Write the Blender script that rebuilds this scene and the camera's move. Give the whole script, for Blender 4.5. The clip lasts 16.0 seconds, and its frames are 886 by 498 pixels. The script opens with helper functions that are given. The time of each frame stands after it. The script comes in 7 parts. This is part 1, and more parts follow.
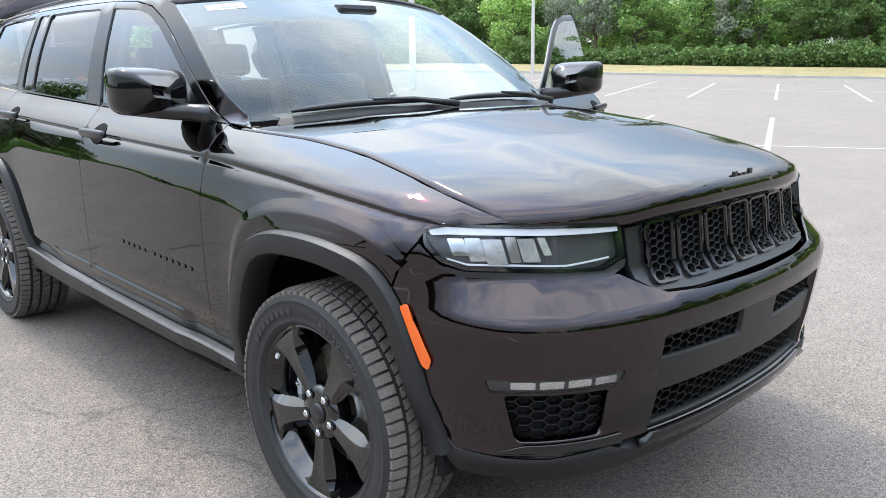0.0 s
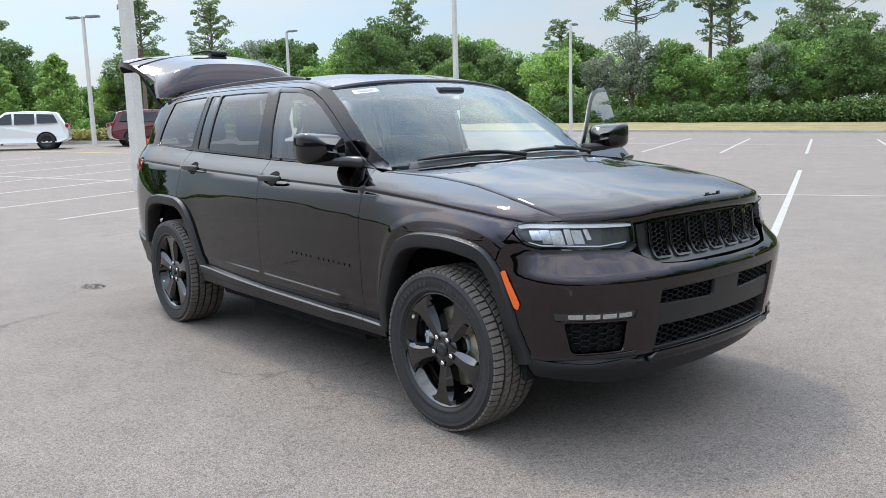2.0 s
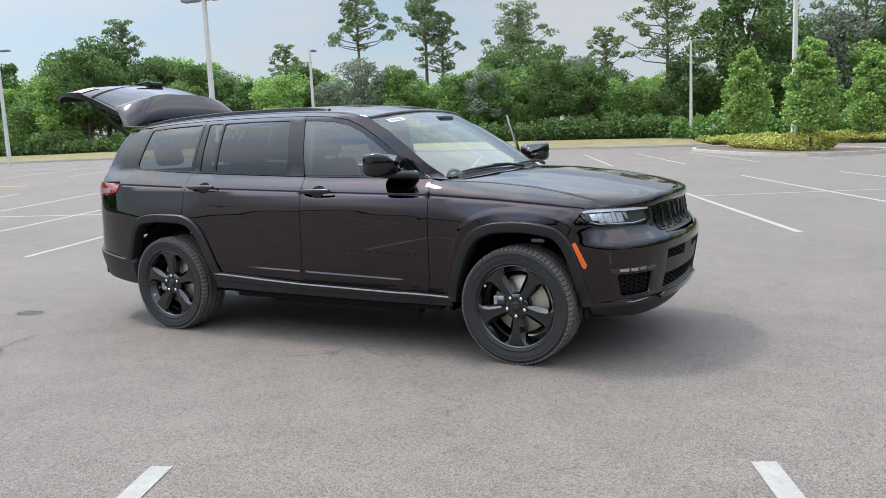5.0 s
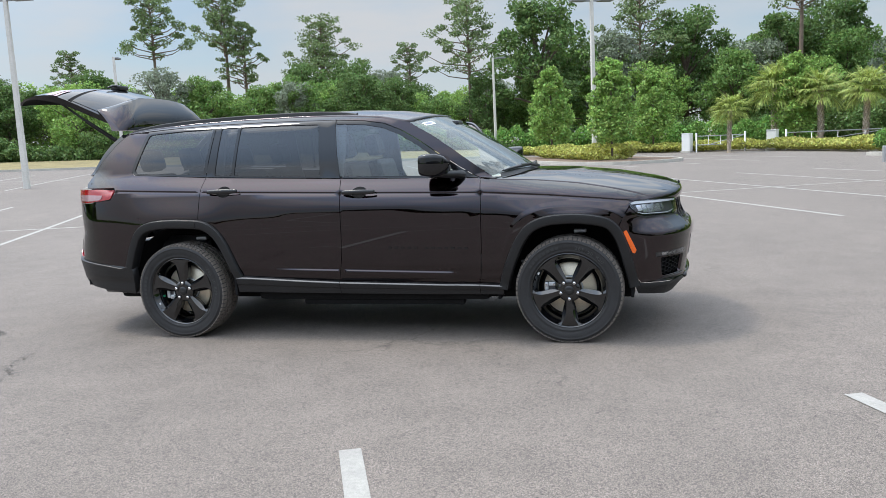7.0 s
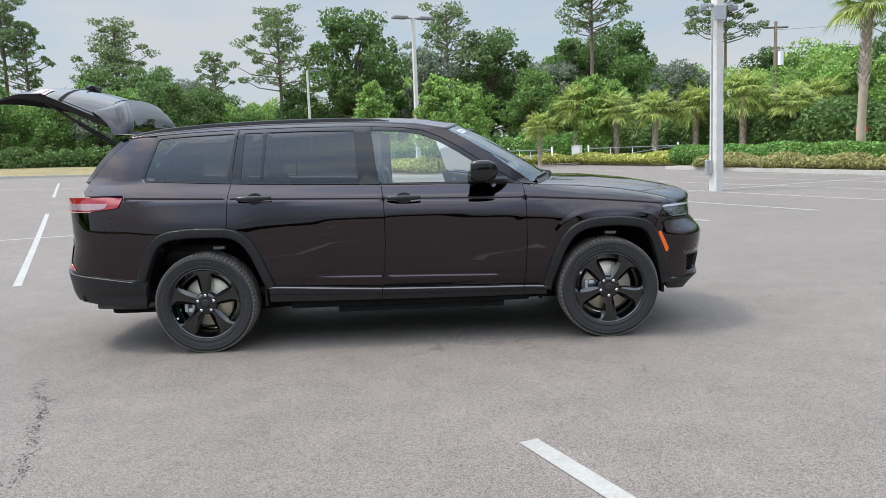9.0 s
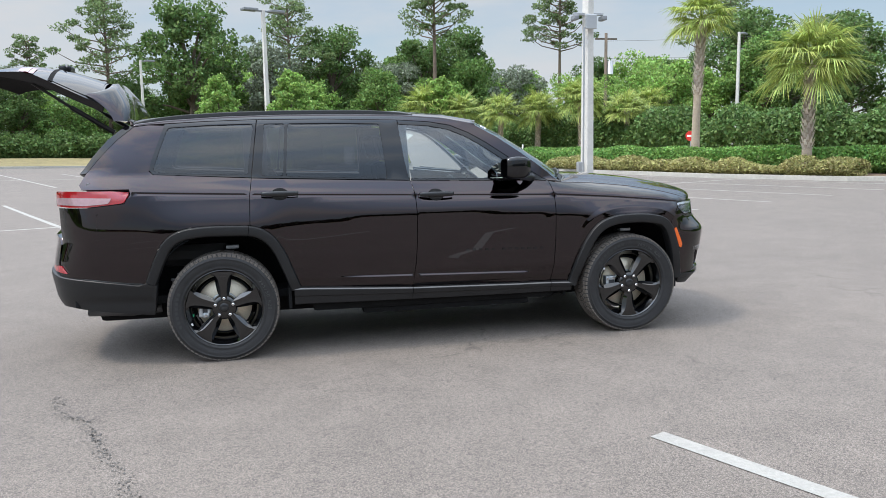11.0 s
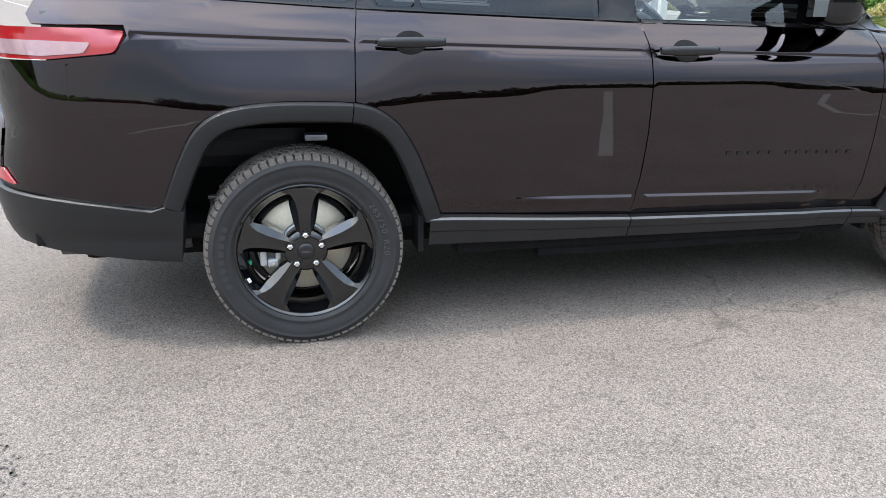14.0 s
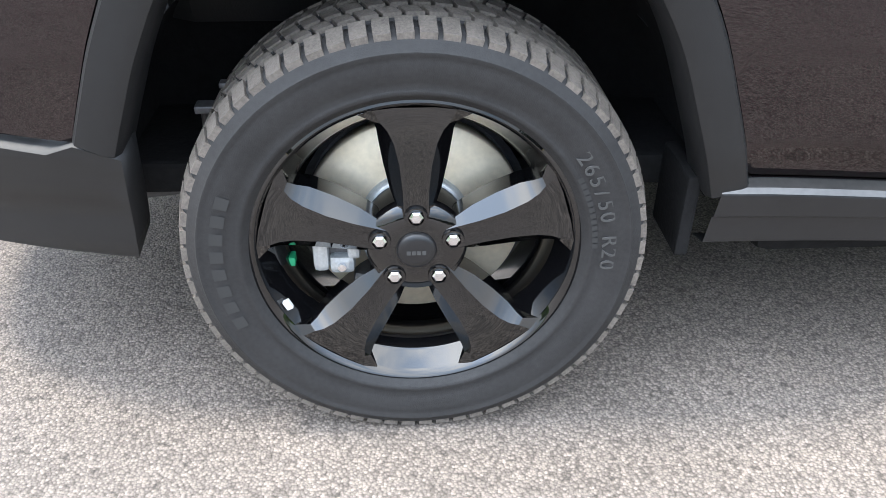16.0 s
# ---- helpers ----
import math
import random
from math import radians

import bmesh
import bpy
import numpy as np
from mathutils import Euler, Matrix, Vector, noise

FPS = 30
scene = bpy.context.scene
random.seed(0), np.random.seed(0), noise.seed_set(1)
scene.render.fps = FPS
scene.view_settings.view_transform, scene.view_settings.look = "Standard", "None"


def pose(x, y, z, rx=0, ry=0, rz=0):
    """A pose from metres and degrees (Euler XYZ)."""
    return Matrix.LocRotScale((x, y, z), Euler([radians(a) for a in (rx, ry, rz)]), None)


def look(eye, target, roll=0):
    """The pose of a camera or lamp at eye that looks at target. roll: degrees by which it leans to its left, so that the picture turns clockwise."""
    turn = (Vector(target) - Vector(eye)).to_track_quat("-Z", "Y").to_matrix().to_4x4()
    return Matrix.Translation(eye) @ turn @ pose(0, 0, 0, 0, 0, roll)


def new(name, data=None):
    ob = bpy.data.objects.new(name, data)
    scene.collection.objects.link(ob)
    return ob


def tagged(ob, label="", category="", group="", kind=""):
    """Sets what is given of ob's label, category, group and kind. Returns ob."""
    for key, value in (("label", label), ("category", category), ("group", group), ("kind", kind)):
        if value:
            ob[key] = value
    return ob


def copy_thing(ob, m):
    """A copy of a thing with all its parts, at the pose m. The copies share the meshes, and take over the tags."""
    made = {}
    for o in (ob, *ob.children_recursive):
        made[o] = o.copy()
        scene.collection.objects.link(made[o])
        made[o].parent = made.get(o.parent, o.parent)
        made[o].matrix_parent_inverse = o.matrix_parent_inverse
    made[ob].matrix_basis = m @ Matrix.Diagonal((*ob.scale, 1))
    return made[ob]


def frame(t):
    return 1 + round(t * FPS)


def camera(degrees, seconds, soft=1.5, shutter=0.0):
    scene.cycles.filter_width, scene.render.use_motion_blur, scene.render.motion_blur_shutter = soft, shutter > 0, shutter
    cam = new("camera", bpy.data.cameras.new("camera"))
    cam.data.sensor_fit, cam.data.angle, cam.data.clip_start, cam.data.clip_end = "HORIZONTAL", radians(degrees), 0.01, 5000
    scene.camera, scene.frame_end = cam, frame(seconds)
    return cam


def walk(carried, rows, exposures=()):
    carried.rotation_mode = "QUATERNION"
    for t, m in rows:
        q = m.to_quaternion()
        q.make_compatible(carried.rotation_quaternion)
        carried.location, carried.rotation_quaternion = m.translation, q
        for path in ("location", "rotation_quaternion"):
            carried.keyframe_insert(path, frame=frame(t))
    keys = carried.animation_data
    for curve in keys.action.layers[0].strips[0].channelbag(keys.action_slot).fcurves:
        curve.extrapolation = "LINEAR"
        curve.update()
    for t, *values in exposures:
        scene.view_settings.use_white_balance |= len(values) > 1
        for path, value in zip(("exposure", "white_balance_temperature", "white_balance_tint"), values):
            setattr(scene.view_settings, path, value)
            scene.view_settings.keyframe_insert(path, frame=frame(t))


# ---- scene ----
cam = camera(58.0, 16.0, soft=0.8)
PATH = [
    (0, (3.409, -2.197, 1.385), (1.996, -0.856, 0.935), -0.8),
    (0.5, (3.646, -2.458, 1.404), (2.178, -1.156, 1.016), -1.1),
    (1, (3.861, -2.753, 1.404), (2.379, -1.456, 1.057), -1.3),
    (1.5, (4.084, -3.031, 1.399), (2.594, -1.737, 1.073), -1.5),
    (2, (4.285, -3.29, 1.41), (2.787, -2.0, 1.104), -1.6),
    (2.5, (4.454, -3.713, 1.403), (2.958, -2.416, 1.115), -1.7),
    (3, (4.488, -4.099, 1.42), (3.005, -2.783, 1.153), -1.6),
    (3.5, (4.345, -4.454, 1.429), (2.948, -3.046, 1.17), -1.5),
    (4, (4.159, -4.878, 1.432), (2.92, -3.329, 1.176), -1.8),
    (4.5, (3.906, -5.237, 1.465), (2.78, -3.607, 1.191), -2.3),
    (5, (3.594, -5.557, 1.472), (2.631, -3.826, 1.196), -2.6),
    (7.5, (1.619, -6.81, 1.479), (1.258, -4.861, 1.216), -2.6),
    (8, (1.151, -6.969, 1.503), (0.94, -4.997, 1.246), -2.4),
    (8.5, (0.681, -6.996, 1.502), (0.596, -5.014, 1.248), -2.3),
    (11, (-1.285, -6.678, 1.514), (-0.838, -4.747, 1.246), -1.0),
    (11.5, (-1.512, -6.49, 1.522), (-0.964, -4.588, 1.228), -0.6),
    (12, (-1.622, -6.152, 1.474), (-1.079, -4.26, 1.12), -0.7),
    (12.5, (-1.65, -5.632, 1.46), (-1.184, -3.732, 1.047), -1.1),
    (13, (-1.7, -5.076, 1.441), (-1.246, -3.187, 0.966), -1.0),
    (13.5, (-1.676, -4.508, 1.39), (-1.23, -2.632, 0.858), -0.3),
    (14, (-1.68, -3.928, 1.413), (-1.259, -2.086, 0.757), 0.8),
    (14.5, (-1.72, -3.36, 1.31), (-1.270, -1.553, 0.605), 1.9),
    (15, (-1.675, -2.877, 1.28), (-1.249, -1.112, 0.450), 3.2),
    (15.5, (-1.665, -2.441, 1.195), (-1.280, -0.727, 0.247), 3.4),
    (16, (-1.572, -2.058, 1.106), (-1.466, -0.389, 0.010), 0.6),
]
walk(cam, [(t, look(eye, target, roll)) for t, eye, target, roll in PATH], [(0, 0.55), (0.5, 0.38), (1.5, 0.15), (3.0, -0.04), (11.5, 0.06), (12.5, 0.30), (13.5, 0.46), (14.5, 0.70), (16, 1.24)])

# ---- light ----
SUN_EL, SUN_AZ = 62.0, 177.0  # degrees; azimuth of the sun, from +x towards +y
world = bpy.data.worlds.new("sky")
scene.world = world
world.use_nodes = True
wn, wl = world.node_tree.nodes, world.node_tree.links
bg = wn["Background"]
sky = wn.new("ShaderNodeTexSky")
sky.sky_type = "NISHITA"
sky.sun_disc = False
sky.sun_elevation = radians(SUN_EL)
sky.sun_rotation = radians(90 - SUN_AZ)
sky.air_density, sky.dust_density, sky.ozone_density = 1.0, 0.8, 1.6
# thin broken cloud over the whole sky
tc = wn.new("ShaderNodeTexCoord")
mp = wn.new("ShaderNodeMapping")
mp.inputs["Scale"].default_value = (1.0, 1.0, 3.2)
cn = wn.new("ShaderNodeTexNoise")
cn.inputs["Scale"].default_value = 2.1
cn.inputs["Detail"].default_value = 7.0
cn.inputs["Roughness"].default_value = 0.55
cr = wn.new("ShaderNodeValToRGB")
cr.color_ramp.elements[0].position, cr.color_ramp.elements[1].position = 0.42, 0.62
mixc = wn.new("ShaderNodeMix")
mixc.data_type = "RGBA"
mixc.inputs["B"].default_value = (5.40, 5.66, 6.00, 1)
wl.new(tc.outputs["Generated"], mp.inputs["Vector"])
wl.new(mp.outputs["Vector"], cn.inputs["Vector"])
wl.new(cn.outputs["Fac"], cr.inputs["Fac"])
wl.new(cr.outputs["Color"], mixc.inputs["Factor"])
clear = wn.new("ShaderNodeVectorMath")
clear.operation = "MULTIPLY_ADD"
clear.inputs[1].default_value = (0.50, 0.52, 0.52)
clear.inputs[2].default_value = (2.35, 2.75, 3.15)
wl.new(sky.outputs["Color"], clear.inputs[0])
wl.new(clear.outputs["Vector"], mixc.inputs["A"])
# the veil is brighter overhead than at the horizon, and brightest round the hidden sun
sep = wn.new("ShaderNodeSeparateXYZ")
up = wn.new("ShaderNodeMapRange")
up.interpolation_type = "SMOOTHSTEP"
up.inputs["From Min"].default_value, up.inputs["From Max"].default_value = 0.16, 0.62
up.inputs["To Min"].default_value, up.inputs["To Max"].default_value = 1.0, 3.7
wl.new(tc.outputs["Generated"], sep.inputs[0])
wl.new(sep.outputs["Z"], up.inputs["Value"])
veil = wn.new("ShaderNodeVectorMath")
veil.operation = "SCALE"
wl.new(mixc.outputs["Result"], veil.inputs[0])
toward = wn.new("ShaderNodeVectorMath")
toward.operation = "DOT_PRODUCT"
toward.inputs[1].default_value = (math.cos(radians(SUN_EL)) * math.cos(radians(SUN_AZ)), math.cos(radians(SUN_EL)) * math.sin(radians(SUN_AZ)), math.sin(radians(SUN_EL)))
wl.new(tc.outputs["Generated"], toward.inputs[0])
glow = wn.new("ShaderNodeMapRange")
glow.inputs["From Min"].default_value, glow.inputs["From Max"].default_value = 0.30, 1.0
glow.inputs["To Min"].default_value, glow.inputs["To Max"].default_value = 0.0, 1.0
wl.new(toward.outputs["Value"], glow.inputs["Value"])
gpow = wn.new("ShaderNodeMath")
gpow.operation = "POWER"
gpow.inputs[1].default_value = 2.4
wl.new(glow.outputs["Result"], gpow.inputs[0])
gsum = wn.new("ShaderNodeMath")
gsum.operation = "MULTIPLY_ADD"
gsum.inputs[1].default_value = 2.7
wl.new(gpow.outputs[0], gsum.inputs[0])
wl.new(up.outputs["Result"], gsum.inputs[2])
wl.new(gsum.outputs[0], veil.inputs["Scale"])
wl.new(veil.outputs["Vector"], bg.inputs["Color"])
bg.inputs["Strength"].default_value = 0.117

sun = new("sun", bpy.data.lights.new("sun", "SUN"))
sun.data.energy, sun.data.angle, sun.data.color = 2.15, radians(8.0), (1.0, 0.925, 0.81)
sd = Vector((math.cos(radians(SUN_EL)) * math.cos(radians(SUN_AZ)), math.cos(radians(SUN_EL)) * math.sin(radians(SUN_AZ)), math.sin(radians(SUN_EL))))
sun.matrix_world = look(sd * 60, (0, 0, 0))
scene.view_settings.exposure = 0.0


# ---- materials ----
def mat(name, color, rough=0.5, metal=0.0, coat=0.0, coat_rough=0.03, spec=0.5, vary=0.0, vscale=6.0, bump=0.0, bscale=200.0, island=0.0, obj=0.0):
    """A principled material with colour variation at two scales and a fine bump."""
    m = bpy.data.materials.new(name)
    m.use_nodes = True
    n, l = m.node_tree.nodes, m.node_tree.links
    p = n["Principled BSDF"]
    p.inputs["Base Color"].default_value = (*color, 1)
    p.inputs["Roughness"].default_value = rough
    p.inputs["Metallic"].default_value = metal
    p.inputs["Specular IOR Level"].default_value = spec
    p.inputs["Coat Weight"].default_value = coat
    p.inputs["Coat Roughness"].default_value = coat_rough
    co = n.new("ShaderNodeTexCoord")
    if vary or island or obj:
        hsv = n.new("ShaderNodeHueSaturation")
        hsv.inputs["Color"].default_value = (*color, 1)
        val = None
        if vary:
            a, b = n.new("ShaderNodeTexNoise"), n.new("ShaderNodeTexNoise")
            a.inputs["Scale"].default_value, b.inputs["Scale"].default_value = vscale, vscale * 9
            a.inputs["Detail"].default_value = 5
            l.new(co.outputs["Object"], a.inputs["Vector"]), l.new(co.outputs["Object"], b.inputs["Vector"])
            s = n.new("ShaderNodeMath")
            s.operation = "ADD"
            l.new(a.outputs["Fac"], s.inputs[0]), l.new(b.outputs["Fac"], s.inputs[1])
            mr = n.new("ShaderNodeMapRange")
            mr.inputs["From Min"].default_value, mr.inputs["From Max"].default_value = 0.6, 1.4
            mr.inputs["To Min"].default_value, mr.inputs["To Max"].default_value = 1 - vary, 1 + vary
            l.new(s.outputs[0], mr.inputs["Value"])
            val = mr.outputs["Result"]
        if island or obj:
            src = n.new("ShaderNodeNewGeometry").outputs["Random Per Island"] if island else n.new("ShaderNodeObjectInfo").outputs["Random"]
            amt = island or obj
            mr2 = n.new("ShaderNodeMapRange")
            mr2.inputs["To Min"].default_value, mr2.inputs["To Max"].default_value = 1 - amt, 1 + amt
            l.new(src, mr2.inputs["Value"])
            if island:
                hm = n.new("ShaderNodeMapRange")
                hm.inputs["To Min"].default_value, hm.inputs["To Max"].default_value = 0.47, 0.52
                ml = n.new("ShaderNodeMath")
                ml.operation = "FRACT"
                mm = n.new("ShaderNodeMath")
                mm.operation = "MULTIPLY"
                mm.inputs[1].default_value = 7.13
                l.new(src, mm.inputs[0]), l.new(mm.outputs[0], ml.inputs[0]), l.new(ml.outputs[0], hm.inputs["Value"])
                l.new(hm.outputs["Result"], hsv.inputs["Hue"])
            if val is None:
                val = mr2.outputs["Result"]
            else:
                q = n.new("ShaderNodeMath")
                q.operation = "MULTIPLY"
                l.new(val, q.inputs[0]), l.new(mr2.outputs["Result"], q.inputs[1])
                val = q.outputs[0]
        l.new(val, hsv.inputs["Value"])
        l.new(hsv.outputs["Color"], p.inputs["Base Color"])
    if bump:
        t = n.new("ShaderNodeTexNoise")
        t.inputs["Scale"].default_value, t.inputs["Detail"].default_value = bscale, 3
        l.new(co.outputs["Object"], t.inputs["Vector"])
        bp = n.new("ShaderNodeBump")
        bp.inputs["Strength"].default_value, bp.inputs["Distance"].default_value = bump, 0.01
        l.new(t.outputs["Fac"], bp.inputs["Height"])
        l.new(bp.outputs["Normal"], p.inputs["Normal"])
    return m


def leaf_mat(name, color, island=0.45):
    """Leaves: diffuse with some light let through."""
    m = mat(name, color, 0.55, spec=0.25, vary=0.25, vscale=0.35, island=island)
    n, l = m.node_tree.nodes, m.node_tree.links
    p, out = n["Principled BSDF"], n["Material Output"]
    tr = n.new("ShaderNodeBsdfTranslucent")
    l.new(p.inputs["Base Color"].links[0].from_socket, tr.inputs["Color"])
    mx = n.new("ShaderNodeMixShader")
    mx.inputs[0].default_value = 0.30
    l.new(p.outputs[0], mx.inputs[1]), l.new(tr.outputs[0], mx.inputs[2]), l.new(mx.outputs[0], out.inputs["Surface"])
    return m


def glass_mat(name, tint, ior=1.5, gloss=(0.9, 0.92, 0.95), faces=1.8):
    """Thin tinted pane: clear with a Fresnel gloss."""
    m = bpy.data.materials.new(name)
    m.use_nodes = True
    n, l = m.node_tree.nodes, m.node_tree.links
    n.remove(n["Principled BSDF"])
    f, t, g, mx = n.new("ShaderNodeFresnel"), n.new("ShaderNodeBsdfTransparent"), n.new("ShaderNodeBsdfGlossy"), n.new("ShaderNodeMixShader")
    f.inputs["IOR"].default_value = ior
    t.inputs["Color"].default_value = (*tint, 1)
    g.inputs["Color"].default_value = (*gloss, 1)
    g.inputs["Roughness"].default_value = 0.01
    two = n.new("ShaderNodeMath")
    two.operation, two.use_clamp = "MULTIPLY", True
    two.inputs[1].default_value = faces  # both faces of the pane
    l.new(f.outputs[0], two.inputs[0])
    l.new(two.outputs[0], mx.inputs[0]), l.new(t.outputs[0], mx.inputs[1]), l.new(g.outputs[0], mx.inputs[2])
    l.new(mx.outputs[0], n["Material Output"].inputs["Surface"])
    return m


def paint_mat():
    """Deep black-plum metallic paint under clear coat, with a fine flake."""
    m = mat("paint", (0.011, 0.0065, 0.0085), 0.12, 1.0, coat=1.0, coat_rough=0.008)
    n, l = m.node_tree.nodes, m.node_tree.links
    p = n["Principled BSDF"]
    co, v = n.new("ShaderNodeTexCoord"), n.new("ShaderNodeTexVoronoi")
    v.inputs["Scale"].default_value = 1800
    l.new(co.outputs["Object"], v.inputs["Vector"])
    r = n.new("ShaderNodeValToRGB")
    r.color_ramp.elements[0].color, r.color_ramp.elements[1].color = (0.0012, 0.0004, 0.0006, 1), (0.0220, 0.0066, 0.0125, 1)
    l.new(v.outputs["Color"], r.inputs["Fac"])
    l.new(r.outputs["Color"], p.inputs["Base Color"])
    p.inputs["Coat IOR"].default_value = 1.56
    p.inputs["Specular Tint"].default_value = (0.20, 0.09, 0.13, 1)
    dn = n.new("ShaderNodeTexNoise")
    dn.inputs["Scale"].default_value, dn.inputs["Detail"].default_value = 30, 6
    l.new(co.outputs["Object"], dn.inputs["Vector"])
    dr = n.new("ShaderNodeMapRange")
    dr.inputs["To Min"].default_value, dr.inputs["To Max"].default_value = 0.0, 0.02
    l.new(dn.outputs["Fac"], dr.inputs["Value"])
    l.new(dr.outputs["Result"], p.inputs["Coat Roughness"])
    return m


def asphalt_mat():
    """Worn pale asphalt: visible stones, stains and fine cracks."""
    m = bpy.data.materials.new("asphalt")
    m.use_nodes = True
    n, l = m.node_tree.nodes, m.node_tree.links
    p = n["Principled BSDF"]
    p.inputs["Roughness"].default_value = 0.85
    p.inputs["Specular IOR Level"].default_value = 0.5
    co = n.new("ShaderNodeTexCoord")

    def tex(kind, scale, **kw):
        t = n.new(kind)
        t.inputs["Scale"].default_value = scale
        for k, v in kw.items():
            t.inputs[k].default_value = v
        l.new(co.outputs["Object"], t.inputs["Vector"])
        return t

    stones = tex("ShaderNodeTexVoronoi", 185)
    ramp = n.new("ShaderNodeValToRGB")
    e = ramp.color_ramp.elements
    e[0].position, e[0].color = 0.0, (0.0929, 0.0792, 0.0687, 1)
    e[1].position, e[1].color = 1.0, (0.3080, 0.2612, 0.2261, 1)
    k = e.new(0.35)
    k.color = (0.1374, 0.1171, 0.1010, 1)
    k = e.new(0.75)
    k.color = (0.2103, 0.1783, 0.1543, 1)
    fine = tex("ShaderNodeTexNoise", 90, Detail=4.0, Roughness=0.7)
    mixv = n.new("ShaderNodeMix")
    mixv.inputs["Factor"].default_value = 0.15
    l.new(stones.outputs["Color"], mixv.inputs["A"]), l.new(fine.outputs["Fac"], mixv.inputs["B"])
    l.new(mixv.outputs["Result"], ramp.inputs["Fac"])
    gaps = n.new("ShaderNodeMapRange")
    gaps.inputs["From Min"].default_value, gaps.inputs["From Max"].default_value = 0.40, 0.75
    gaps.inputs["To Min"].default_value, gaps.inputs["To Max"].default_value = 1.12, 0.58
    l.new(stones.outputs["Distance"], gaps.inputs["Value"])
    big = tex("ShaderNodeTexNoise", 0.35, Detail=6.0, Roughness=0.6)
    mid = tex("ShaderNodeTexNoise", 3.0, Detail=5.0)
    mul = n.new("ShaderNodeMath")
    mul.operation = "ADD"
    l.new(big.outputs["Fac"], mul.inputs[0]), l.new(mid.outputs["Fac"], mul.inputs[1])
    mr = n.new("ShaderNodeMapRange")
    mr.inputs["From Min"].default_value, mr.inputs["From Max"].default_value = 0.65, 1.35
    mr.inputs["To Min"].default_value, mr.inputs["To Max"].default_value = 0.82, 1.10
    l.new(mul.outputs[0], mr.inputs["Value"])
    hsv = n.new("ShaderNodeHueSaturation")
    l.new(ramp.outputs["Color"], hsv.inputs["Color"])
    # short crack lines, only where a broad noise allows them
    wob = n.new("ShaderNodeVectorMath")
    wob.operation = "ADD"
    wn2 = tex("ShaderNodeTexNoise", 2.5, Detail=4.0)
    sc = n.new("ShaderNodeVectorMath")
    sc.operation = "SCALE"
    sc.inputs["Scale"].default_value = 0.7
    l.new(wn2.outputs["Color"], sc.inputs[0])
    l.new(co.outputs["Object"], wob.inputs[0]), l.new(sc.outputs[0], wob.inputs[1])
    cv = n.new("ShaderNodeTexVoronoi")
    cv.feature = "DISTANCE_TO_EDGE"
    cv.inputs["Scale"].default_value = 0.33
    l.new(wob.outputs[0], cv.inputs["Vector"])
    c1 = n.new("ShaderNodeMapRange")
    c1.inputs["From Min"].default_value, c1.inputs["From Max"].default_value = 0.0, 0.006
    c1.inputs["To Min"].default_value, c1.inputs["To Max"].default_value = 0.62, 1.0
    l.new(cv.outputs["Distance"], c1.inputs["Value"])
    gate = n.new("ShaderNodeMapRange")
    gate.inputs["From Min"].default_value, gate.inputs["From Max"].default_value = 0.50, 0.60
    l.new(big.outputs["Fac"], gate.inputs["Value"])
    cm = n.new("ShaderNodeMix")
    cm.inputs["A"].default_value = 1.0
    l.new(gate.outputs["Result"], cm.inputs["Factor"]), l.new(c1.outputs["Result"], cm.inputs["B"])
    v2 = n.new("ShaderNodeMath")
    v2.operation = "MULTIPLY"
    l.new(mr.outputs["Result"], v2.inputs[0]), l.new(cm.outputs["Result"], v2.inputs[1])
    v3 = n.new("ShaderNodeMath")
    v3.operation = "MULTIPLY"
    # sparse dark stones that still show from further off
    spots = tex("ShaderNodeTexVoronoi", 80)
    sp = n.new("ShaderNodeMapRange")
    sp.inputs["From Min"].default_value, sp.inputs["From Max"].default_value = 0.10, 0.30
    sp.inputs["To Min"].default_value, sp.inputs["To Max"].default_value = 0.70, 1.06
    l.new(spots.outputs["Color"], sp.inputs["Value"])
    v4 = n.new("ShaderNodeMath")
    v4.operation = "MULTIPLY"
    l.new(v2.outputs[0], v4.inputs[0]), l.new(sp.outputs["Result"], v4.inputs[1])
    l.new(v4.outputs[0], v3.inputs[0]), l.new(gaps.outputs["Result"], v3.inputs[1])
    l.new(v3.outputs[0], hsv.inputs["Value"])
    l.new(hsv.outputs["Color"], p.inputs["Base Color"])
    bp = n.new("ShaderNodeBump")
    bp.inputs["Strength"].default_value, bp.inputs["Distance"].default_value = 0.5, 0.004
    l.new(stones.outputs["Distance"], bp.inputs["Height"])
    bp.invert = True
    l.new(bp.outputs["Normal"], p.inputs["Normal"])
    return m


PAINT = paint_mat()
ASPHALT = asphalt_mat()
PLASTIC = mat("black_plastic", (0.0135, 0.0137, 0.0145), 0.44, spec=0.38, vary=0.12, vscale=8, bump=0.12, bscale=900)
LINER = mat("liner", (0.014, 0.014, 0.0145), 0.85, spec=0.08, vary=0.3, bump=0.2, bscale=120)
GLOSS = mat("gloss_black", (0.006, 0.006, 0.007), 0.04, spec=0.5)
SATIN = mat("satin_black", (0.012, 0.012, 0.013), 0.3, spec=0.5, vary=0.1)
RUBBER = mat("rubber", (0.026, 0.0255, 0.026), 0.58, spec=0.30, vary=0.25, vscale=14, bump=0.15, bscale=500)
TREAD = mat("tread_rubber", (0.135, 0.118, 0.103), 0.8, spec=0.3, vary=0.35, vscale=25, bump=0.3, bscale=350)
LETTER = mat("sidewall_relief", (0.062, 0.061, 0.060), 0.7, spec=0.3)
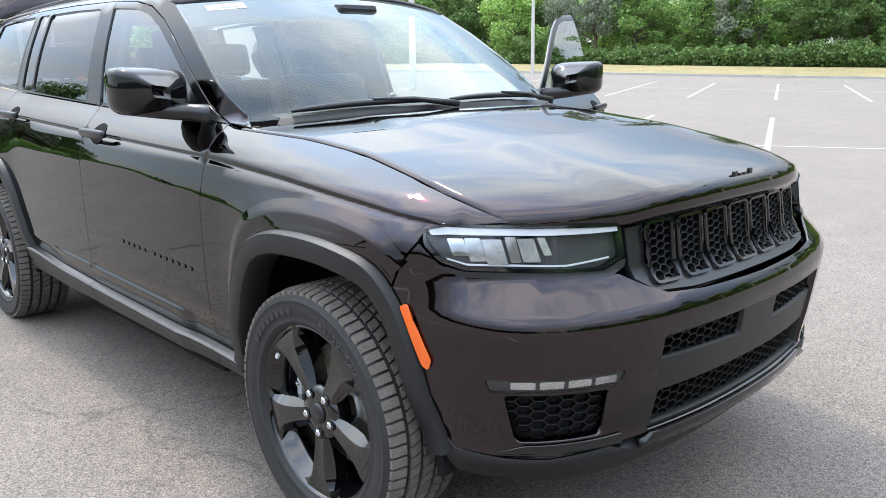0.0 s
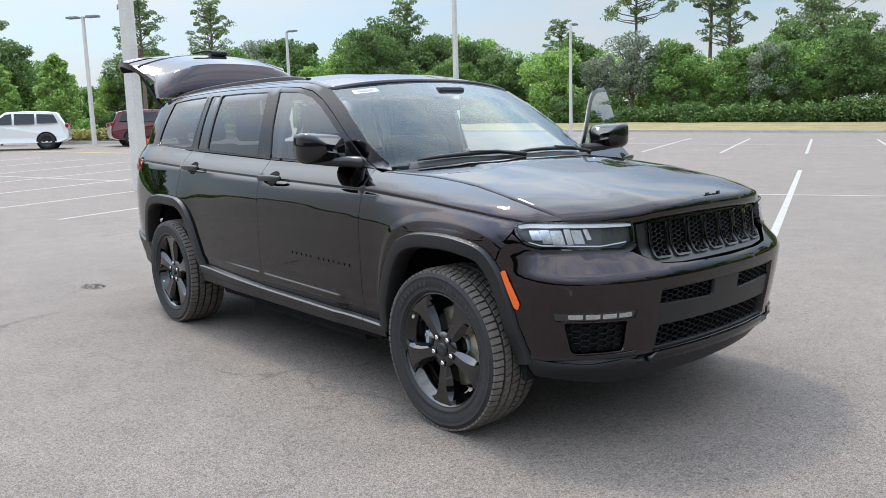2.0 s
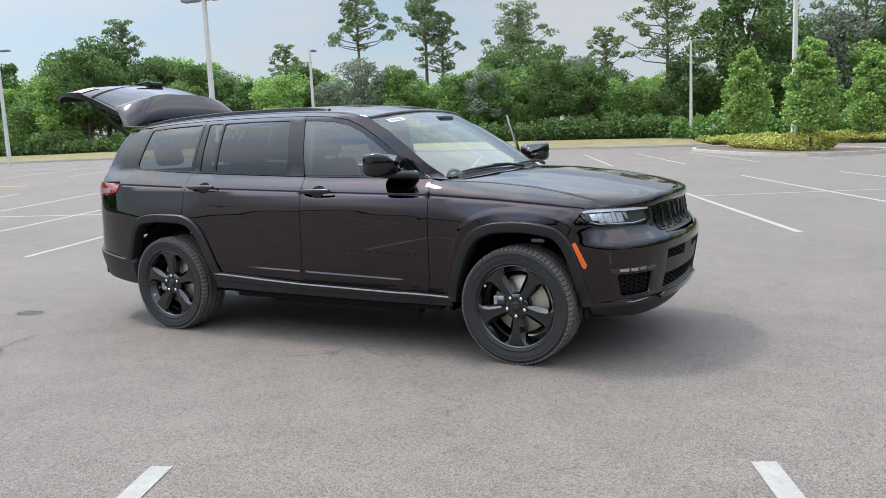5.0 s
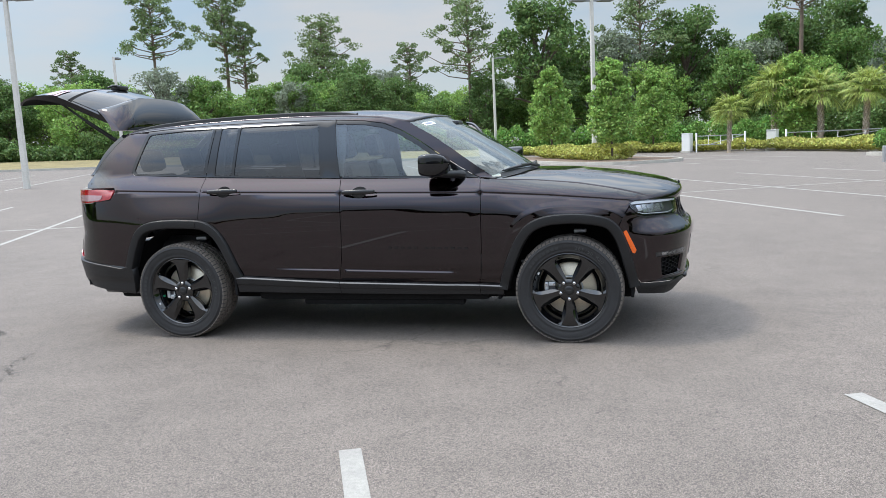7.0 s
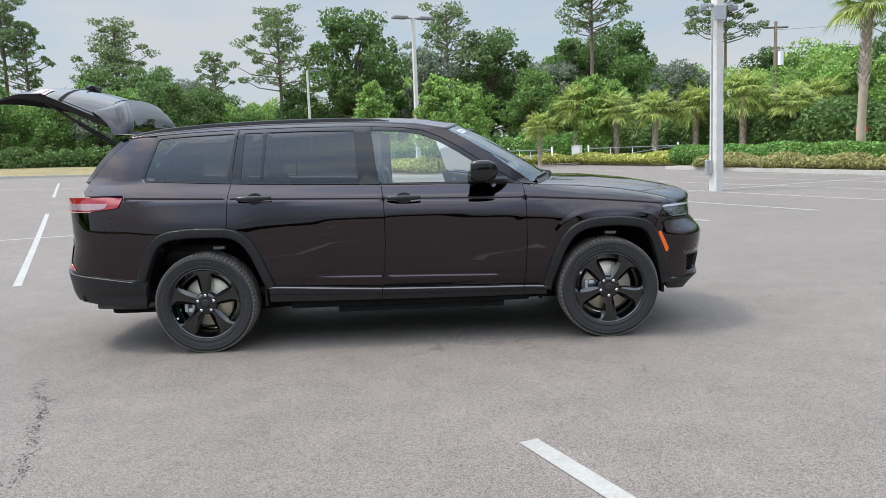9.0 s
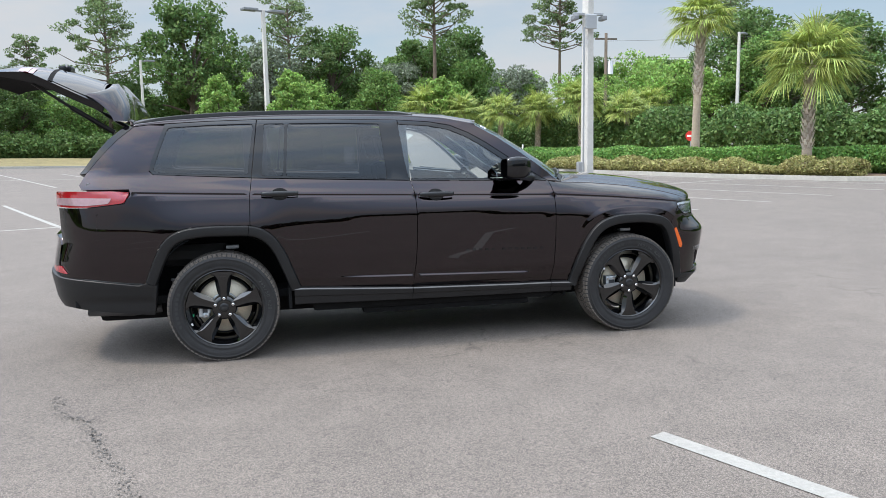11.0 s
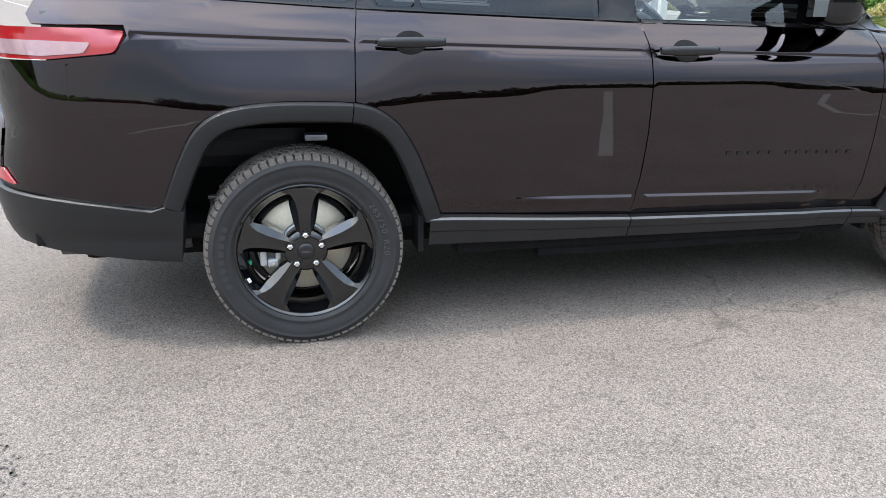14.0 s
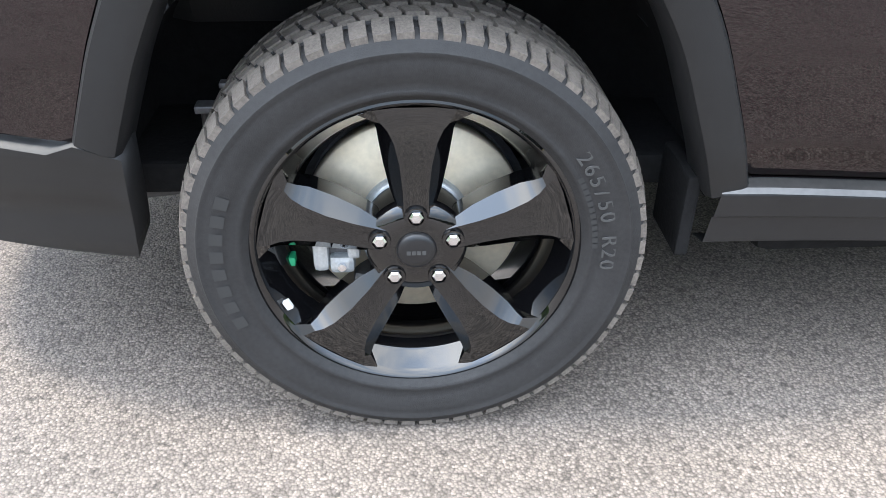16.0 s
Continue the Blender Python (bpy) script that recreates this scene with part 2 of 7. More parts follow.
RIM = mat("rim_gloss_black", (0.003, 0.003, 0.0035), 0.06, coat=1.0, coat_rough=0.015, spec=0.05, vary=0.2, vscale=60)
RIM.node_tree.nodes["Principled BSDF"].inputs["Coat IOR"].default_value = 1.65
SILL = mat("sill_plastic", (0.017, 0.017, 0.018), 0.36, spec=0.35, vary=0.15, vscale=8, bump=0.08, bscale=900)
# metal stand-in for the sky highlight on the cladding's top edge
SILLGLINT = mat("sill_edge_glint", (0.115, 0.112, 0.110), 0.33, 1.0, vary=0.12, vscale=9)
CHROME = mat("chrome", (0.72, 0.72, 0.74), 0.16, 1.0, vary=0.08)
ROTOR = mat("brake_disc", (0.72, 0.64, 0.50), 0.40, 0.55, vary=0.12, vscale=10)
CAST = mat("cast_metal", (0.52, 0.55, 0.57), 0.40, 0.6, vary=0.2, vscale=20)
STEEL = mat("dark_steel", (0.10, 0.10, 0.105), 0.5, 0.6, vary=0.3, vscale=15)
ORANGE = mat("amber_reflector", (0.85, 0.13, 0.008), 0.25, coat=0.8, vary=0.06, bump=0.25, bscale=420)
RED = mat("red_lens", (0.30, 0.008, 0.014), 0.12, coat=1.0, vary=0.1, vscale=30)
REDCLEAR = mat("pale_lens", (0.42, 0.27, 0.29), 0.14, 0.3, coat=1.0, vary=0.15, vscale=40)
LAMP = mat("lamp_reflector", (0.66, 0.68, 0.69), 0.22, 0.9, vary=0.2, vscale=50)
LAMPDARK = mat("lamp_housing", (0.060, 0.060, 0.064), 0.40, 0.0, vary=0.2, vscale=40)
STRIP = mat("light_guide", (0.86, 0.88, 0.90), 0.30, coat=0.6)
WHITE = mat("white_plastic", (0.75, 0.75, 0.74), 0.45)
GREENTAG = mat("green_tag", (0.02, 0.35, 0.16), 0.4)
PAPER = mat("paper", (0.80, 0.80, 0.79), 0.6, vary=0.03)
INK = mat("ink", (0.25, 0.27, 0.32), 0.6)
LEATHER = mat("black_leather", (0.018, 0.018, 0.019), 0.45, vary=0.15, vscale=20, bump=0.15, bscale=300)
TRIMGREY = mat("grey_trim", (0.10, 0.10, 0.105), 0.6, vary=0.1)
HEADLINER = mat("headliner", (0.30, 0.29, 0.28), 0.9, vary=0.06)
CLEAR = glass_mat("clear_lens", (0.90, 0.91, 0.92), 1.35)
WINDSCREEN = glass_mat("windscreen_glass", (0.66, 0.76, 0.73), 1.48, (0.84, 0.91, 0.92), 1.2)
SIDEGLASS = glass_mat("side_glass", (0.72, 0.81, 0.78), 1.60)
PRIVACY = glass_mat("privacy_glass", (0.19, 0.20, 0.205), 1.50, faces=1.5)
MIRROR = mat("mirror_glass", (0.8, 0.82, 0.82), 0.02, 1.0)
ROADPAINT = mat("road_paint", (0.30, 0.288, 0.262), 0.7, vary=0.2, vscale=5, bump=0.5, bscale=130)
YELLOWPAINT = mat("yellow_paint", (0.55, 0.36, 0.05), 0.7, vary=0.2, vscale=5)
CONCRETE = mat("concrete", (0.58, 0.56, 0.52), 0.85, vary=0.14, vscale=2.5, bump=0.3, bscale=60)
KERB = mat("kerb_concrete", (0.40, 0.38, 0.34), 0.9, vary=0.2, vscale=1.5, bump=0.3, bscale=50)
GALV = mat("galvanised", (0.45, 0.46, 0.47), 0.4, 0.6, vary=0.1)
LAMPHEAD = mat("lamp_head_grey", (0.23, 0.24, 0.25), 0.45, 0.3, vary=0.1)
BARK = mat("bark", (0.13, 0.10, 0.075), 0.9, vary=0.35, vscale=3, bump=0.6, bscale=15)
PINEBARK = mat("pine_bark", (0.17, 0.125, 0.095), 0.9, vary=0.35, vscale=3, bump=0.6, bscale=12)
PALMBARK = mat("palm_bark", (0.36, 0.29, 0.22), 0.9, vary=0.3, vscale=4, bump=0.6, bscale=14)
BOOT = mat("palm_boot", (0.52, 0.45, 0.37), 0.9, vary=0.25, vscale=5, island=0.3)
OAKLEAF = leaf_mat("oak_leaf", (0.116, 0.197, 0.061))
# backlit shade is put into this leaf colour, so reflected trees read dark
BACKLITLEAF = leaf_mat("backlit_far_leaf", (0.045, 0.058, 0.030))
MIDLEAF = leaf_mat("mid_leaf", (0.156, 0.269, 0.072))
LIGHTLEAF = leaf_mat("light_leaf", (0.262, 0.418, 0.111))
PINELEAF = leaf_mat("pine_needles", (0.166, 0.237, 0.098))
GREYLEAF = leaf_mat("grey_leaf", (0.230, 0.273, 0.195))
PALMLEAF = leaf_mat("palm_leaf", (0.330, 0.410, 0.110))
HEDGELEAF = leaf_mat("hedge_leaf", (0.171, 0.324, 0.081))
YELLOWLEAF = leaf_mat("yellow_shrub", (0.430, 0.450, 0.120))
SHRUBLEAF = leaf_mat("shrub_leaf", (0.340, 0.330, 0.130))
GRASS = mat("dry_grass", (0.20, 0.165, 0.075), 0.95, vary=0.35, vscale=0.8, bump=0.8, bscale=12)
MULCH = mat("mulch", (0.14, 0.095, 0.065), 0.95, vary=0.4, vscale=6, bump=0.8, bscale=30)
SIGNRED = mat("sign_red", (0.62, 0.03, 0.025), 0.45)
CONEORANGE = mat("cone_orange", (0.80, 0.16, 0.03), 0.5)
WHITECAR = mat("white_paint", (0.78, 0.78, 0.77), 0.25, coat=1.0)
REDCAR = mat("red_paint", (0.105, 0.004, 0.012), 0.25, 0.3, coat=1.0)
DARKGLASS = mat("dark_glass", (0.012, 0.013, 0.015), 0.05)
ALLOY = mat("alloy", (0.60, 0.60, 0.61), 0.3, 0.9)
TAR = mat("tar", (0.075, 0.070, 0.064), 0.8, vary=0.3, vscale=40, bump=0.4, bscale=200)
BARS = mat("sidewall_bars", (0.036, 0.036, 0.036), 0.6, spec=0.3)
MESHBLACK = mat("mesh_black", (0.006, 0.006, 0.006), 0.45, spec=0.3)


# ---- helpers ----
def mesh_ob(name, verts, faces, material, parent=None, smooth=False, label="", sharp=0):
    me = bpy.data.meshes.new(name)
    me.from_pydata([tuple(map(float, v)) for v in verts], [], [tuple(int(i) for i in f) for f in faces])
    me.materials.append(material)
    if smooth:
        me.polygons.foreach_set("use_smooth", [True] * len(me.polygons))
    me.update()
    ob = new(name, me)
    if parent:
        ob.parent = parent
    if label:
        tagged(ob, label)
    if sharp:
        me.set_sharp_from_angle(angle=radians(sharp))
    return ob


def part(name, bm, material, parent=None, label="", smooth=False):
    """One bmesh as one mesh object under a thing or a part."""
    me = bpy.data.meshes.new(name)
    bm.to_mesh(me)
    bm.free()
    me.materials.append(material)
    if smooth:
        me.polygons.foreach_set("use_smooth", [True] * len(me.polygons))
    ob = new(name, me)
    if parent:
        ob.parent = parent
    if label:
        tagged(ob, label)
    return ob


def thing(name, label, category, at=None, group="", kind=""):
    """A top-level Empty that carries the parts of a thing."""
    ob = tagged(new(name), label, category, group, kind)
    ob.empty_display_size = 0.2
    if at is not None:
        ob.matrix_world = at
    return ob


def bm_box(bm, x0, x1, y0, y1, z0, z1, bevel=0.0, m=None):
    r = bmesh.ops.create_cube(bm, size=1.0)
    vs = r["verts"]
    for v in vs:
        v.co = Vector(((x0 + x1) / 2 + v.co.x * (x1 - x0), (y0 + y1) / 2 + v.co.y * (y1 - y0), (z0 + z1) / 2 + v.co.z * (z1 - z0)))
    if bevel:
        es = list({e for v in vs for e in v.link_edges})
        out = bmesh.ops.bevel(bm, geom=es, offset=bevel, segments=2, affect="EDGES", profile=0.6)
        vs = list({v for f in out["faces"] for v in f.verts} | {v for v in vs if v.is_valid})
    if m is not None:
        for v in vs:
            v.co = m @ v.co
    return vs


def box_bm(*a, **k):
    bm = bmesh.new()
    bm_box(bm, *a, **k)
    return bm


def tube(points, radii, n=8, cap=True):
    """Verts and faces of a tube along points."""
    pts = [Vector(p) for p in points]
    radii = [float(r) for r in radii] if hasattr(radii, "__len__") else [radii] * len(pts)
    vs, fs = [], []
    up = Vector((0.13, 0.07, 1)).normalized()
    for i, p in enumerate(pts):
        d = (pts[min(i + 1, len(pts) - 1)] - pts[max(i - 1, 0)]).normalized()
        a = d.cross(up)
        a = a.normalized() if a.length > 0.05 else d.cross(Vector((1, 0, 0))).normalized()
        b = d.cross(a)
        for k in range(n):
            w = 2 * math.pi * k / n
            vs.append(p + radii[i] * (math.cos(w) * a + math.sin(w) * b))
    for i in range(len(pts) - 1):
        for k in range(n):
            fs.append((i * n + k, i * n + (k + 1) % n, (i + 1) * n + (k + 1) % n, (i + 1) * n + k))
    if cap:
        fs.append(tuple(range(n)))
        fs.append(tuple(range((len(pts) - 1) * n, len(pts) * n)))
    return vs, fs


def join(lists):
    vs, fs = [], []
    for v, f in lists:
        o = len(vs)
        vs += list(v)
        fs += [tuple(i + o for i in q) for q in f]
    return vs, fs


def lathe(profile, n=64, axis="y"):
    """Verts and faces of a turned profile of (radius, along)."""
    vs, fs = [], []
    for k in range(n):
        w = 2 * math.pi * k / n
        c, s = math.cos(w), math.sin(w)
        for r, a in profile:
            vs.append((r * c, a, r * s) if axis == "y" else (r * c, r * s, a))
    m = len(profile)
    for k in range(n):
        for i in range(m - 1):
            a, b = k * m + i, ((k + 1) % n) * m + i
            fs.append((a, a + 1, b + 1, b))
    return vs, fs


def dense(pts, stepsize=0.035, closed=True):
    out = []
    n = len(pts)
    for i in range(n if closed else n - 1):
        a, b = np.array(pts[i]), np.array(pts[(i + 1) % n])
        k = max(1, int(np.linalg.norm(b - a) / stepsize))
        out += [tuple(a + (b - a) * j / k) for j in range(k)]
    if not closed:
        out.append(tuple(pts[-1]))
    return out


def rounded(pts, r=0.02, n=4):
    """The outline with its corners rounded."""
    out = []
    m = len(pts)
    for i in range(m):
        p, a, b = np.array(pts[i]), np.array(pts[i - 1]), np.array(pts[(i + 1) % m])
        da, db = a - p, b - p
        la, lb = np.linalg.norm(da), np.linalg.norm(db)
        k = min(r, la * 0.45, lb * 0.45)
        p0, p1 = p + da / la * k, p + db / lb * k
        for j in range(n + 1):
            t = j / n
            out.append(tuple((1 - t) ** 2 * p0 + 2 * t * (1 - t) * p + t * t * p1))
    return out


# ---- ground ----
E1, E2 = np.array((0.9150, 0.4035)), np.array((-0.4035, 0.9150))  # along the rows of stalls, and along a stall


def en(a, b):
    """World x, y from the lot's own axes."""
    p = a * E1 + b * E2
    return float(p[0]), float(p[1])


def sm(t):
    t = min(max(t, 0.0), 1.0)
    return t * t * (3 - 2 * t)


def ground_z(x, y):
    """The lot is level by the vehicle and climbs gently to the west."""
    d = math.hypot(x, y)
    th = math.degrees(math.atan2(y, x)) % 360
    w = sm((th - 82) / 70) if th < 200 else 1 - sm((th - 200) / 60)
    return 1.0 * w * sm((d - 5) / 46)


def build_ground():
    rings = [0.0, 2, 4, 6, 8, 10, 13, 16, 20, 24, 28, 32, 36, 40, 44, 48, 53, 60, 75, 100, 150, 240, 400, 700]
    n = 72
    vs, fs = [(0, 0, 0)], []
    for r in rings[1:]:
        for k in range(n):
            a = 2 * math.pi * k / n
            x, y = r * math.cos(a), r * math.sin(a)
            vs.append((x, y, ground_z(x, y)))
    for k in range(n):
        fs.append((0, 1 + k, 1 + (k + 1) % n))
    for i in range(len(rings) - 2):
        for k in range(n):
            a, b = 1 + i * n, 1 + (i + 1) * n
            fs.append((a + k, b + k, b + (k + 1) % n, a + (k + 1) % n))
    return tagged(mesh_ob("ground", vs, fs, ASPHALT, smooth=True), "worn pale grey asphalt of an open parking lot", "ground", kind="structure")


GROUND = build_ground()


def strip(name, p0, p1, width, material, lift=0.004, parent=None, label=""):
    """A flat painted band that follows the ground."""
    a, b = Vector((*p0, 0)), Vector((*p1, 0))
    d = (b - a)
    n = max(1, int(d.length / 1.5))
    side = Vector((-d.y, d.x, 0)).normalized() * width / 2
    vs, fs = [], []
    for i in range(n + 1):
        p = a + d * i / n
        for s in (-1, 1):
            q = p + side * s
            vs.append((q.x, q.y, ground_z(q.x, q.y) + lift))
    for i in range(n):
        fs.append((2 * i, 2 * i + 2, 2 * i + 3, 2 * i + 1))
    return mesh_ob(name, vs, fs, material, parent, label=label)


K0, PITCH = -0.645, 2.74
for k in range(-15, 9):
    e = K0 + k * PITCH
    strip("parking_line", en(e, 4.47), en(e, 10.72), 0.10, ROADPAINT, parent=GROUND)
    strip("parking_line", en(e, 10.84), en(e, 17.2), 0.10, ROADPAINT, parent=GROUND)
    strip("parking_line", en(e, 24.8), en(e, 30.9), 0.10, ROADPAINT, parent=GROUND)
    strip("parking_line", en(e, 31.1), en(e, 37.2), 0.10, ROADPAINT, parent=GROUND)
    strip("parking_line", en(e, -3.09), en(e, -9.4), 0.11, ROADPAINT, parent=GROUND)
strip("parking_line", en(K0 - 15 * PITCH, 10.78), en(K0 + 8 * PITCH, 10.78), 0.10, ROADPAINT, parent=GROUND)
strip("parking_line", en(K0 - 15 * PITCH, 31.0), en(K0 + 8 * PITCH, 31.0), 0.10, ROADPAINT, parent=GROUND)
strip("yellow_line", en(-38, 20.3), en(-16, 20.3), 0.12, YELLOWPAINT, parent=GROUND)


def kerbed_bed(name, path, material, label, height=0.15, kerb=0.18, closed_kerb=True, kind="structure", inset=None):
    """A raised bed: a concrete kerb round a planted or grassed top, on a closed outline of x, y."""
    n = len(path)
    c = Vector((sum(p[0] for p in path) / n, sum(p[1] for p in path) / n))
    zt = [ground_z(*p) for p in path]
    outer = [Vector(p) for p in path]
    inner = []
    for i, p in enumerate(outer):
        a, b = outer[i - 1], outer[(i + 1) % n]
        t = (b - a).normalized()
        nn = Vector((t.y, -t.x))
        if (c - p).dot(nn) < 0:
            nn = -nn
        inner.append(p + nn * kerb)
    root = thing(name, label, "planted bed", kind=kind)
    vs, fs = [], []
    for i in range(n):
        vs += [(*outer[i], zt[i] - 0.1), (*outer[i].lerp(inner[i], 0.12), zt[i] + height), (*inner[i], zt[i] + height), (*inner[i], zt[i] + height - 0.08)]
    for i in range(n):
        j = (i + 1) % n
        for k in range(3):
            fs.append((4 * i + k, 4 * j + k, 4 * j + k + 1, 4 * i + k + 1))
    mesh_ob("kerb", vs, fs, KERB, root, label="weathered concrete kerb")
    bm = bmesh.new()
    bvs = [bm.verts.new((*inner[i], zt[i] + height - 0.03)) for i in range(n)]
    f = bm.faces.new(bvs)
    bmesh.ops.triangulate(bm, faces=[f])
    part("soil", bm, material, root)
    return root


def oval(cx, cy, rx, ry, turn=0.0, n=28):
    """A rounded outline about a centre."""
    out = []
    for k in range(n):
        a = 2 * math.pi * k / n
        u, v = rx * math.copysign(abs(math.cos(a)) ** 0.7, math.cos(a)), ry * math.copysign(abs(math.sin(a)) ** 0.7, math.sin(a))
        out.append((cx + u * math.cos(turn) - v * math.sin(turn), cy + u * math.sin(turn) + v * math.cos(turn)))
    return out


def verge(name, corners, material, label, height=0.14):
    """A long raised strip of grass with a kerb at its lot side: corners run out along the kerb, then back."""
    (a, b, c, d) = [Vector(p) for p in corners]
    n = 24
    vs, fs = [], []
    for i in range(n + 1):
        p, q = a.lerp(b, i / n), d.lerp(c, i / n)
        w = (q - p).normalized()
        z = ground_z(*p)
        for s, h in ((0, -0.05), (0.02, height), (0.17, height), (0.18, height - 0.02)):
            r = p + w * s
            vs.append((r.x, r.y, z + h))
    for i in range(n):
        for k in range(3):
            fs.append((4 * i + k, 4 * i + 4 + k, 4 * i + 5 + k, 4 * i + k + 1))
    root = thing(name, label, "verge", kind="structure")
    mesh_ob("kerb", vs, fs, KERB, root, label="weathered concrete kerb")
    vs, fs, m = [], [], 10
    for i in range(n + 1):
        p, q = a.lerp(b, i / n), d.lerp(c, i / n)
        w = (q - p)
        for j in range(m + 1):
            r = p + w.normalized() * (0.18 + (w.length - 0.18) * (j / m) ** 2)
            vs.append((r.x, r.y, ground_z(*p) + height - 0.02 + 0.50 * sm(w.length * (j / m) ** 2 / 10) + 0.05 * noise.noise((r.x * 0.4, r.y * 0.4, 0))))
    for i in range(n):
        for j in range(m):
            k = i * (m + 1) + j
            fs.append((k, k + m + 1, k + m + 2, k + 1))
    mesh_ob("grass", vs, fs, material, root, smooth=True)
    return root


verge("verge_north", [en(-70, 47.5), en(14, 47.5), en(14, 130), en(-70, 130)], GRASS, "dry yellow grass verge behind a concrete kerb")
verge("verge_east", [en(27.0, 34), en(25.5, -60), en(120, -60), en(120, 34)], GRASS, "grass bank beyond the hedge along the lot")
verge("verge_gate", [en(14, 52.0), en(29.0, 39.5), en(120, 90), en(40, 130)], GRASS, "grass bank behind the gate and low shrubs")
verge("verge_west", [en(-56, -60), en(-56, 47.5), en(-150, 47.5), en(-150, -60)], GRASS, "grass bank at the far side of the lot")
verge("verge_south", [en(25, -66), en(-56, -66), en(-56, -150), en(25, -150)], GRASS, "grass bank behind the far rows")


# ---- foliage ----
def leaves(centres, size, rng, droop=0.0, stretch=1.5):
    """Loose rhombic leaf clumps, one island each, at the centres."""
    n = len(centres)
    a = rng.normal(size=(n, 3))
    a /= np.linalg.norm(a, axis=1)[:, None]
    a[:, 2] -= droop
    a /= np.linalg.norm(a, axis=1)[:, None]
    b = np.cross(a, rng.normal(size=(n, 3)))
    b /= np.linalg.norm(b, axis=1)[:, None] + 1e-9
    s = size * rng.uniform(0.6, 1.35, n)[:, None]
    c = np.asarray(centres)
    bend = np.cross(a, b) * s * 0.18
    v = np.stack([c - a * s * stretch / 2, c + b * s / 2 + bend, c + a * s * stretch / 2, c - b * s / 2 + bend], 1).reshape(-1, 3)
    f = np.arange(4 * n).reshape(-1, 4)
    return v, f


def np_mesh(name, v, f, material, parent=None, label=""):
    me = bpy.data.meshes.new(name)
    me.vertices.add(len(v))
    me.vertices.foreach_set("co", np.asarray(v, np.float32).ravel())
    k = f.shape[1]
    me.loops.add(f.size)
    me.loops.foreach_set("vertex_index", f.astype(np.int32).ravel())
    me.polygons.add(len(f))
    me.polygons.foreach_set("loop_start", np.arange(0, f.size, k, dtype=np.int32))
    me.materials.append(material)
    me.update(calc_edges=True)
    me.validate()
    ob = new(name, me)
    if parent:
        ob.parent = parent
    if label:
        tagged(ob, label)
    return ob


def in_clump(rng, c, r, n):
    """Points in an uneven ellipsoid, denser towards its skin."""
    d = rng.normal(size=(n, 3))
    d /= np.linalg.norm(d, axis=1)[:, None]
    rad = rng.uniform(0.25, 1.0, n) ** 0.45
    wob = 1 + 0.22 * np.sin(d[:, 0] * 5 + c[0]) * np.cos(d[:, 1] * 4 + c[1]) + 0.12 * np.sin(d[:, 2] * 9 + c[2])
    return np.asarray(c) + d * (rad * wob)[:, None] * np.asarray(r)


def broad_tree(seed, height, spread, leafmat, count, label, size=0.155, low=0.25, bark=None):
    """A round-headed tree: forked trunk, limbs, and many overlapping leaf clumps."""
    rng = np.random.default_rng(seed)
    root = thing("tree", label, "tree", group="trees round the lot")
    limbs = [tube([(0, 0, -0.3), (0.05, 0.03, height * 0.2), (0.12, -0.05, height * 0.42), (0.1, 0.1, height * 0.62)], [height * 0.026, height * 0.020, height * 0.015, height * 0.008], 8)]
    pts = []
    nb = 28
    for i in range(nb):
        a = 2.399 * i + rng.uniform(-0.4, 0.4)
        t = (i + 0.5) / nb
        z = height * (low + 0.12 + (0.80 - low) * t)
        w = spread * (1.0 - 0.75 * abs(t - 0.35) ** 1.2) * rng.uniform(0.30, 1.05)
        c = np.array((math.cos(a) * w, math.sin(a) * w, z))
        r = np.array((1, 1, 0.72)) * spread * rng.uniform(0.22, 0.40)
        pts.append(in_clump(rng, c, r, count // nb))
        s = height * (0.28 + 0.3 * t)
        limbs.append(tube([(0.1, 0, s), tuple(0.55 * c[:2]) + (s + 0.5 * (z - s) + 0.2,), tuple(c)], [height * 0.009, height * 0.006, height * 0.0025], 5))
    mesh_ob("trunk", *join(limbs), bark or BARK, root)
    np_mesh("crown", *leaves(np.concatenate(pts), size, rng), leafmat, root)
    return root


def pine_tree(seed, height, label, count=6200, size=0.125, spread=3.4, first=0.62):
    """A tall bare-stemmed pine with flat separate tufts."""
    rng = np.random.default_rng(seed)
    root = thing("pine_tree", label, "tree", group="pines round the lot")
    bend = rng.uniform(-0.35, 0.35, 2)
    stem = [(bend[0] * math.sin(2.2 * t), bend[1] * math.sin(1.7 * t), height * t) for t in np.linspace(0, 0.97, 9)]
    limbs = [tube([(0, 0, -0.3)] + stem[1:], list(np.linspace(0.24, 0.05, 9)), 8)]
    pts = []
    nb = 46
    for i in range(nb):
        t = i / (nb - 1)
        z = height * (first + (0.98 - first) * t)
        a = 2.399 * i + rng.uniform(-0.6, 0.6)
        w = spread * (1.10 - 0.70 * t) * rng.uniform(0.25, 1.0)
        c = np.array((math.cos(a) * w, math.sin(a) * w, z + 0.25 * w))
        pts.append(in_clump(rng, c, np.array((1.0, 1.0, 0.48)) * rng.uniform(0.34, 0.80) * spread / 3.0, count // nb))
        limbs.append(tube([(0, 0, z - 0.3), tuple(0.6 * c[:2]) + (z + 0.05,), tuple(c)], [0.06, 0.045, 0.02], 5))
    mesh_ob("trunk", *join(limbs), PINEBARK, root)
    np_mesh("crown", *leaves(np.concatenate(pts), size, rng, stretch=1.9), PINELEAF, root)
    return root


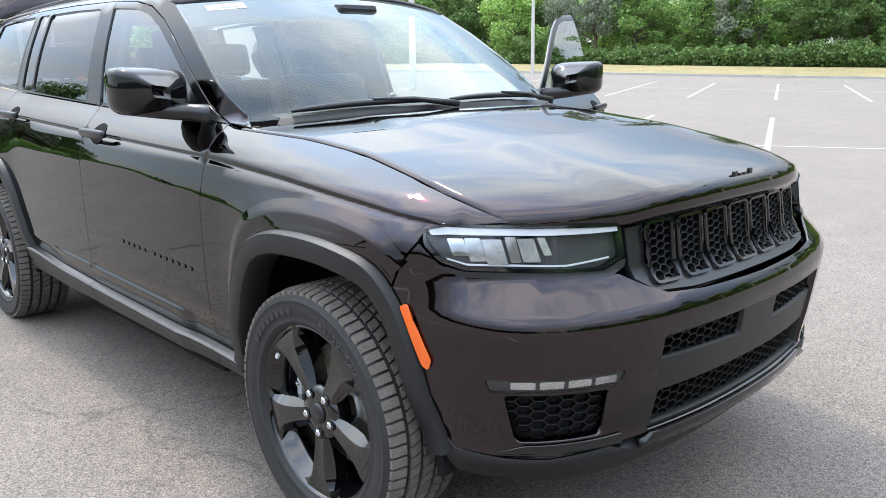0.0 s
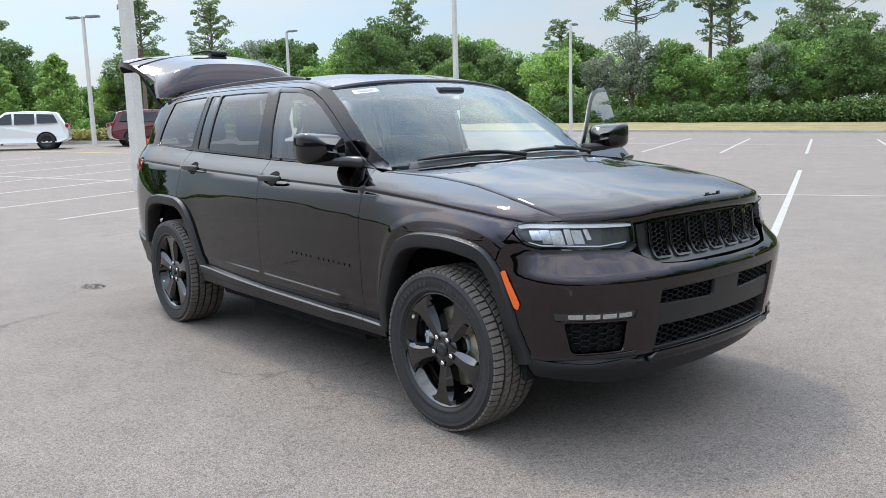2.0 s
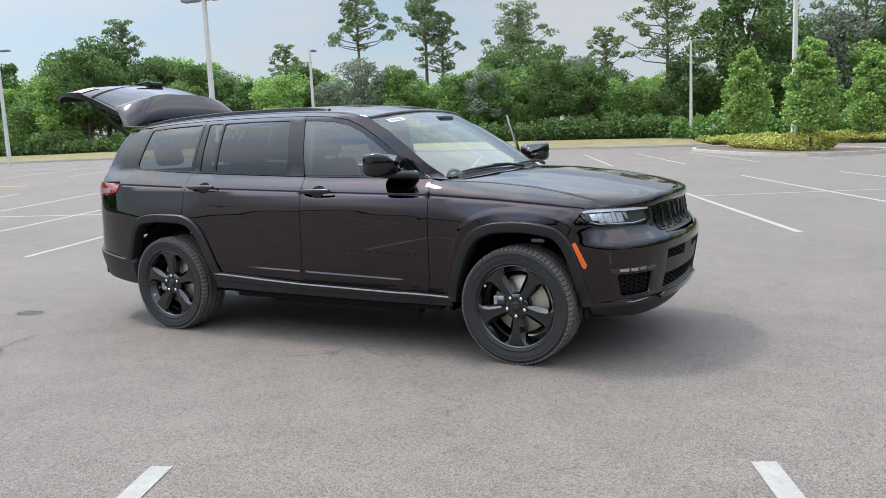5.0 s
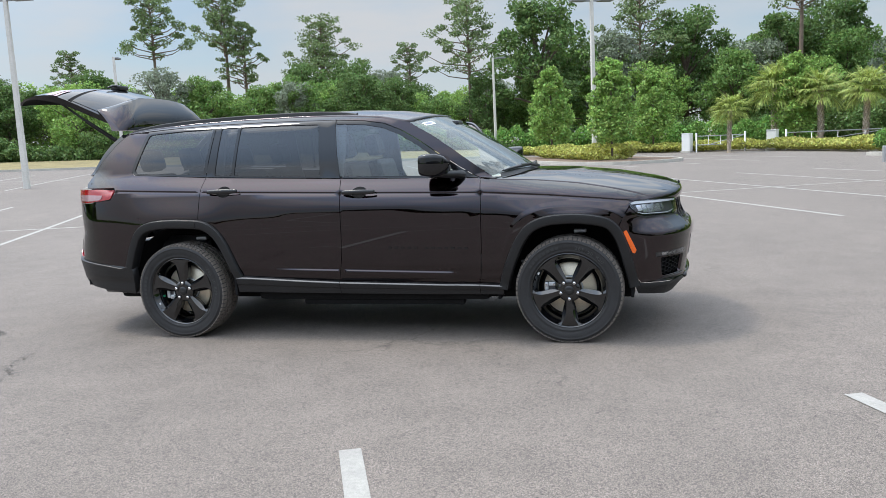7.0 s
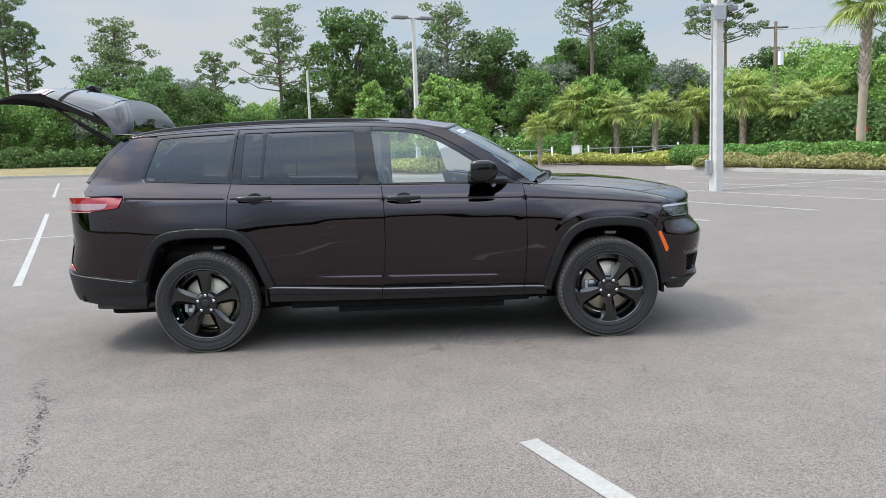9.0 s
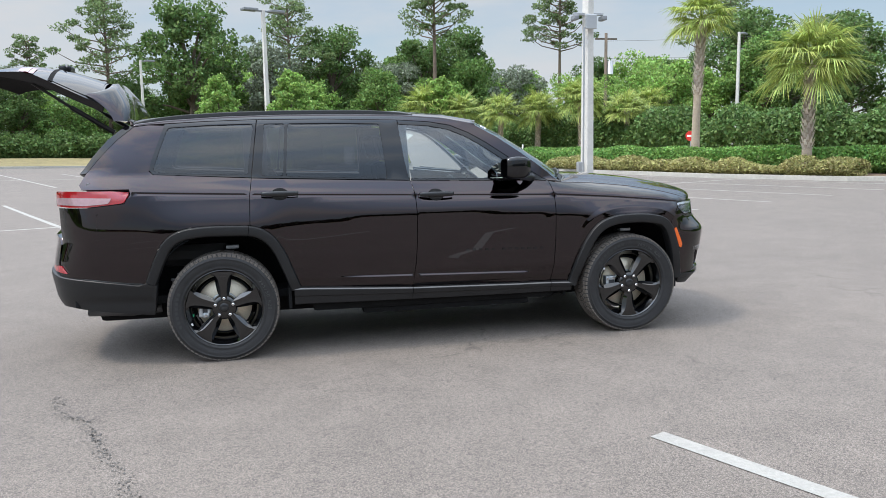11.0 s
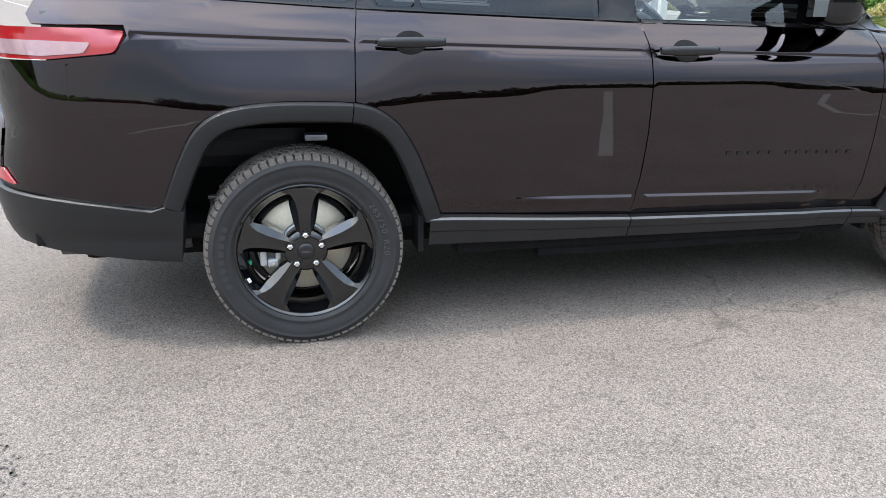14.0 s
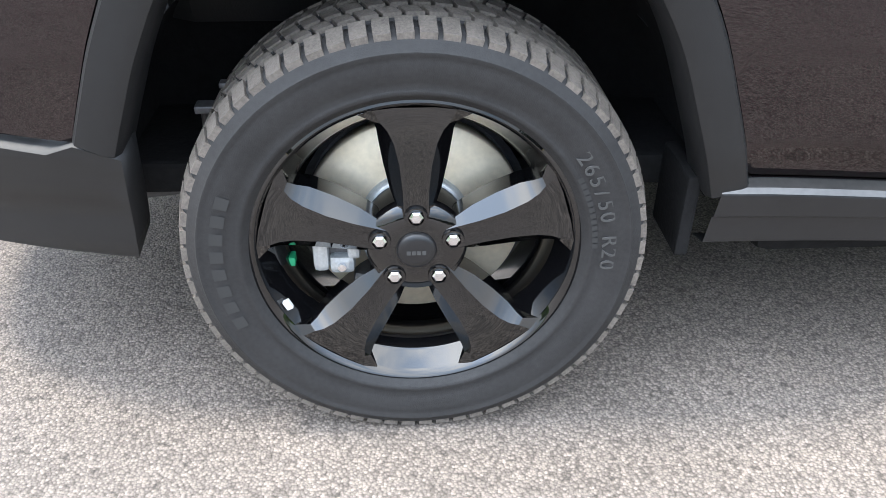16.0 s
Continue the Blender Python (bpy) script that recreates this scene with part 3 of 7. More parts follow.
def small_tree(seed, height, width, leafmat, label, count=2600, size=0.2):
    """A young cone-shaped tree with a clear stem."""
    rng = np.random.default_rng(seed)
    root = thing("young_tree", label, "tree", group="young trees in the beds")
    limbs = [tube([(0, 0, -0.2), (0, 0, height * 0.5), (0.02, 0, height * 0.9)], [0.07, 0.055, 0.02], 8)]
    pts = []
    for i in range(22):
        t = i / 21
        z = height * (0.26 + 0.70 * t)
        a = 2.399 * i
        w = width * 0.42 * (math.sin(math.pi * (0.22 + 0.74 * t))) ** 0.8
        c = np.array((math.cos(a) * w * 0.75, math.sin(a) * w * 0.75, z))
        pts.append(in_clump(rng, c, np.array((0.36, 0.36, 0.30)) * width * 0.62 * (1.15 - 0.65 * t), count // 22))
        limbs.append(tube([(0, 0, z - 0.3), tuple(c)], [0.02, 0.008], 4))
    mesh_ob("trunk", *join(limbs), BARK, root)
    np_mesh("crown", *leaves(np.concatenate(pts), size, rng), leafmat, root)
    return root


def palm(seed, trunk_h, label, sheath=0.45, fronds=34, reach=1.9):
    """A cabbage palm: stem with old leaf bases, and fan leaves that arch and droop."""
    rng = np.random.default_rng(seed)
    root = thing("palm_tree", label, "palm", group="palms in the beds")
    lean = rng.uniform(-0.05, 0.05, 2)
    pts = [(lean[0] * t * t * trunk_h, lean[1] * t * t * trunk_h, t * trunk_h) for t in np.linspace(-0.05, 1, 8)]
    mesh_ob("trunk", *tube(pts, [0.21, 0.19, 0.17, 0.16, 0.16, 0.17, 0.18, 0.16], 12), PALMBARK, root, smooth=True)
    top = np.array((lean[0] * trunk_h, lean[1] * trunk_h, trunk_h))
    if sheath < 1:
        vs, fs = [], []
        for i in range(150):
            t = 1 - (1 - sheath) * (1 - i / 150)
            a = 2.399 * i
            c, s = math.cos(a), math.sin(a)
            r = 0.17
            base = Vector((lean[0] * t * t * trunk_h + c * r, lean[1] * t * t * trunk_h + s * r, t * trunk_h))
            tan, out = Vector((-s, c, 0)), Vector((c, s, 0))
            o = len(vs)
            tip = base + out * 0.10 + Vector((0, 0, 0.22))
            vs += [base - tan * 0.065, base + tan * 0.065, tip + tan * 0.022, tip - tan * 0.022, base + out * 0.04 + Vector((0, 0, 0.05))]
            fs += [(o, o + 1, o + 4), (o + 1, o + 2, o + 4), (o + 2, o + 3, o + 4), (o + 3, o, o + 4)]
        mesh_ob("leaf_base_sheath", vs, fs, BOOT, root)
    vs, fs = [], []
    for i in range(fronds):
        a = 2.399 * i + rng.uniform(-0.2, 0.2)
        t = i / fronds
        el = math.radians(82 - 104 * t ** 0.9 + rng.uniform(-10, 10))
        L = reach * rng.uniform(0.75, 1.05)
        out = np.array((math.cos(a), math.sin(a), 0.0))
        side = np.array((-math.sin(a), math.cos(a), 0.0))
        hub = top + out * L * 0.55 * math.cos(el) + np.array((0, 0, L * 0.55 * math.sin(el)))
        fwd = out * math.cos(el - 0.35) + np.array((0, 0, math.sin(el - 0.35)))
        v, f = tube([tuple(top), tuple(hub)], [0.02, 0.012], 3, cap=False)
        o = len(vs)
        vs += [tuple(q) for q in v]
        fs += [tuple(j + o for j in q) for q in f]
        nl = 36
        for k in range(nl):
            b = math.radians(-100 + 200 * k / (nl - 1))
            d = fwd * math.cos(b) + side * math.sin(b)
            l = L * (0.66 - 0.20 * abs(b) / 1.75) * rng.uniform(0.8, 1.12)
            mid = hub + d * l * 0.6
            end = hub + d * l + np.array((0, 0, -0.17 * L * rng.uniform(0.2, 1.6)))
            wv = np.cross(d, np.array((0.2, 0.1, 1.0)))
            wv = wv / (np.linalg.norm(wv) + 1e-9) * 0.024
            o = len(vs)
            vs += [tuple(hub), tuple(mid + wv), tuple(end), tuple(mid - wv)]
            fs += [(o, o + 1, o + 2, o + 3)]
    mesh_ob("crown", vs, fs, PALMLEAF, root)
    return root


def foliage_run(name, path, width, height, leafmat, label, density=240, size=0.13, seed=3, base=0.0, category="hedge", wave=1.0, clump=0.0):
    """A hedge or bank of shrubs along a path: loose leaves over a dense core."""
    rng = np.random.default_rng(seed)
    cs = []
    for (x0, y0), (x1, y1) in zip(path, path[1:]):
        L = math.hypot(x1 - x0, y1 - y0)
        n = int(L * density)
        t = rng.uniform(0, 1, n)
        px, py = x0 + (x1 - x0) * t, y0 + (y1 - y0) * t
        nx, ny = -(y1 - y0) / L, (x1 - x0) / L
        ang = rng.uniform(0, 2 * math.pi, n)
        rr = rng.uniform(0.3, 1, n) ** 0.4
        mod = 1 + 0.16 * np.sin(px * 1.9 + seed) * np.cos(py * 1.7) + 0.13 * np.sin(px * 5.3 + py * 4.1)
        mod = 1 + wave * (mod - 1)
        if clump:
            mod = mod * (0.42 + 0.62 * np.abs(np.sin(math.pi * t * L / clump + 0.8 * np.sin(t * 9))) ** 0.7)
        off = np.cos(ang) * rr * width / 2 * mod
        z = (0.5 + 0.5 * np.sin(ang) * rr) * height * mod
        gz = np.array([ground_z(x, y) for x, y in zip(px[::40], py[::40])]).repeat(40)[:n]
        cs.append(np.stack([px + nx * off, py + ny * off, gz + base + z], 1))
    v, f = leaves(np.concatenate(cs), size, rng)
    ob = np_mesh(name, v, f, leafmat)
    return tagged(ob, label, category, kind="stuff")


def put(ob, x, y, turn=0.0, scale=1.0, dz=0.0):
    """Moves a thing to a spot on the ground."""
    ob.matrix_world = Matrix.LocRotScale((x, y, ground_z(x, y) + dz), Euler((0, 0, turn)), (scale,) * 3)
    return ob


def copy_to(ob, x, y, turn=0.0, scale=1.0, dz=0.0):
    c = copy_thing(ob, Matrix.Identity(4))
    return put(c, x, y, turn, scale, dz)


BROAD = [
    broad_tree(11, 9.5, 3.4, OAKLEAF, 13000, "dense dark green oak in the wood edge"),
    broad_tree(12, 8.6, 3.0, MIDLEAF, 12000, "leafy mid-green tree in the wood edge", low=0.15),
    broad_tree(13, 10.5, 3.2, OAKLEAF, 13000, "tall dark green oak in the wood edge", low=0.2),
    broad_tree(14, 8.0, 3.2, LIGHTLEAF, 11000, "bright green tree in the wood edge", low=0.1),
    broad_tree(15, 9.2, 2.7, GREYLEAF, 8000, "thin grey-green tree hung with moss", low=0.25, size=0.14),
    broad_tree(16, 6.0, 3.0, MIDLEAF, 10000, "low bushy tree at the foot of the wood", low=0.0),
]
BUSH = broad_tree(17, 3.4, 2.4, OAKLEAF, 5000, "green underwood at the foot of the trees", low=-0.1, size=0.15)
PINES = [pine_tree(21, 16.0, "tall pine with a bare stem and open crown"), pine_tree(22, 13.5, "slender pine with a tufted crown", 4400, first=0.55, spread=2.8), pine_tree(23, 14.5, "wide-crowned pine above the wood", 7200, spread=4.6, first=0.5)]
for i, ob in enumerate(BROAD + PINES + [BUSH]):
    x, y = en(-62 + 8 * i, 74 + (i % 3) * 3)
    put(ob, x, y, i * 1.3)

rt = random.Random(5)


def wood(a0, b0, a1, b1, step, rows, big=1.0, kinds=None):
    """A belt of mixed trees along a line in the lot's axes, with underwood before it."""
    L = math.hypot(a1 - a0, b1 - b0)
    n = int(L / step)
    ux, uy = (a1 - a0) / L, (b1 - b0) / L
    ox, oy = -uy, ux
    for r in range(rows):
        for i in range(n + 1):
            s = (i + rt.uniform(-0.35, 0.35) + 0.5 * (r % 2)) * step
            d = r * 5.0 + rt.uniform(-1.3, 1.3)
            x, y = en(a0 + ux * s + ox * d, b0 + uy * s + oy * d)
            src = rt.choice(kinds or (BROAD[:5] if r else BROAD))
            copy_to(src, x, y, rt.uniform(0, 6.28), big * rt.uniform(0.84, 1.10) * (1 + 0.06 * r))
    for i in range(int(L / 3.4)):
        s, d = i * 3.4 + rt.uniform(-1, 1), -4.2 + rt.uniform(-0.6, 0.6)
        x, y = en(a0 + ux * s + ox * d, b0 + uy * s + oy * d)
        copy_to(BUSH, x, y, rt.uniform(0, 6.28), rt.uniform(0.45, 0.8))


wood(-72, 61, -30, 61, 4.2, 3, 0.96)
wood(-30, 61, 0, 61, 3.7, 3, 0.78)
wood(0, 61, 22, 61, 3.7, 3, 0.76)
wood(22, 61, 45, 46, 4.2, 3, 1.03)
wood(45, 46, 45, -30, 4.6, 2, 0.92)
wood(-72, 6, -72, 61, 4.4, 3, 1.05)
wood(48, -30, 48, -78, 6.0, 1, 0.6, [BROAD[0], BROAD[2]])


# ---- lamp posts and poles ----
def lamp_post(height, heads, label, width=0.20, turn=0.0):
    """A square tapered concrete post with flat lamp heads on short arms."""
    root = thing("street_lamp", label, "lamp post", group="lamp posts of the lot")
    w0, w1 = width / 2, width * 0.34
    vs = [(sx * w0, sy * w0, -0.1) for sx, sy in ((-1, -1), (1, -1), (1, 1), (-1, 1))] + [(sx * w1, sy * w1, height) for sx, sy in ((-1, -1), (1, -1), (1, 1), (-1, 1))]
    po = mesh_ob("post", vs, [(0, 1, 5, 4), (1, 2, 6, 5), (2, 3, 7, 6), (3, 0, 4, 7), (4, 5, 6, 7)], CONCRETE, root)
    bv = po.modifiers.new("soft", "BEVEL")
    bv.width, bv.segments = 0.012, 2
    for k in range(heads):
        s = 1 if k == 0 else -1
        part("arm", box_bm(min(0, s * 0.35), max(0, s * 0.35), -0.04, 0.04, height - 0.10, height - 0.03, bevel=0.01), LAMPHEAD, root)
        part("lamp_head", box_bm(min(s * 0.30, s * 0.98), max(s * 0.30, s * 0.98), -0.20, 0.20, height - 0.10, height + 0.02, bevel=0.03), LAMPHEAD, root)
    root.matrix_world = pose(0, 0, 0, 0, 0, turn)
    return root


L2 = lamp_post(7.0, 2, "concrete lamp post with two flat grey heads")
put(L2, -40.5, 10.9, 0.6, 0.95)
L1 = lamp_post(7.5, 1, "concrete lamp post with one flat grey head")
put(L1, -9.0, 55.5, 0.4)
for x, y, a, s in ((-20.6, 19.1, 0.2, 1.0), (-0.5, 38.9, 0.45, 1.24), (-33.0, -32, 0.3, 1.1), (22, -26, 0.6, 1.1)):
    copy_to(L2, x, y, a, s)
for x, y, a, s in ((-26.3, 33.1, 1.9, 0.84), (26.5, 35.9, 0.7, 1.0), (-40.4, 22.9, 0.2, 0.86), (-50.1, 26.1, 0.4, 0.74), (-50.8, 11.8, 0.4, 0.62)):
    copy_to(L1, x, y, a, s)

# the two thick posts near the rows
BIG = lamp_post(10.5, 2, "thick pale concrete post standing between stalls", width=0.27)
put(BIG, -14.3, 3.55, 0.45)
bp2 = copy_to(BIG, 8.05, 15.0, 0.45)
tagged(bp2, "thick concrete post with a security camera bracket")
cam_box = thing("security_camera", "cluster of security cameras on a concrete post", "camera", at=pose(8.05, 15.0, ground_z(8.05, 15.0)))
part("bracket", box_bm(-0.45, 0.45, -0.05, 0.05, 4.95, 5.02, bevel=0.01), GALV, cam_box)
for sx in (-0.42, 0.42):
    part("camera_body", box_bm(sx - 0.07, sx + 0.07, -0.22, 0.10, 4.80, 4.93, bevel=0.03), LAMPHEAD, cam_box)
part("junction_box", box_bm(-0.16, 0.16, -0.26, -0.17, 4.55, 4.95, bevel=0.02), GALV, cam_box)
part("conduit", box_bm(-0.235, -0.195, -0.26, -0.22, 0.5, 4.6, bevel=0.005), GALV, cam_box)
part("meter_box", box_bm(-0.30, -0.15, -0.08, 0.08, 0.45, 0.85, bevel=0.02), GALV, cam_box)

# ---- planted beds ----
kerbed_bed("island_bed", oval(-1.0, 37.4, 7.0, 3.2, -1.04), MULCH, "kerbed bed with two young trees and yellow shrubs")
foliage_run("yellow_shrubs", [(-3.1, 41.2), (-1.4, 38.0), (0.9, 34.2)], 2.3, 0.70, YELLOWLEAF, "low yellow-green shrubs round the young trees", 900, 0.10, 5, 0.12, "shrubs")
MAG = small_tree(31, 5.8, 3.0, LIGHTLEAF, "young cone-shaped tree in a kerbed bed", 9000, 0.125)
put(MAG, -3.2, 42.0, 0.3, 0.92, 0.1)
copy_to(MAG, 0.6, 34.6, 2.1, 0.86, 0.1)
for x, y, s in ((2.8, 50.0, 0.95), (11.3, 47.5, 1.0), (-45.5, 19.9, 0.85), (-44.5, 10.4, 0.85), (-45.8, 7.6, 0.8)):
    copy_to(MAG, x, y, x, s)

east = [(x, y) for x, y in (en(23.0, 24), en(21.6, 12), en(22.0, 7.2), en(22.9, 5.9), en(24.4, 5.6), en(26.0, 6.6), en(26.0, 24))]
kerbed_bed("east_bed", dense(east, 1.5), MULCH, "kerbed bed with palms, shrubs and a hedge")
foliage_run("low_shrubs", [en(23.3, 22), en(22.9, 12.5), en(23.4, 7.4)], 1.9, 0.60, SHRUBLEAF, "low olive-green shrubs along the kerb", 1900, 0.07, 6, 0.1, "shrubs", clump=1.9)
foliage_run("tall_hedge", [en(25.6, 26), en(25.2, 12), en(26.5, -6), en(27.5, -24)], 1.4, 0.98, HEDGELEAF, "clipped green hedge along the lot", 2400, 0.085, 7, 0.1, wave=0.3)
foliage_run("gate_shrubs", [en(14.5, 52.2), en(22.0, 45.6), en(27.2, 38.2), en(26.8, 27)], 2.2, 0.55, YELLOWLEAF, "yellow-green shrubs beside the gate", 1000, 0.11, 8, 0.1, "shrubs")
foliage_run("north_hedge", [en(-64, 56.8), en(-20, 56.5), en(13, 56.8)], 2.4, 1.15, OAKLEAF, "rough green hedge at the foot of the wood", 1100, 0.15, 9, 0.42)
foliage_run("gate_hedge", [en(13, 55.5), en(24, 50.0), en(33, 42)], 2.2, 2.0, HEDGELEAF, "green hedge behind the gate", 800, 0.15, 10)
foliage_run("east_underwood", [en(36, 44), en(37, 10), en(38, -28)], 4.0, 3.0, OAKLEAF, "thick underwood below the eastern trees", 1700, 0.15, 12, category="shrubs")
# out of view: wood known only by its reflection in the flank, leaves darkened
foliage_run("far_wood", [en(44, -76), en(-74, -76)], 7.0, 8.5, BACKLITLEAF, "unseen wood at the far side of the lot, leaves coloured as backlit", 620, 0.42, 13, category="trees")
# unseen low band added to draw a narrow dark treeline in the paint's reflection
foliage_run("far_scrub", [en(-74, -76), en(-76, 4)], 7.0, 2.3, BACKLITLEAF, "low unseen leaf band, darkened, for the treeline reflected in the paint", 260, 0.42, 14, category="shrubs")
foliage_run("west_hedge", [en(-58, 48), en(-58, 0), en(-58, -30)], 2.4, 1.6, HEDGELEAF, "low green hedge by the far verge", 420, 0.17, 11)

P1 = palm(41, 6.3, "cabbage palm with a tall cross-hatched trunk", 0.50, 34, 1.70)
put(P1, 17.4, 25.0, 0.0, 1.0, 0.1)
P2 = palm(42, 3.9, "cabbage palm with a full drooping crown", 0.22, 50, 1.95)
put(P2, 18.4, 19.0, 1.0, 1.0, 0.1)
for i, (x, y, s) in enumerate(((7.0, 43.2, 0.62), (10.2, 48.0, 0.95), (12.6, 46.5, 0.85), (14.6, 44.5, 0.82), (17.2, 44.5, 0.85), (19.3, 42.0, 0.98), (21.5, 40.0, 0.80), (25.0, 44.0, 0.9), (30.5, 24.0, 0.9), (28.0, 12.0, 1.0))):
    copy_to(P2, x, y, i * 1.7, s)

# single tall trees that stand out of the wood
for i, (x, y, s) in enumerate(((-38.5, 68.0, 1.08), (-60.0, 48.0, 0.95), (2.0, 66.0, 0.95), (14.0, 62.0, 1.05), (-20.0, 70.0, 0.8), (36.0, 52.0, 0.95), (44.0, 38.0, 1.0), (-66.0, 30.0, 0.9), (-70.0, 12.0, 0.95), (-30.0, 73.0, 0.78), (-52.0, 62.0, 0.82), (24.0, 58.0, 0.9), (48.0, 20.0, 1.0), (-62.0, 22.0, 0.85))):
    copy_to(PINES[(0, 1, 2, 0, 1, 2, 0, 1, 1, 2, 1, 0, 2, 1)[i]], x, y, i * 2.1, s)
copy_to(PINES[2], -12.5, 63.0, 0.7, 0.92)
copy_to(BROAD[2], -6.0, 60.0, 0.7, 1.25)

# ---- gate, sign, poles ----
def pillar_box(x, y):
    r = thing("gate_box", "white gate operator box on a small plinth", "gate box", at=pose(x, y, ground_z(x, y), 0, 0, -30), group="gate boxes")
    part("housing", box_bm(-0.28, 0.28, -0.22, 0.22, 0.10, 1.18, bevel=0.03), WHITE, r)
    part("plinth", box_bm(-0.34, 0.34, -0.28, 0.28, -0.05, 0.10, bevel=0.01), KERB, r)
    part("cap", box_bm(-0.30, 0.30, -0.24, 0.24, 1.18, 1.22, bevel=0.015), WHITE, r)


pillar_box(9.55, 44.4)
pillar_box(4.85, 47.0)


def barrier(x0, y0, x1, y1):
    d = Vector((x1 - x0, y1 - y0))
    ang = math.degrees(math.atan2(d.y, d.x))
    r = thing("metal_gate", "galvanised pipe gate beside a white box", "gate", at=pose(x0, y0, ground_z(x0, y0), 0, 0, ang), group="gates")
    L = d.length
    for z in (0.45, 1.0):
        mesh_ob("rail", *tube([(0, 0, z), (L, 0, z)], 0.03, 8), GALV, r, smooth=True)
    mesh_ob("brace", *tube([(L * 0.25, 0, 0.45), (L, 0, 1.0)], 0.022, 8), GALV, r, smooth=True)
    for k in range(5):
        mesh_ob("upright", *tube([(L * k / 4, 0, 0.45 if 0 < k < 4 else -0.1), (L * k / 4, 0, 1.0 if 0 < k < 4 else 1.2)], 0.022 if 0 < k < 4 else 0.06, 8), GALV, r, smooth=True)


barrier(5.4, 46.8, 8.2, 45.9)
barrier(10.3, 44.4, 15.5, 42.6)
SG = thing("stop_sign", "red eight-sided road sign on a thin post behind the hedge", "road sign", at=pose(20.2, 30.2, 0, 0, 0, -38))
mesh_ob("post", *tube([(0, 0, -0.2), (0, 0, 1.75)], 0.03, 8), GALV, SG)
oc = [(0.26 * math.cos(math.pi / 8 + k * math.pi / 4), 0.26 * math.sin(math.pi / 8 + k * math.pi / 4)) for k in range(8)]
bm = bmesh.new()
fa = bm.faces.new([bm.verts.new((a, -0.04, 1.55 + b)) for a, b in oc])
ext = bmesh.ops.extrude_face_region(bm, geom=[fa])
for v in [g for g in ext["geom"] if isinstance(g, bmesh.types.BMVert)]:
    v.co.y += 0.012
bmesh.ops.recalc_face_normals(bm, faces=bm.faces)
part("plate", bm, SIGNRED, SG)
part("word_bar", box_bm(-0.17, 0.17, -0.046, -0.041, 1.50, 1.60, bevel=0.002), PAPER, SG)
UP = thing("utility_pole", "wooden utility pole with a grey transformer", "pole", at=pose(25.4, 51.8, 0))
mesh_ob("post", *tube([(0, 0, -0.3), (0, 0, 9.5)], [0.16, 0.11], 10), BARK, UP, smooth=True)
mesh_ob("transformer", *tube([(0.35, 0, 6.4), (0.35, 0, 7.4)], 0.25, 14), GALV, UP, smooth=True)
part("crossarm", box_bm(-0.9, 0.9, -0.05, 0.05, 9.0, 9.12), BARK, UP)
for k, z in enumerate((8.9, 7.6)):
    pts = [Vector((25.4, 51.8, z)).lerp(Vector((56.0, 15.0, z)), t) - Vector((0, 0, 0.9 * 4 * t * (1 - t))) for t in np.linspace(0, 1, 14)]
    tagged(mesh_ob("power_cable", *tube(pts, 0.011, 5), SATIN), "black overhead cable sagging from the utility pole", "cable")


def cone(x, y):
    r = thing("traffic_cone", "orange traffic cone on a flat base", "traffic cone", at=pose(x, y, ground_z(x, y)))
    mesh_ob("cone", *lathe([(0.02, 0.72), (0.035, 0.72), (0.14, 0.03)], 20, "z"), CONEORANGE, r, smooth=True)
    part("base", box_bm(-0.19, 0.19, -0.19, 0.19, 0.0, 0.035, bevel=0.01), CONEORANGE, r)
    mesh_ob("band", *lathe([(0.064, 0.55), (0.095, 0.36)], 20, "z"), PAPER, r, smooth=True)


cone(-38.2, 12.8)
kerbed_bed("west_bed", oval(-45.5, 12.8, 6.0, 2.2, 0.25), MULCH, "kerbed bed with shrubs at the end of a row")
foliage_run("west_shrubs", [(-50, 11.8), (-41.5, 13.8)], 2.2, 0.6, SHRUBLEAF, "low shrubs in the end bed", 700, 0.12, 14, 0.1, "shrubs")
kerbed_bed("west_bed_two", oval(-44.8, 20.6, 5.0, 2.0, -0.5), MULCH, "kerbed bed with shrubs beside a parked car")
foliage_run("bed_shrubs", [(-48, 22.4), (-41.5, 18.9)], 2.0, 0.7, YELLOWLEAF, "yellow-green shrubs in a kerbed bed", 700, 0.12, 15, 0.1, "shrubs")


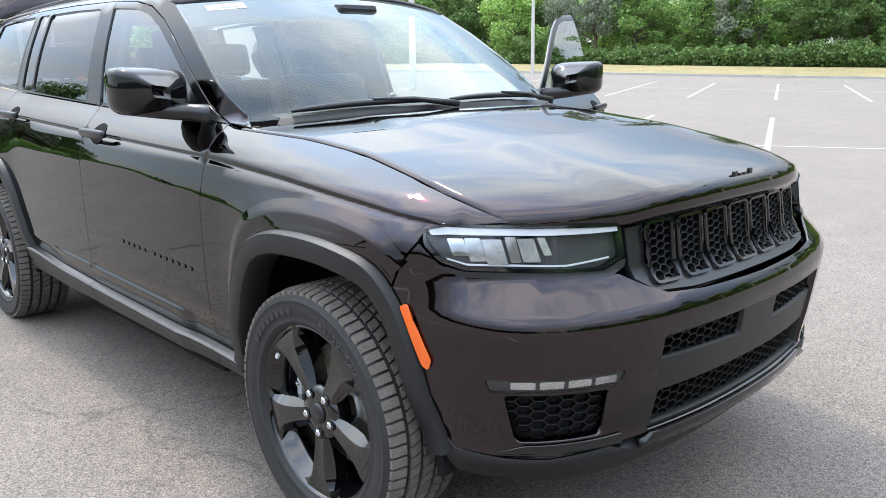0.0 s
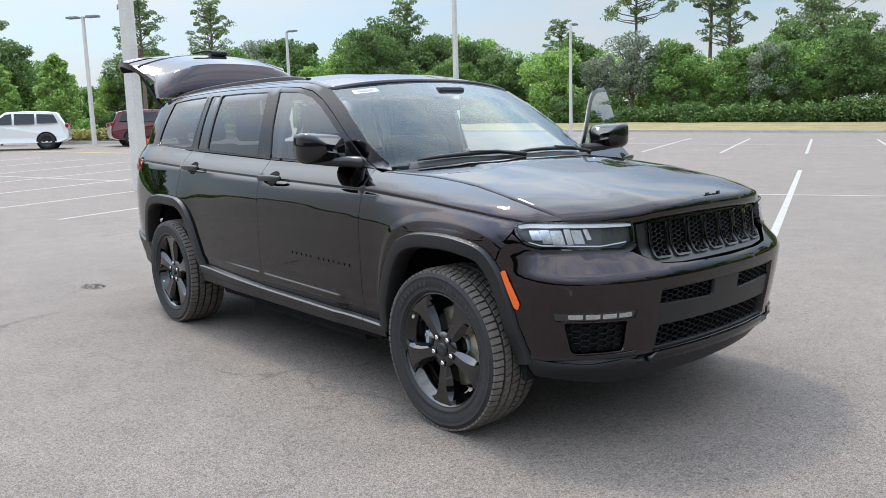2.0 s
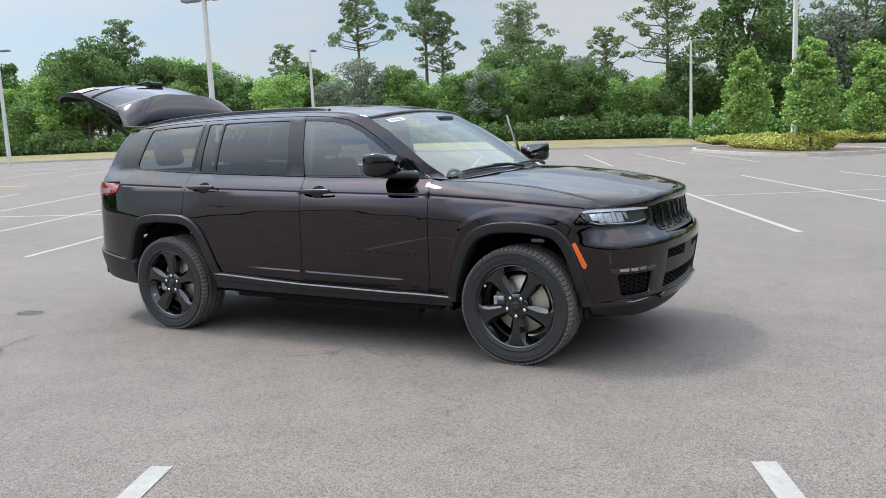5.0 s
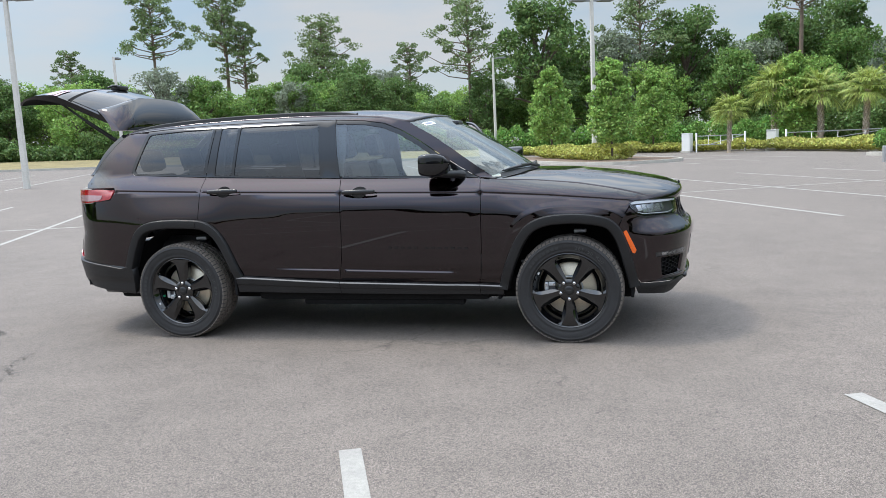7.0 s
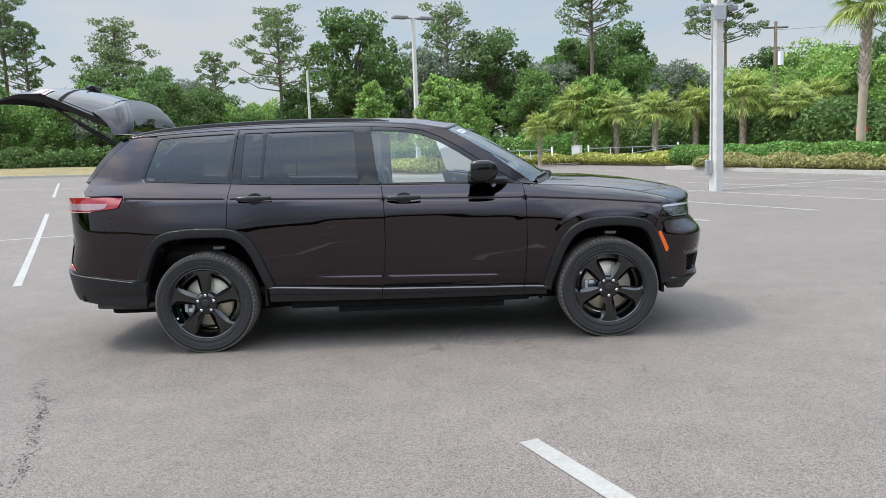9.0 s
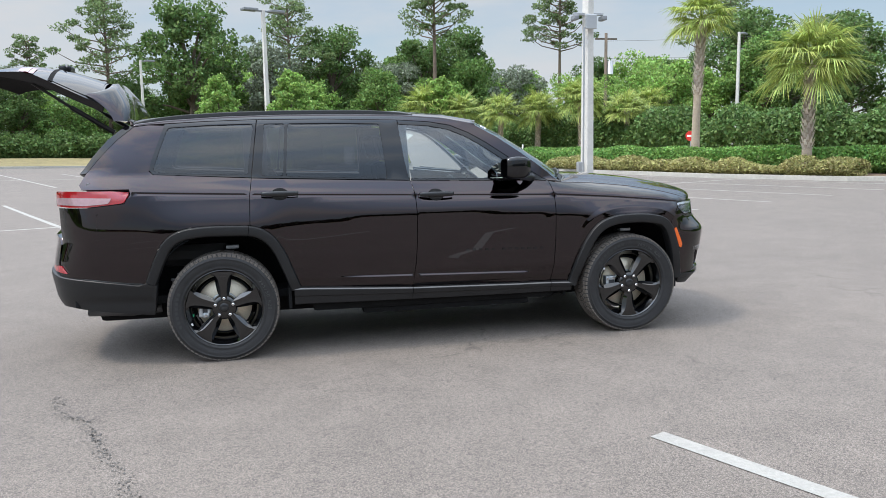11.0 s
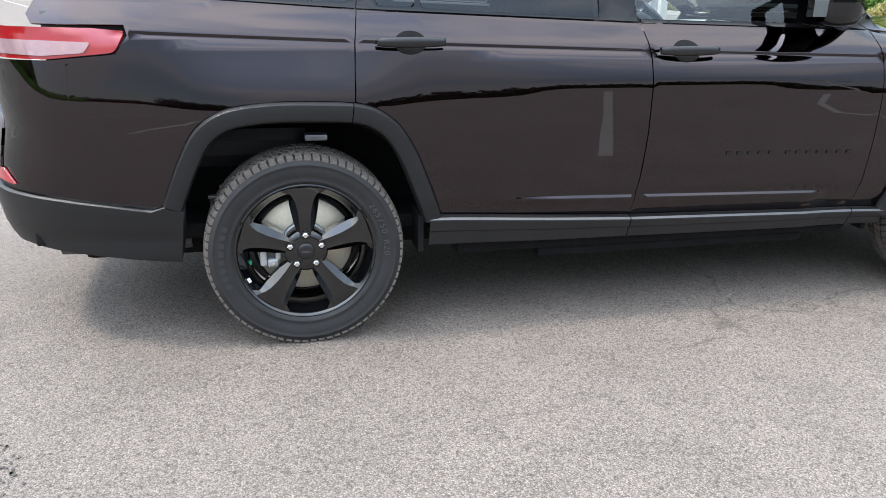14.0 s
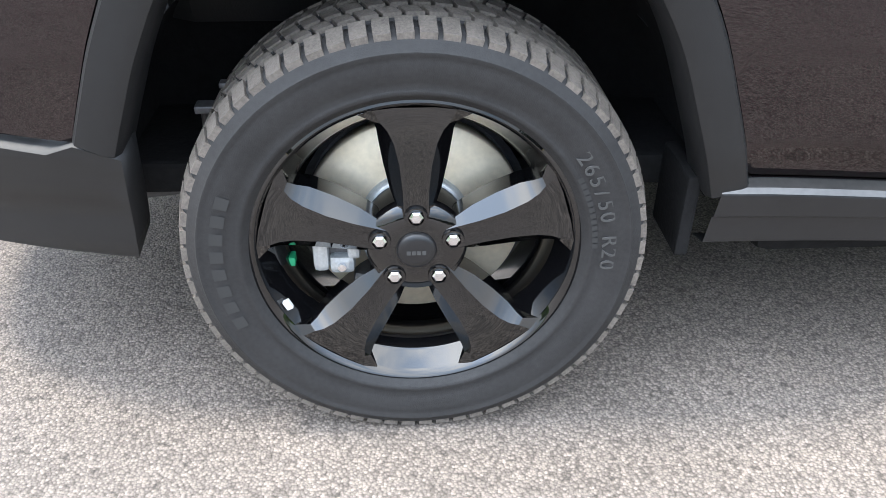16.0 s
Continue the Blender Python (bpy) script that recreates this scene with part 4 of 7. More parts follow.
# ---- parked cars far off ----
def parked_suv(paint, label, x, y, turn):
    r = thing("parked_suv", label, "car", group="parked cars")
    prof = rounded([(-2.38, 0.42), (-2.42, 0.75), (-2.34, 1.12), (-2.02, 1.70), (-1.2, 1.78), (0.2, 1.74), (0.95, 1.20), (2.0, 1.05), (2.34, 0.86), (2.38, 0.45), (2.0, 0.30), (-2.0, 0.30)], 0.12, 4)
    vs, fs = [], []
    for s, k in ((-1, 0.95), (-1, 1.0), (1, 1.0), (1, 0.95)):
        for px, pz in prof:
            w = 0.93 - 0.22 * sm((pz - 1.0) / 0.8) - 0.05 * sm((abs(px) - 1.9) / 0.5)
            off = 0.05 if k < 1 else 0.0
            vs.append((px * (0.985 if off else 1), s * (w if off else w - 0.04), pz * (0.985 if off else 1) + (0.012 if off else 0)))
    n = len(prof)
    order = (1, 0, 3, 2)
    idx = [0, n, 2 * n, 3 * n]
    for i in range(n):
        j = (i + 1) % n
        fs += [(0 + i, 0 + j, n + j, n + i), (n + i, n + j, 2 * n + j, 2 * n + i), (2 * n + i, 2 * n + j, 3 * n + j, 3 * n + i)]
    fs += [tuple(range(n)), tuple(range(3 * n, 4 * n))]
    bm = bmesh.new()
    bvs = [bm.verts.new(v) for v in vs]
    for f in fs:
        try:
            bm.faces.new([bvs[i] for i in f])
        except ValueError:
            pass
    bmesh.ops.recalc_face_normals(bm, faces=bm.faces)
    part("body", bm, paint, r)
    for s in (-1, 1):
        for a, b, c, d in (((-1.0, 1.18), (-1.0, 1.64), (-0.15, 1.66), (-0.15, 1.16)), ((-0.05, 1.16), (-0.05, 1.66), (0.22, 1.62), (0.82, 1.16)), ((-2.0, 1.22), (-1.82, 1.60), (-1.1, 1.64), (-1.1, 1.20))):
            q = [(px, s * (0.945 - 0.22 * sm((pz - 1.0) / 0.8) - 0.05 * sm((abs(px) - 1.9) / 0.5)), pz) for px, pz in (a, b, c, d)]
            mesh_ob("window", q, [(0, 1, 2, 3)], DARKGLASS, r)
        for wx in (-1.45, 1.42):
            w = new("wheel")
            w.parent = r
            w.matrix_local = pose(wx, s * 0.84, 0.37)
            mesh_ob("tyre", *lathe([(0.24, -0.11), (0.33, -0.125), (0.37, -0.09), (0.37, 0.09), (0.33, 0.125), (0.24, 0.11)], 28), RUBBER, w, smooth=True)
            mesh_ob("rim", *lathe([(0.0, s * 0.07), (0.10, s * 0.085), (0.22, s * 0.075), (0.25, s * 0.10)], 20), ALLOY if paint is REDCAR else SATIN, w, smooth=True)
            mesh_ob("arch", *lathe([(0.36, s * 0.075), (0.44, s * 0.080)], 28), LINER, w)
        part("tail_lamp", box_bm(-2.43, -2.30, s * 0.80 - 0.10, s * 0.80 + 0.10, 0.98, 1.16, bevel=0.02), RED, r)
        part("head_lamp", box_bm(2.22, 2.37, s * 0.70 - 0.14, s * 0.70 + 0.14, 0.80, 0.92, bevel=0.02), LAMP, r)
        part("door_mirror", box_bm(0.62, 0.76, s * 1.02 - 0.09, s * 1.02 + 0.09, 1.16, 1.28, bevel=0.03), paint, r)
    mesh_ob("windscreen", [(0.97, -0.66, 1.22), (0.97, 0.66, 1.22), (0.30, 0.60, 1.70), (0.30, -0.60, 1.70)], [(0, 1, 2, 3)], DARKGLASS, r)
    mesh_ob("rear_glass", [(-2.335, -0.62, 1.18), (-2.335, 0.62, 1.18), (-2.07, 0.55, 1.66), (-2.07, -0.55, 1.66)], [(0, 3, 2, 1)], DARKGLASS, r)
    put(r, x, y, turn)
    return r


parked_suv(REDCAR, "dark red SUV with bright alloy wheels parked by the trees", -36.5, 12.9, 1.36)
parked_suv(WHITECAR, "white SUV with dark wheels parked by the trees", -38.0, 6.5, -1.95)


# ---- a broken crack and small dark spots in the asphalt ----
rk = random.Random(12)
mv, mf = [], []
crack = [(-2.55, -1.50), (-2.42, -1.90), (-2.28, -2.05), (-2.18, -2.30), (-2.10, -2.55), (-1.90, -3.05), (-1.80, -3.40)]
for (ax, ay), (bx, by) in zip(crack, crack[1:]):
    for k in range(60):
        t = rk.random()
        c = (ax + (bx - ax) * t + rk.gauss(0, 0.022), ay + (by - ay) * t + rk.gauss(0, 0.022))
        r = rk.uniform(0.0015, 0.007)
        o = len(mv)
        nn = 6
        for i in range(nn):
            w = 2 * math.pi * i / nn
            q = r * rk.uniform(0.5, 1.3)
            mv.append((c[0] + q * math.cos(w), c[1] + q * 1.6 * math.sin(w), ground_z(*c) + 0.0035))
        mf.append(tuple(range(o, o + nn)))
tagged(mesh_ob("crack_filler", mv, mf, TAR), "dark broken crack marks in the asphalt", "crack", kind="stuff")

# an oily dark patch behind the vehicle
ov, of = [], []
for k in range(160):
    a, r = rk.uniform(0, 6.283), rk.random() ** 0.6
    c = (-3.47 + 0.17 * r * math.cos(a), -0.97 + 0.10 * r * math.sin(a))
    q = rk.uniform(0.004, 0.012)
    o = len(ov)
    for i in range(6):
        w = math.pi * i / 3
        d = q * rk.uniform(0.5, 1.3)
        ov.append((c[0] + d * math.cos(w), c[1] + d * math.sin(w), 0.0035))
    of.append(tuple(range(o, o + 6)))
tagged(mesh_ob("oil_stain", ov, of, TAR), "small dark oily stain on the asphalt", "stain", kind="stuff")


# ---- the vehicle: its body as one wrapped surface ----
# Half outline in plan, from the middle of the nose round the side to the middle of the tail (x, half width).
PLAN = [(2.425, 0), (2.412, 0.28), (2.366, 0.54), (2.28, 0.73), (2.14, 0.862), (1.95, 0.936), (1.70, 0.960), (1.3, 0.965), (0.5, 0.965), (-0.5, 0.965), (-1.3, 0.963), (-1.8, 0.955), (-2.15, 0.932), (-2.42, 0.865), (-2.60, 0.755), (-2.70, 0.60), (-2.755, 0.35), (-2.775, 0)]


def catmull(pts, per=24):
    p = [np.array(q, float) for q in pts]
    p = [2 * p[0] - p[1]] + p + [2 * p[-1] - p[-2]]
    out = []
    for i in range(1, len(p) - 2):
        for k in range(per):
            t = k / per
            a, b, c, d = p[i - 1], p[i], p[i + 1], p[i + 2]
            out.append(0.5 * (2 * b + (c - a) * t + (2 * a - 5 * b + 4 * c - d) * t * t + (3 * b - a - 3 * c + d) * t ** 3))
    out.append(p[-2])
    return np.array(out)


_half = [(x, -y) for x, y in PLAN[3:0:-1]]
_tail = [(x, -y) for x, y in PLAN[-2:-5:-1]]
_c = catmull(_half + PLAN + _tail)
_i0 = int(np.argmin(np.abs(_c[: len(_c) // 3, 1])))
_u = np.r_[0, np.cumsum(np.linalg.norm(np.diff(_c, axis=0), axis=1))]
_u -= _u[_i0]
UEND = float(_u[len(_c) * 2 // 3 + int(np.argmin(np.abs(_c[len(_c) * 2 // 3 :, 1])))])
_mono = (_u >= 0) & (_u <= UEND)
_ux, _xx, _yy = _u[_mono], _c[_mono, 0], _c[_mono, 1]


def u_at_x(x):
    return float(np.interp(-x, -_xx, _ux))


def u_at_y(y):
    """The front's u at a half width, up to the corner."""
    k = _xx > 1.9
    return float(np.interp(y, _yy[k], _ux[k]))


def ur_at_y(y):
    k = _xx < -2.1
    return float(np.interp(-y, -_yy[k], _ux[k]))


def lerp_table(x, xs, ys):
    return float(np.interp(x, xs, ys))


def step(x, a, b):
    return sm((x - a) / (b - a))


def crease(x):
    return lerp_table(x, [-2.6, -2.15, -1.13, 0, 0.93, 1.4, 1.77, 2.1, 2.4], [1.215, 1.203, 1.162, 1.124, 1.098, 1.066, 1.032, 0.995, 0.96])


def belt(x):
    return lerp_table(x, [-2.6, -1.99, -1.24, -0.17, 0.6, 1.05], [1.345, 1.318, 1.272, 1.228, 1.207, 1.196])


def hood_side(x):
    return lerp_table(x, [0.9, 1.0, 1.3, 1.6, 1.9, 2.05, 2.15, 2.3], [1.188, 1.184, 1.165, 1.135, 1.085, 1.052, 1.024, 0.98])


def roof_side(x):
    return lerp_table(x, [-2.3, -2.14, -1.9, -1.5, -1.1, -0.6, -0.2, 0.1, 0.36, 0.7, 1.0], [1.625, 1.655, 1.682, 1.706, 1.716, 1.716, 1.706, 1.682, 1.632, 1.42, 1.21])


_lz = [0.15, 0.30, 0.36, 0.42, 0.452, 0.475, 0.505, 0.56, 0.70, 0.85, 0.925]
_ld = [0.16, 0.085, 0.060, 0.050, 0.046, 0.034, 0.030, 0.014, 0.004, 0.0, 0.001]
_fz = [0.15, 0.24, 0.30, 0.36, 0.405, 0.43, 0.47, 0.55, 0.64, 0.70, 0.755, 0.772, 0.79, 0.83, 0.87, 0.99, 1.02, 1.06, 1.2]
_fd = [0.30, 0.18, 0.11, 0.062, 0.016, 0.024, 0.020, 0.004, -0.010, -0.018, -0.024, -0.020, -0.008, 0.028, 0.059, 0.075, 0.080, 0.095, 0.2]
_rz = [0.15, 0.30, 0.36, 0.45, 0.56, 0.62, 0.72, 0.80, 0.86, 0.95, 1.10, 1.21, 1.34, 1.66]
_rd = [0.30, 0.14, 0.08, 0.03, 0.012, 0.0, 0.012, 0.03, 0.045, 0.038, 0.035, 0.040, 0.10, 0.42]


def LEDGE(x):
    """Height of the pressed ledge low on the doors."""
    return 0.539 - 0.027 * x


def shoulder(x):
    """Height at which the flank starts to lean in: lower by the wheels, higher along the doors."""
    return 0.925 + 0.062 * math.exp(-((x / 0.80) ** 4))


def inset(u, z):
    """How far the skin lies inside the plan outline."""
    x = float(np.interp(u, _ux, _xx))
    zc = crease(x)
    if z <= zc:
        zs = shoulder(x)
        d = lerp_table(z, _lz, _ld) if z < zs else 0.001 + 0.038 * ((z - zs) / max(zc - zs, 0.02)) ** 1.45
        if z < 0.62:
            w = step(x, -0.92, -0.45) * (1 - step(x, 0.66, 0.76))
            d -= 0.013 * w * (1 - step(z, LEDGE(x) - 0.013, LEDGE(x) + 0.001))
        arch = max(math.exp(-(((x - 1.50) / 0.34) ** 4)), math.exp(-(((x + 1.58) / 0.40) ** 4)))
        d -= 0.020 * arch * (1 - step(z, 0.90, zc - 0.01))
        g = (zc - z) / 0.016
        if 0 < g < 1:
            d += 0.0065 * math.sin(math.pi * g)
    else:
        zb = belt(x)
        if z < zb:
            cab = 0.039 + 0.088 * ((z - zc) / (zb - zc)) ** 1.15
        else:
            t = (z - zb) / (1.65 - zb)
            cab = 0.127 + 0.128 * t - 0.012 * math.sin(math.pi * min(t, 1)) if t < 1 else 0.255 + 0.7 * (z - 1.65) + 9.0 * (z - 1.65) ** 2
        hs = hood_side(x)
        t = max(0.0, (z - zc) / max(hs - zc, 0.012))
        fen = 0.039 + (0.095 + 0.060 * step(x, 0.95, 1.40) - 0.075 * step(x, 1.5, 2.15)) * min(t, 1.3) ** 1.7
        w = step(x, 0.80, 1.02)
        d = cab * (1 - w) + fen * w
    wf = 1 - step(u, 0.84, 1.20)
    wr = step(u, UEND - 1.05, UEND - 0.62)
    d = d * (1 - wf) + lerp_table(z, _fz, _fd) * wf
    d = d * (1 - wr) + lerp_table(z, _rz, _rd) * wr
    return d


def skin(u, z, out=0.0):
    """A point of the body's skin, for the left half (+y), lifted by out; a negative u lies on the other half."""
    if u < 0:
        q = skin(-u, z, out)
        return Vector((q.x, -q.y, q.z))
    x, y = float(np.interp(u, _u, _c[:, 0])), float(np.interp(u, _u, _c[:, 1]))
    e = 0.012
    tx = float(np.interp(u + e, _u, _c[:, 0]) - np.interp(u - e, _u, _c[:, 0]))
    ty = float(np.interp(u + e, _u, _c[:, 1]) - np.interp(u - e, _u, _c[:, 1]))
    L = math.hypot(tx, ty)
    nx, ny = -ty / L * -1, tx / L * -1
    d = inset(min(max(u, 0), UEND), z) - out
    return Vector((x - nx * d, y - ny * d, z))


def skin_normal(u, z):
    e = 0.006
    a = skin(u + e, z) - skin(u - e, z)
    b = skin(u, z + e) - skin(u, z - e)
    n = a.cross(b).normalized()
    q = skin(u, z)
    return n if n.dot(Vector((q.x * 0.3, q.y, 0.15))) > 0 else -n


def S(x, z):
    """An outline point on the flank."""
    return (u_at_x(x), z)


def F(y, z):
    """An outline point on the nose."""
    return (u_at_y(y) if y >= 0 else -u_at_y(-y), z)


def smooth_line(pts, per=6):
    return [tuple(q) for q in catmull(pts, per)]


def inside(poly, p):
    x, y = p
    c = False
    j = len(poly) - 1
    for i in range(len(poly)):
        xi, yi = poly[i]
        xj, yj = poly[j]
        if (yi > y) != (yj > y) and x < (xj - xi) * (y - yi) / (yj - yi) + xi:
            c = not c
        j = i
    return c


from mathutils.geometry import delaunay_2d_cdt


def shrink(poly, g):
    n = len(poly)
    area = sum(poly[i - 1][0] * poly[i][1] - poly[i][0] * poly[i - 1][1] for i in range(n))
    s = 1 if area > 0 else -1
    out = []
    for i in range(n):
        a, b = np.array(poly[i - 1]), np.array(poly[(i + 1) % n])
        t = b - a
        L = np.linalg.norm(t)
        if L < 1e-9:
            out.append(poly[i])
            continue
        nn = np.array((-t[1], t[0])) / L * s
        out.append(tuple(np.array(poly[i]) + nn * g))
    return out


def panel(name, outline, material, parent, side=-1, gap=0.0025, out=0.0, thick=0.014, grid=0.05, label="", rows=(), holes=(), m=None):
    """A panel of the body's skin inside an outline of (u, z), with turned-in edges. side: -1 right, 1 left."""
    poly = dense(shrink(outline, gap), 0.03)
    us, zs = [p[0] for p in poly], [p[1] for p in poly]
    pts = list(poly)
    n0 = len(poly)
    faces0 = [list(range(n0))]
    hole_polys = []
    for h in holes:
        hp = dense(h, 0.03)
        hole_polys.append(hp)
    edges = [(i, (i + 1) % n0) for i in range(n0)]
    for hp in hole_polys:
        o = len(pts)
        pts += hp
        edges += [(o + i, o + (i + 1) % len(hp)) for i in range(len(hp))]
    nb = len(pts)
    small = shrink(poly, 0.012)
    near = np.array(pts)

    def ok(q):
        if not inside(small, q) or any(inside(hp, q) for hp in hole_polys):
            return False
        return float(np.min(np.hypot(near[:, 0] - q[0], near[:, 1] - q[1]))) > 0.011

    u = min(us)
    while u < max(us):
        z = min(zs)
        while z < max(zs):
            if ok((u, z)):
                pts.append((u, z))
            z += grid * 0.8
        for rowfn in rows:
            for dz in (-0.017, -0.012, -0.008, -0.004, 0.0, 0.006):
                q = (u, rowfn(float(np.interp(abs(u), _u, _c[:, 0]))) + dz)
                if ok(q):
                    pts.append(q)
        u += grid
    r = delaunay_2d_cdt([Vector(p) for p in pts], edges, [], 0, 1e-6)
    vco, tri = r[0], r[2]
    tri = [t for t in tri if (lambda c: inside(poly, c) and not any(inside(hp, c) for hp in hole_polys))((sum(vco[i].x for i in t) / 3, sum(vco[i].y for i in t) / 3))]
    co, no = [], []
    for v in vco:
        co.append(skin(v.x, v.y, out))
        no.append(skin_normal(v.x, v.y))
    faces = []
    for t in tri:
        t = list(t)
        fn = (co[t[1]] - co[t[0]]).cross(co[t[2]] - co[t[0]])
        if fn.dot(no[t[0]]) < 0:
            t.reverse()
        faces.append(t)
    # turned-in edges
    cnt = {}
    for t in faces:
        for i in range(3):
            a, b = t[i], t[(i + 1) % 3]
            cnt[(a, b)] = cnt.get((a, b), 0) + 1
    rim = [(a, b) for (a, b) in cnt if (b, a) not in cnt]
    if thick:
        bound = {}
        for a, b in rim:
            edge_n = (co[b] - co[a]).cross(no[a]).normalized()
            for i in (a, b):
                bound.setdefault(i, []).append(edge_n)
        idx = {}
        base = {}
        for i, ns in bound.items():
            en_ = sum(ns, Vector()).normalized()
            base[i] = len(co)
            co.append(co[i].copy())
            no.append((en_ * 0.8 + no[i] * 0.6).normalized())
            idx[i] = len(co)
            co.append(co[i] - no[i] * thick - en_ * 0.002)
            no.append(en_)
        for a, b in rim:
            faces.append([base[b], base[a], idx[a], idx[b]])
    if side < 0:
        co = [Vector((c.x, -c.y, c.z)) for c in co]
        no = [Vector((c.x, -c.y, c.z)) for c in no]
        faces = [f[::-1] for f in faces]
    if m is not None:
        co = [m @ c for c in co]
        no = [m.to_3x3() @ c for c in no]
    ob = mesh_ob(name, co, faces, material, parent, smooth=True, label=label)
    if len(ob.data.vertices) == len(no):
        ob.data.normals_split_custom_set_from_vertices([tuple(v) for v in no])
    return ob


def grid_ob(name, fn, nu, nv, material, parent, label="", thick=0.0, flip=False):
    """A smooth sheet from fn(s, t), both 0 to 1."""
    vs = [fn(i / nu, j / nv) for i in range(nu + 1) for j in range(nv + 1)]
    fs = []
    for i in range(nu):
        for j in range(nv):
            a = i * (nv + 1) + j
            q = (a, a + 1, a + nv + 2, a + nv + 1)
            fs.append(q[::-1] if flip else q)
    ob = mesh_ob(name, vs, fs, material, parent, smooth=True, label=label)
    if thick:
        sol = ob.modifiers.new("thick", "SOLIDIFY")
        sol.thickness, sol.offset = thick, -1
    return ob


SUV = thing("suv", "black-plum three-row SUV, open tailgate and open driver door, on parking-lot asphalt", "car")

# flare outlines on the flank (x, z), outer and inner edge, from the front end round to the rear end
FL_F = smooth_line([(2.035, 0.40), (2.008, 0.52), (1.975, 0.66), (1.922, 0.80), (1.84, 0.888), (1.70, 0.924), (1.54, 0.932), (1.385, 0.918), (1.258, 0.862), (1.168, 0.75), (1.100, 0.60), (1.060, 0.49), (1.035, 0.395)], 4)
FL_R = smooth_line([(-1.004, 0.492), (-1.022, 0.54), (-1.060, 0.64), (-1.118, 0.775), (-1.195, 0.882), (-1.31, 0.945), (-1.50, 0.959), (-1.68, 0.957), (-1.825, 0.932), (-1.922, 0.866), (-1.985, 0.76), (-2.028, 0.66), (-2.058, 0.585)], 4)


def flare_inner(line, cx):
    out = []
    n = len(line)
    for i, p in enumerate(line):
        a, b = np.array(line[max(i - 1, 0)]), np.array(line[min(i + 1, n - 1)])
        t = (b - a) / np.linalg.norm(b - a)
        nn = np.array((-t[1], t[0]))
        c = np.array((cx, 0.37)) - np.array(p)
        if nn @ c < 0:
            nn = -nn
        out.append(tuple(np.array(p) + nn * 0.074))
    return out


DOORSEAM = [(-0.192, 0.449), (-0.165, 0.62), (-0.152, 0.80), (-0.150, 1.0), (-0.155, 1.124), (-0.172, 1.23)]
FRONTSEAM = [(0.897, 0.424), (0.915, 0.55), (0.925, 0.75), (0.928, 1.0), (0.925, 1.098), (0.912, 1.198)]


def belt_line(x0, x1, n=10):
    return [(x0 + (x1 - x0) * i / n, belt(x0 + (x1 - x0) * i / n)) for i in range(n + 1)]


def shape(pts):
    return [S(*p) for p in pts]


# left front door swings on its front edge
HINGE = skin(u_at_x(0.92), 0.8)
DOOR_OPEN = Matrix.Translation((HINGE.x, HINGE.y, 0)) @ Matrix.Rotation(radians(-68), 4, "Z") @ Matrix.Translation((-HINGE.x, -HINGE.y, 0))


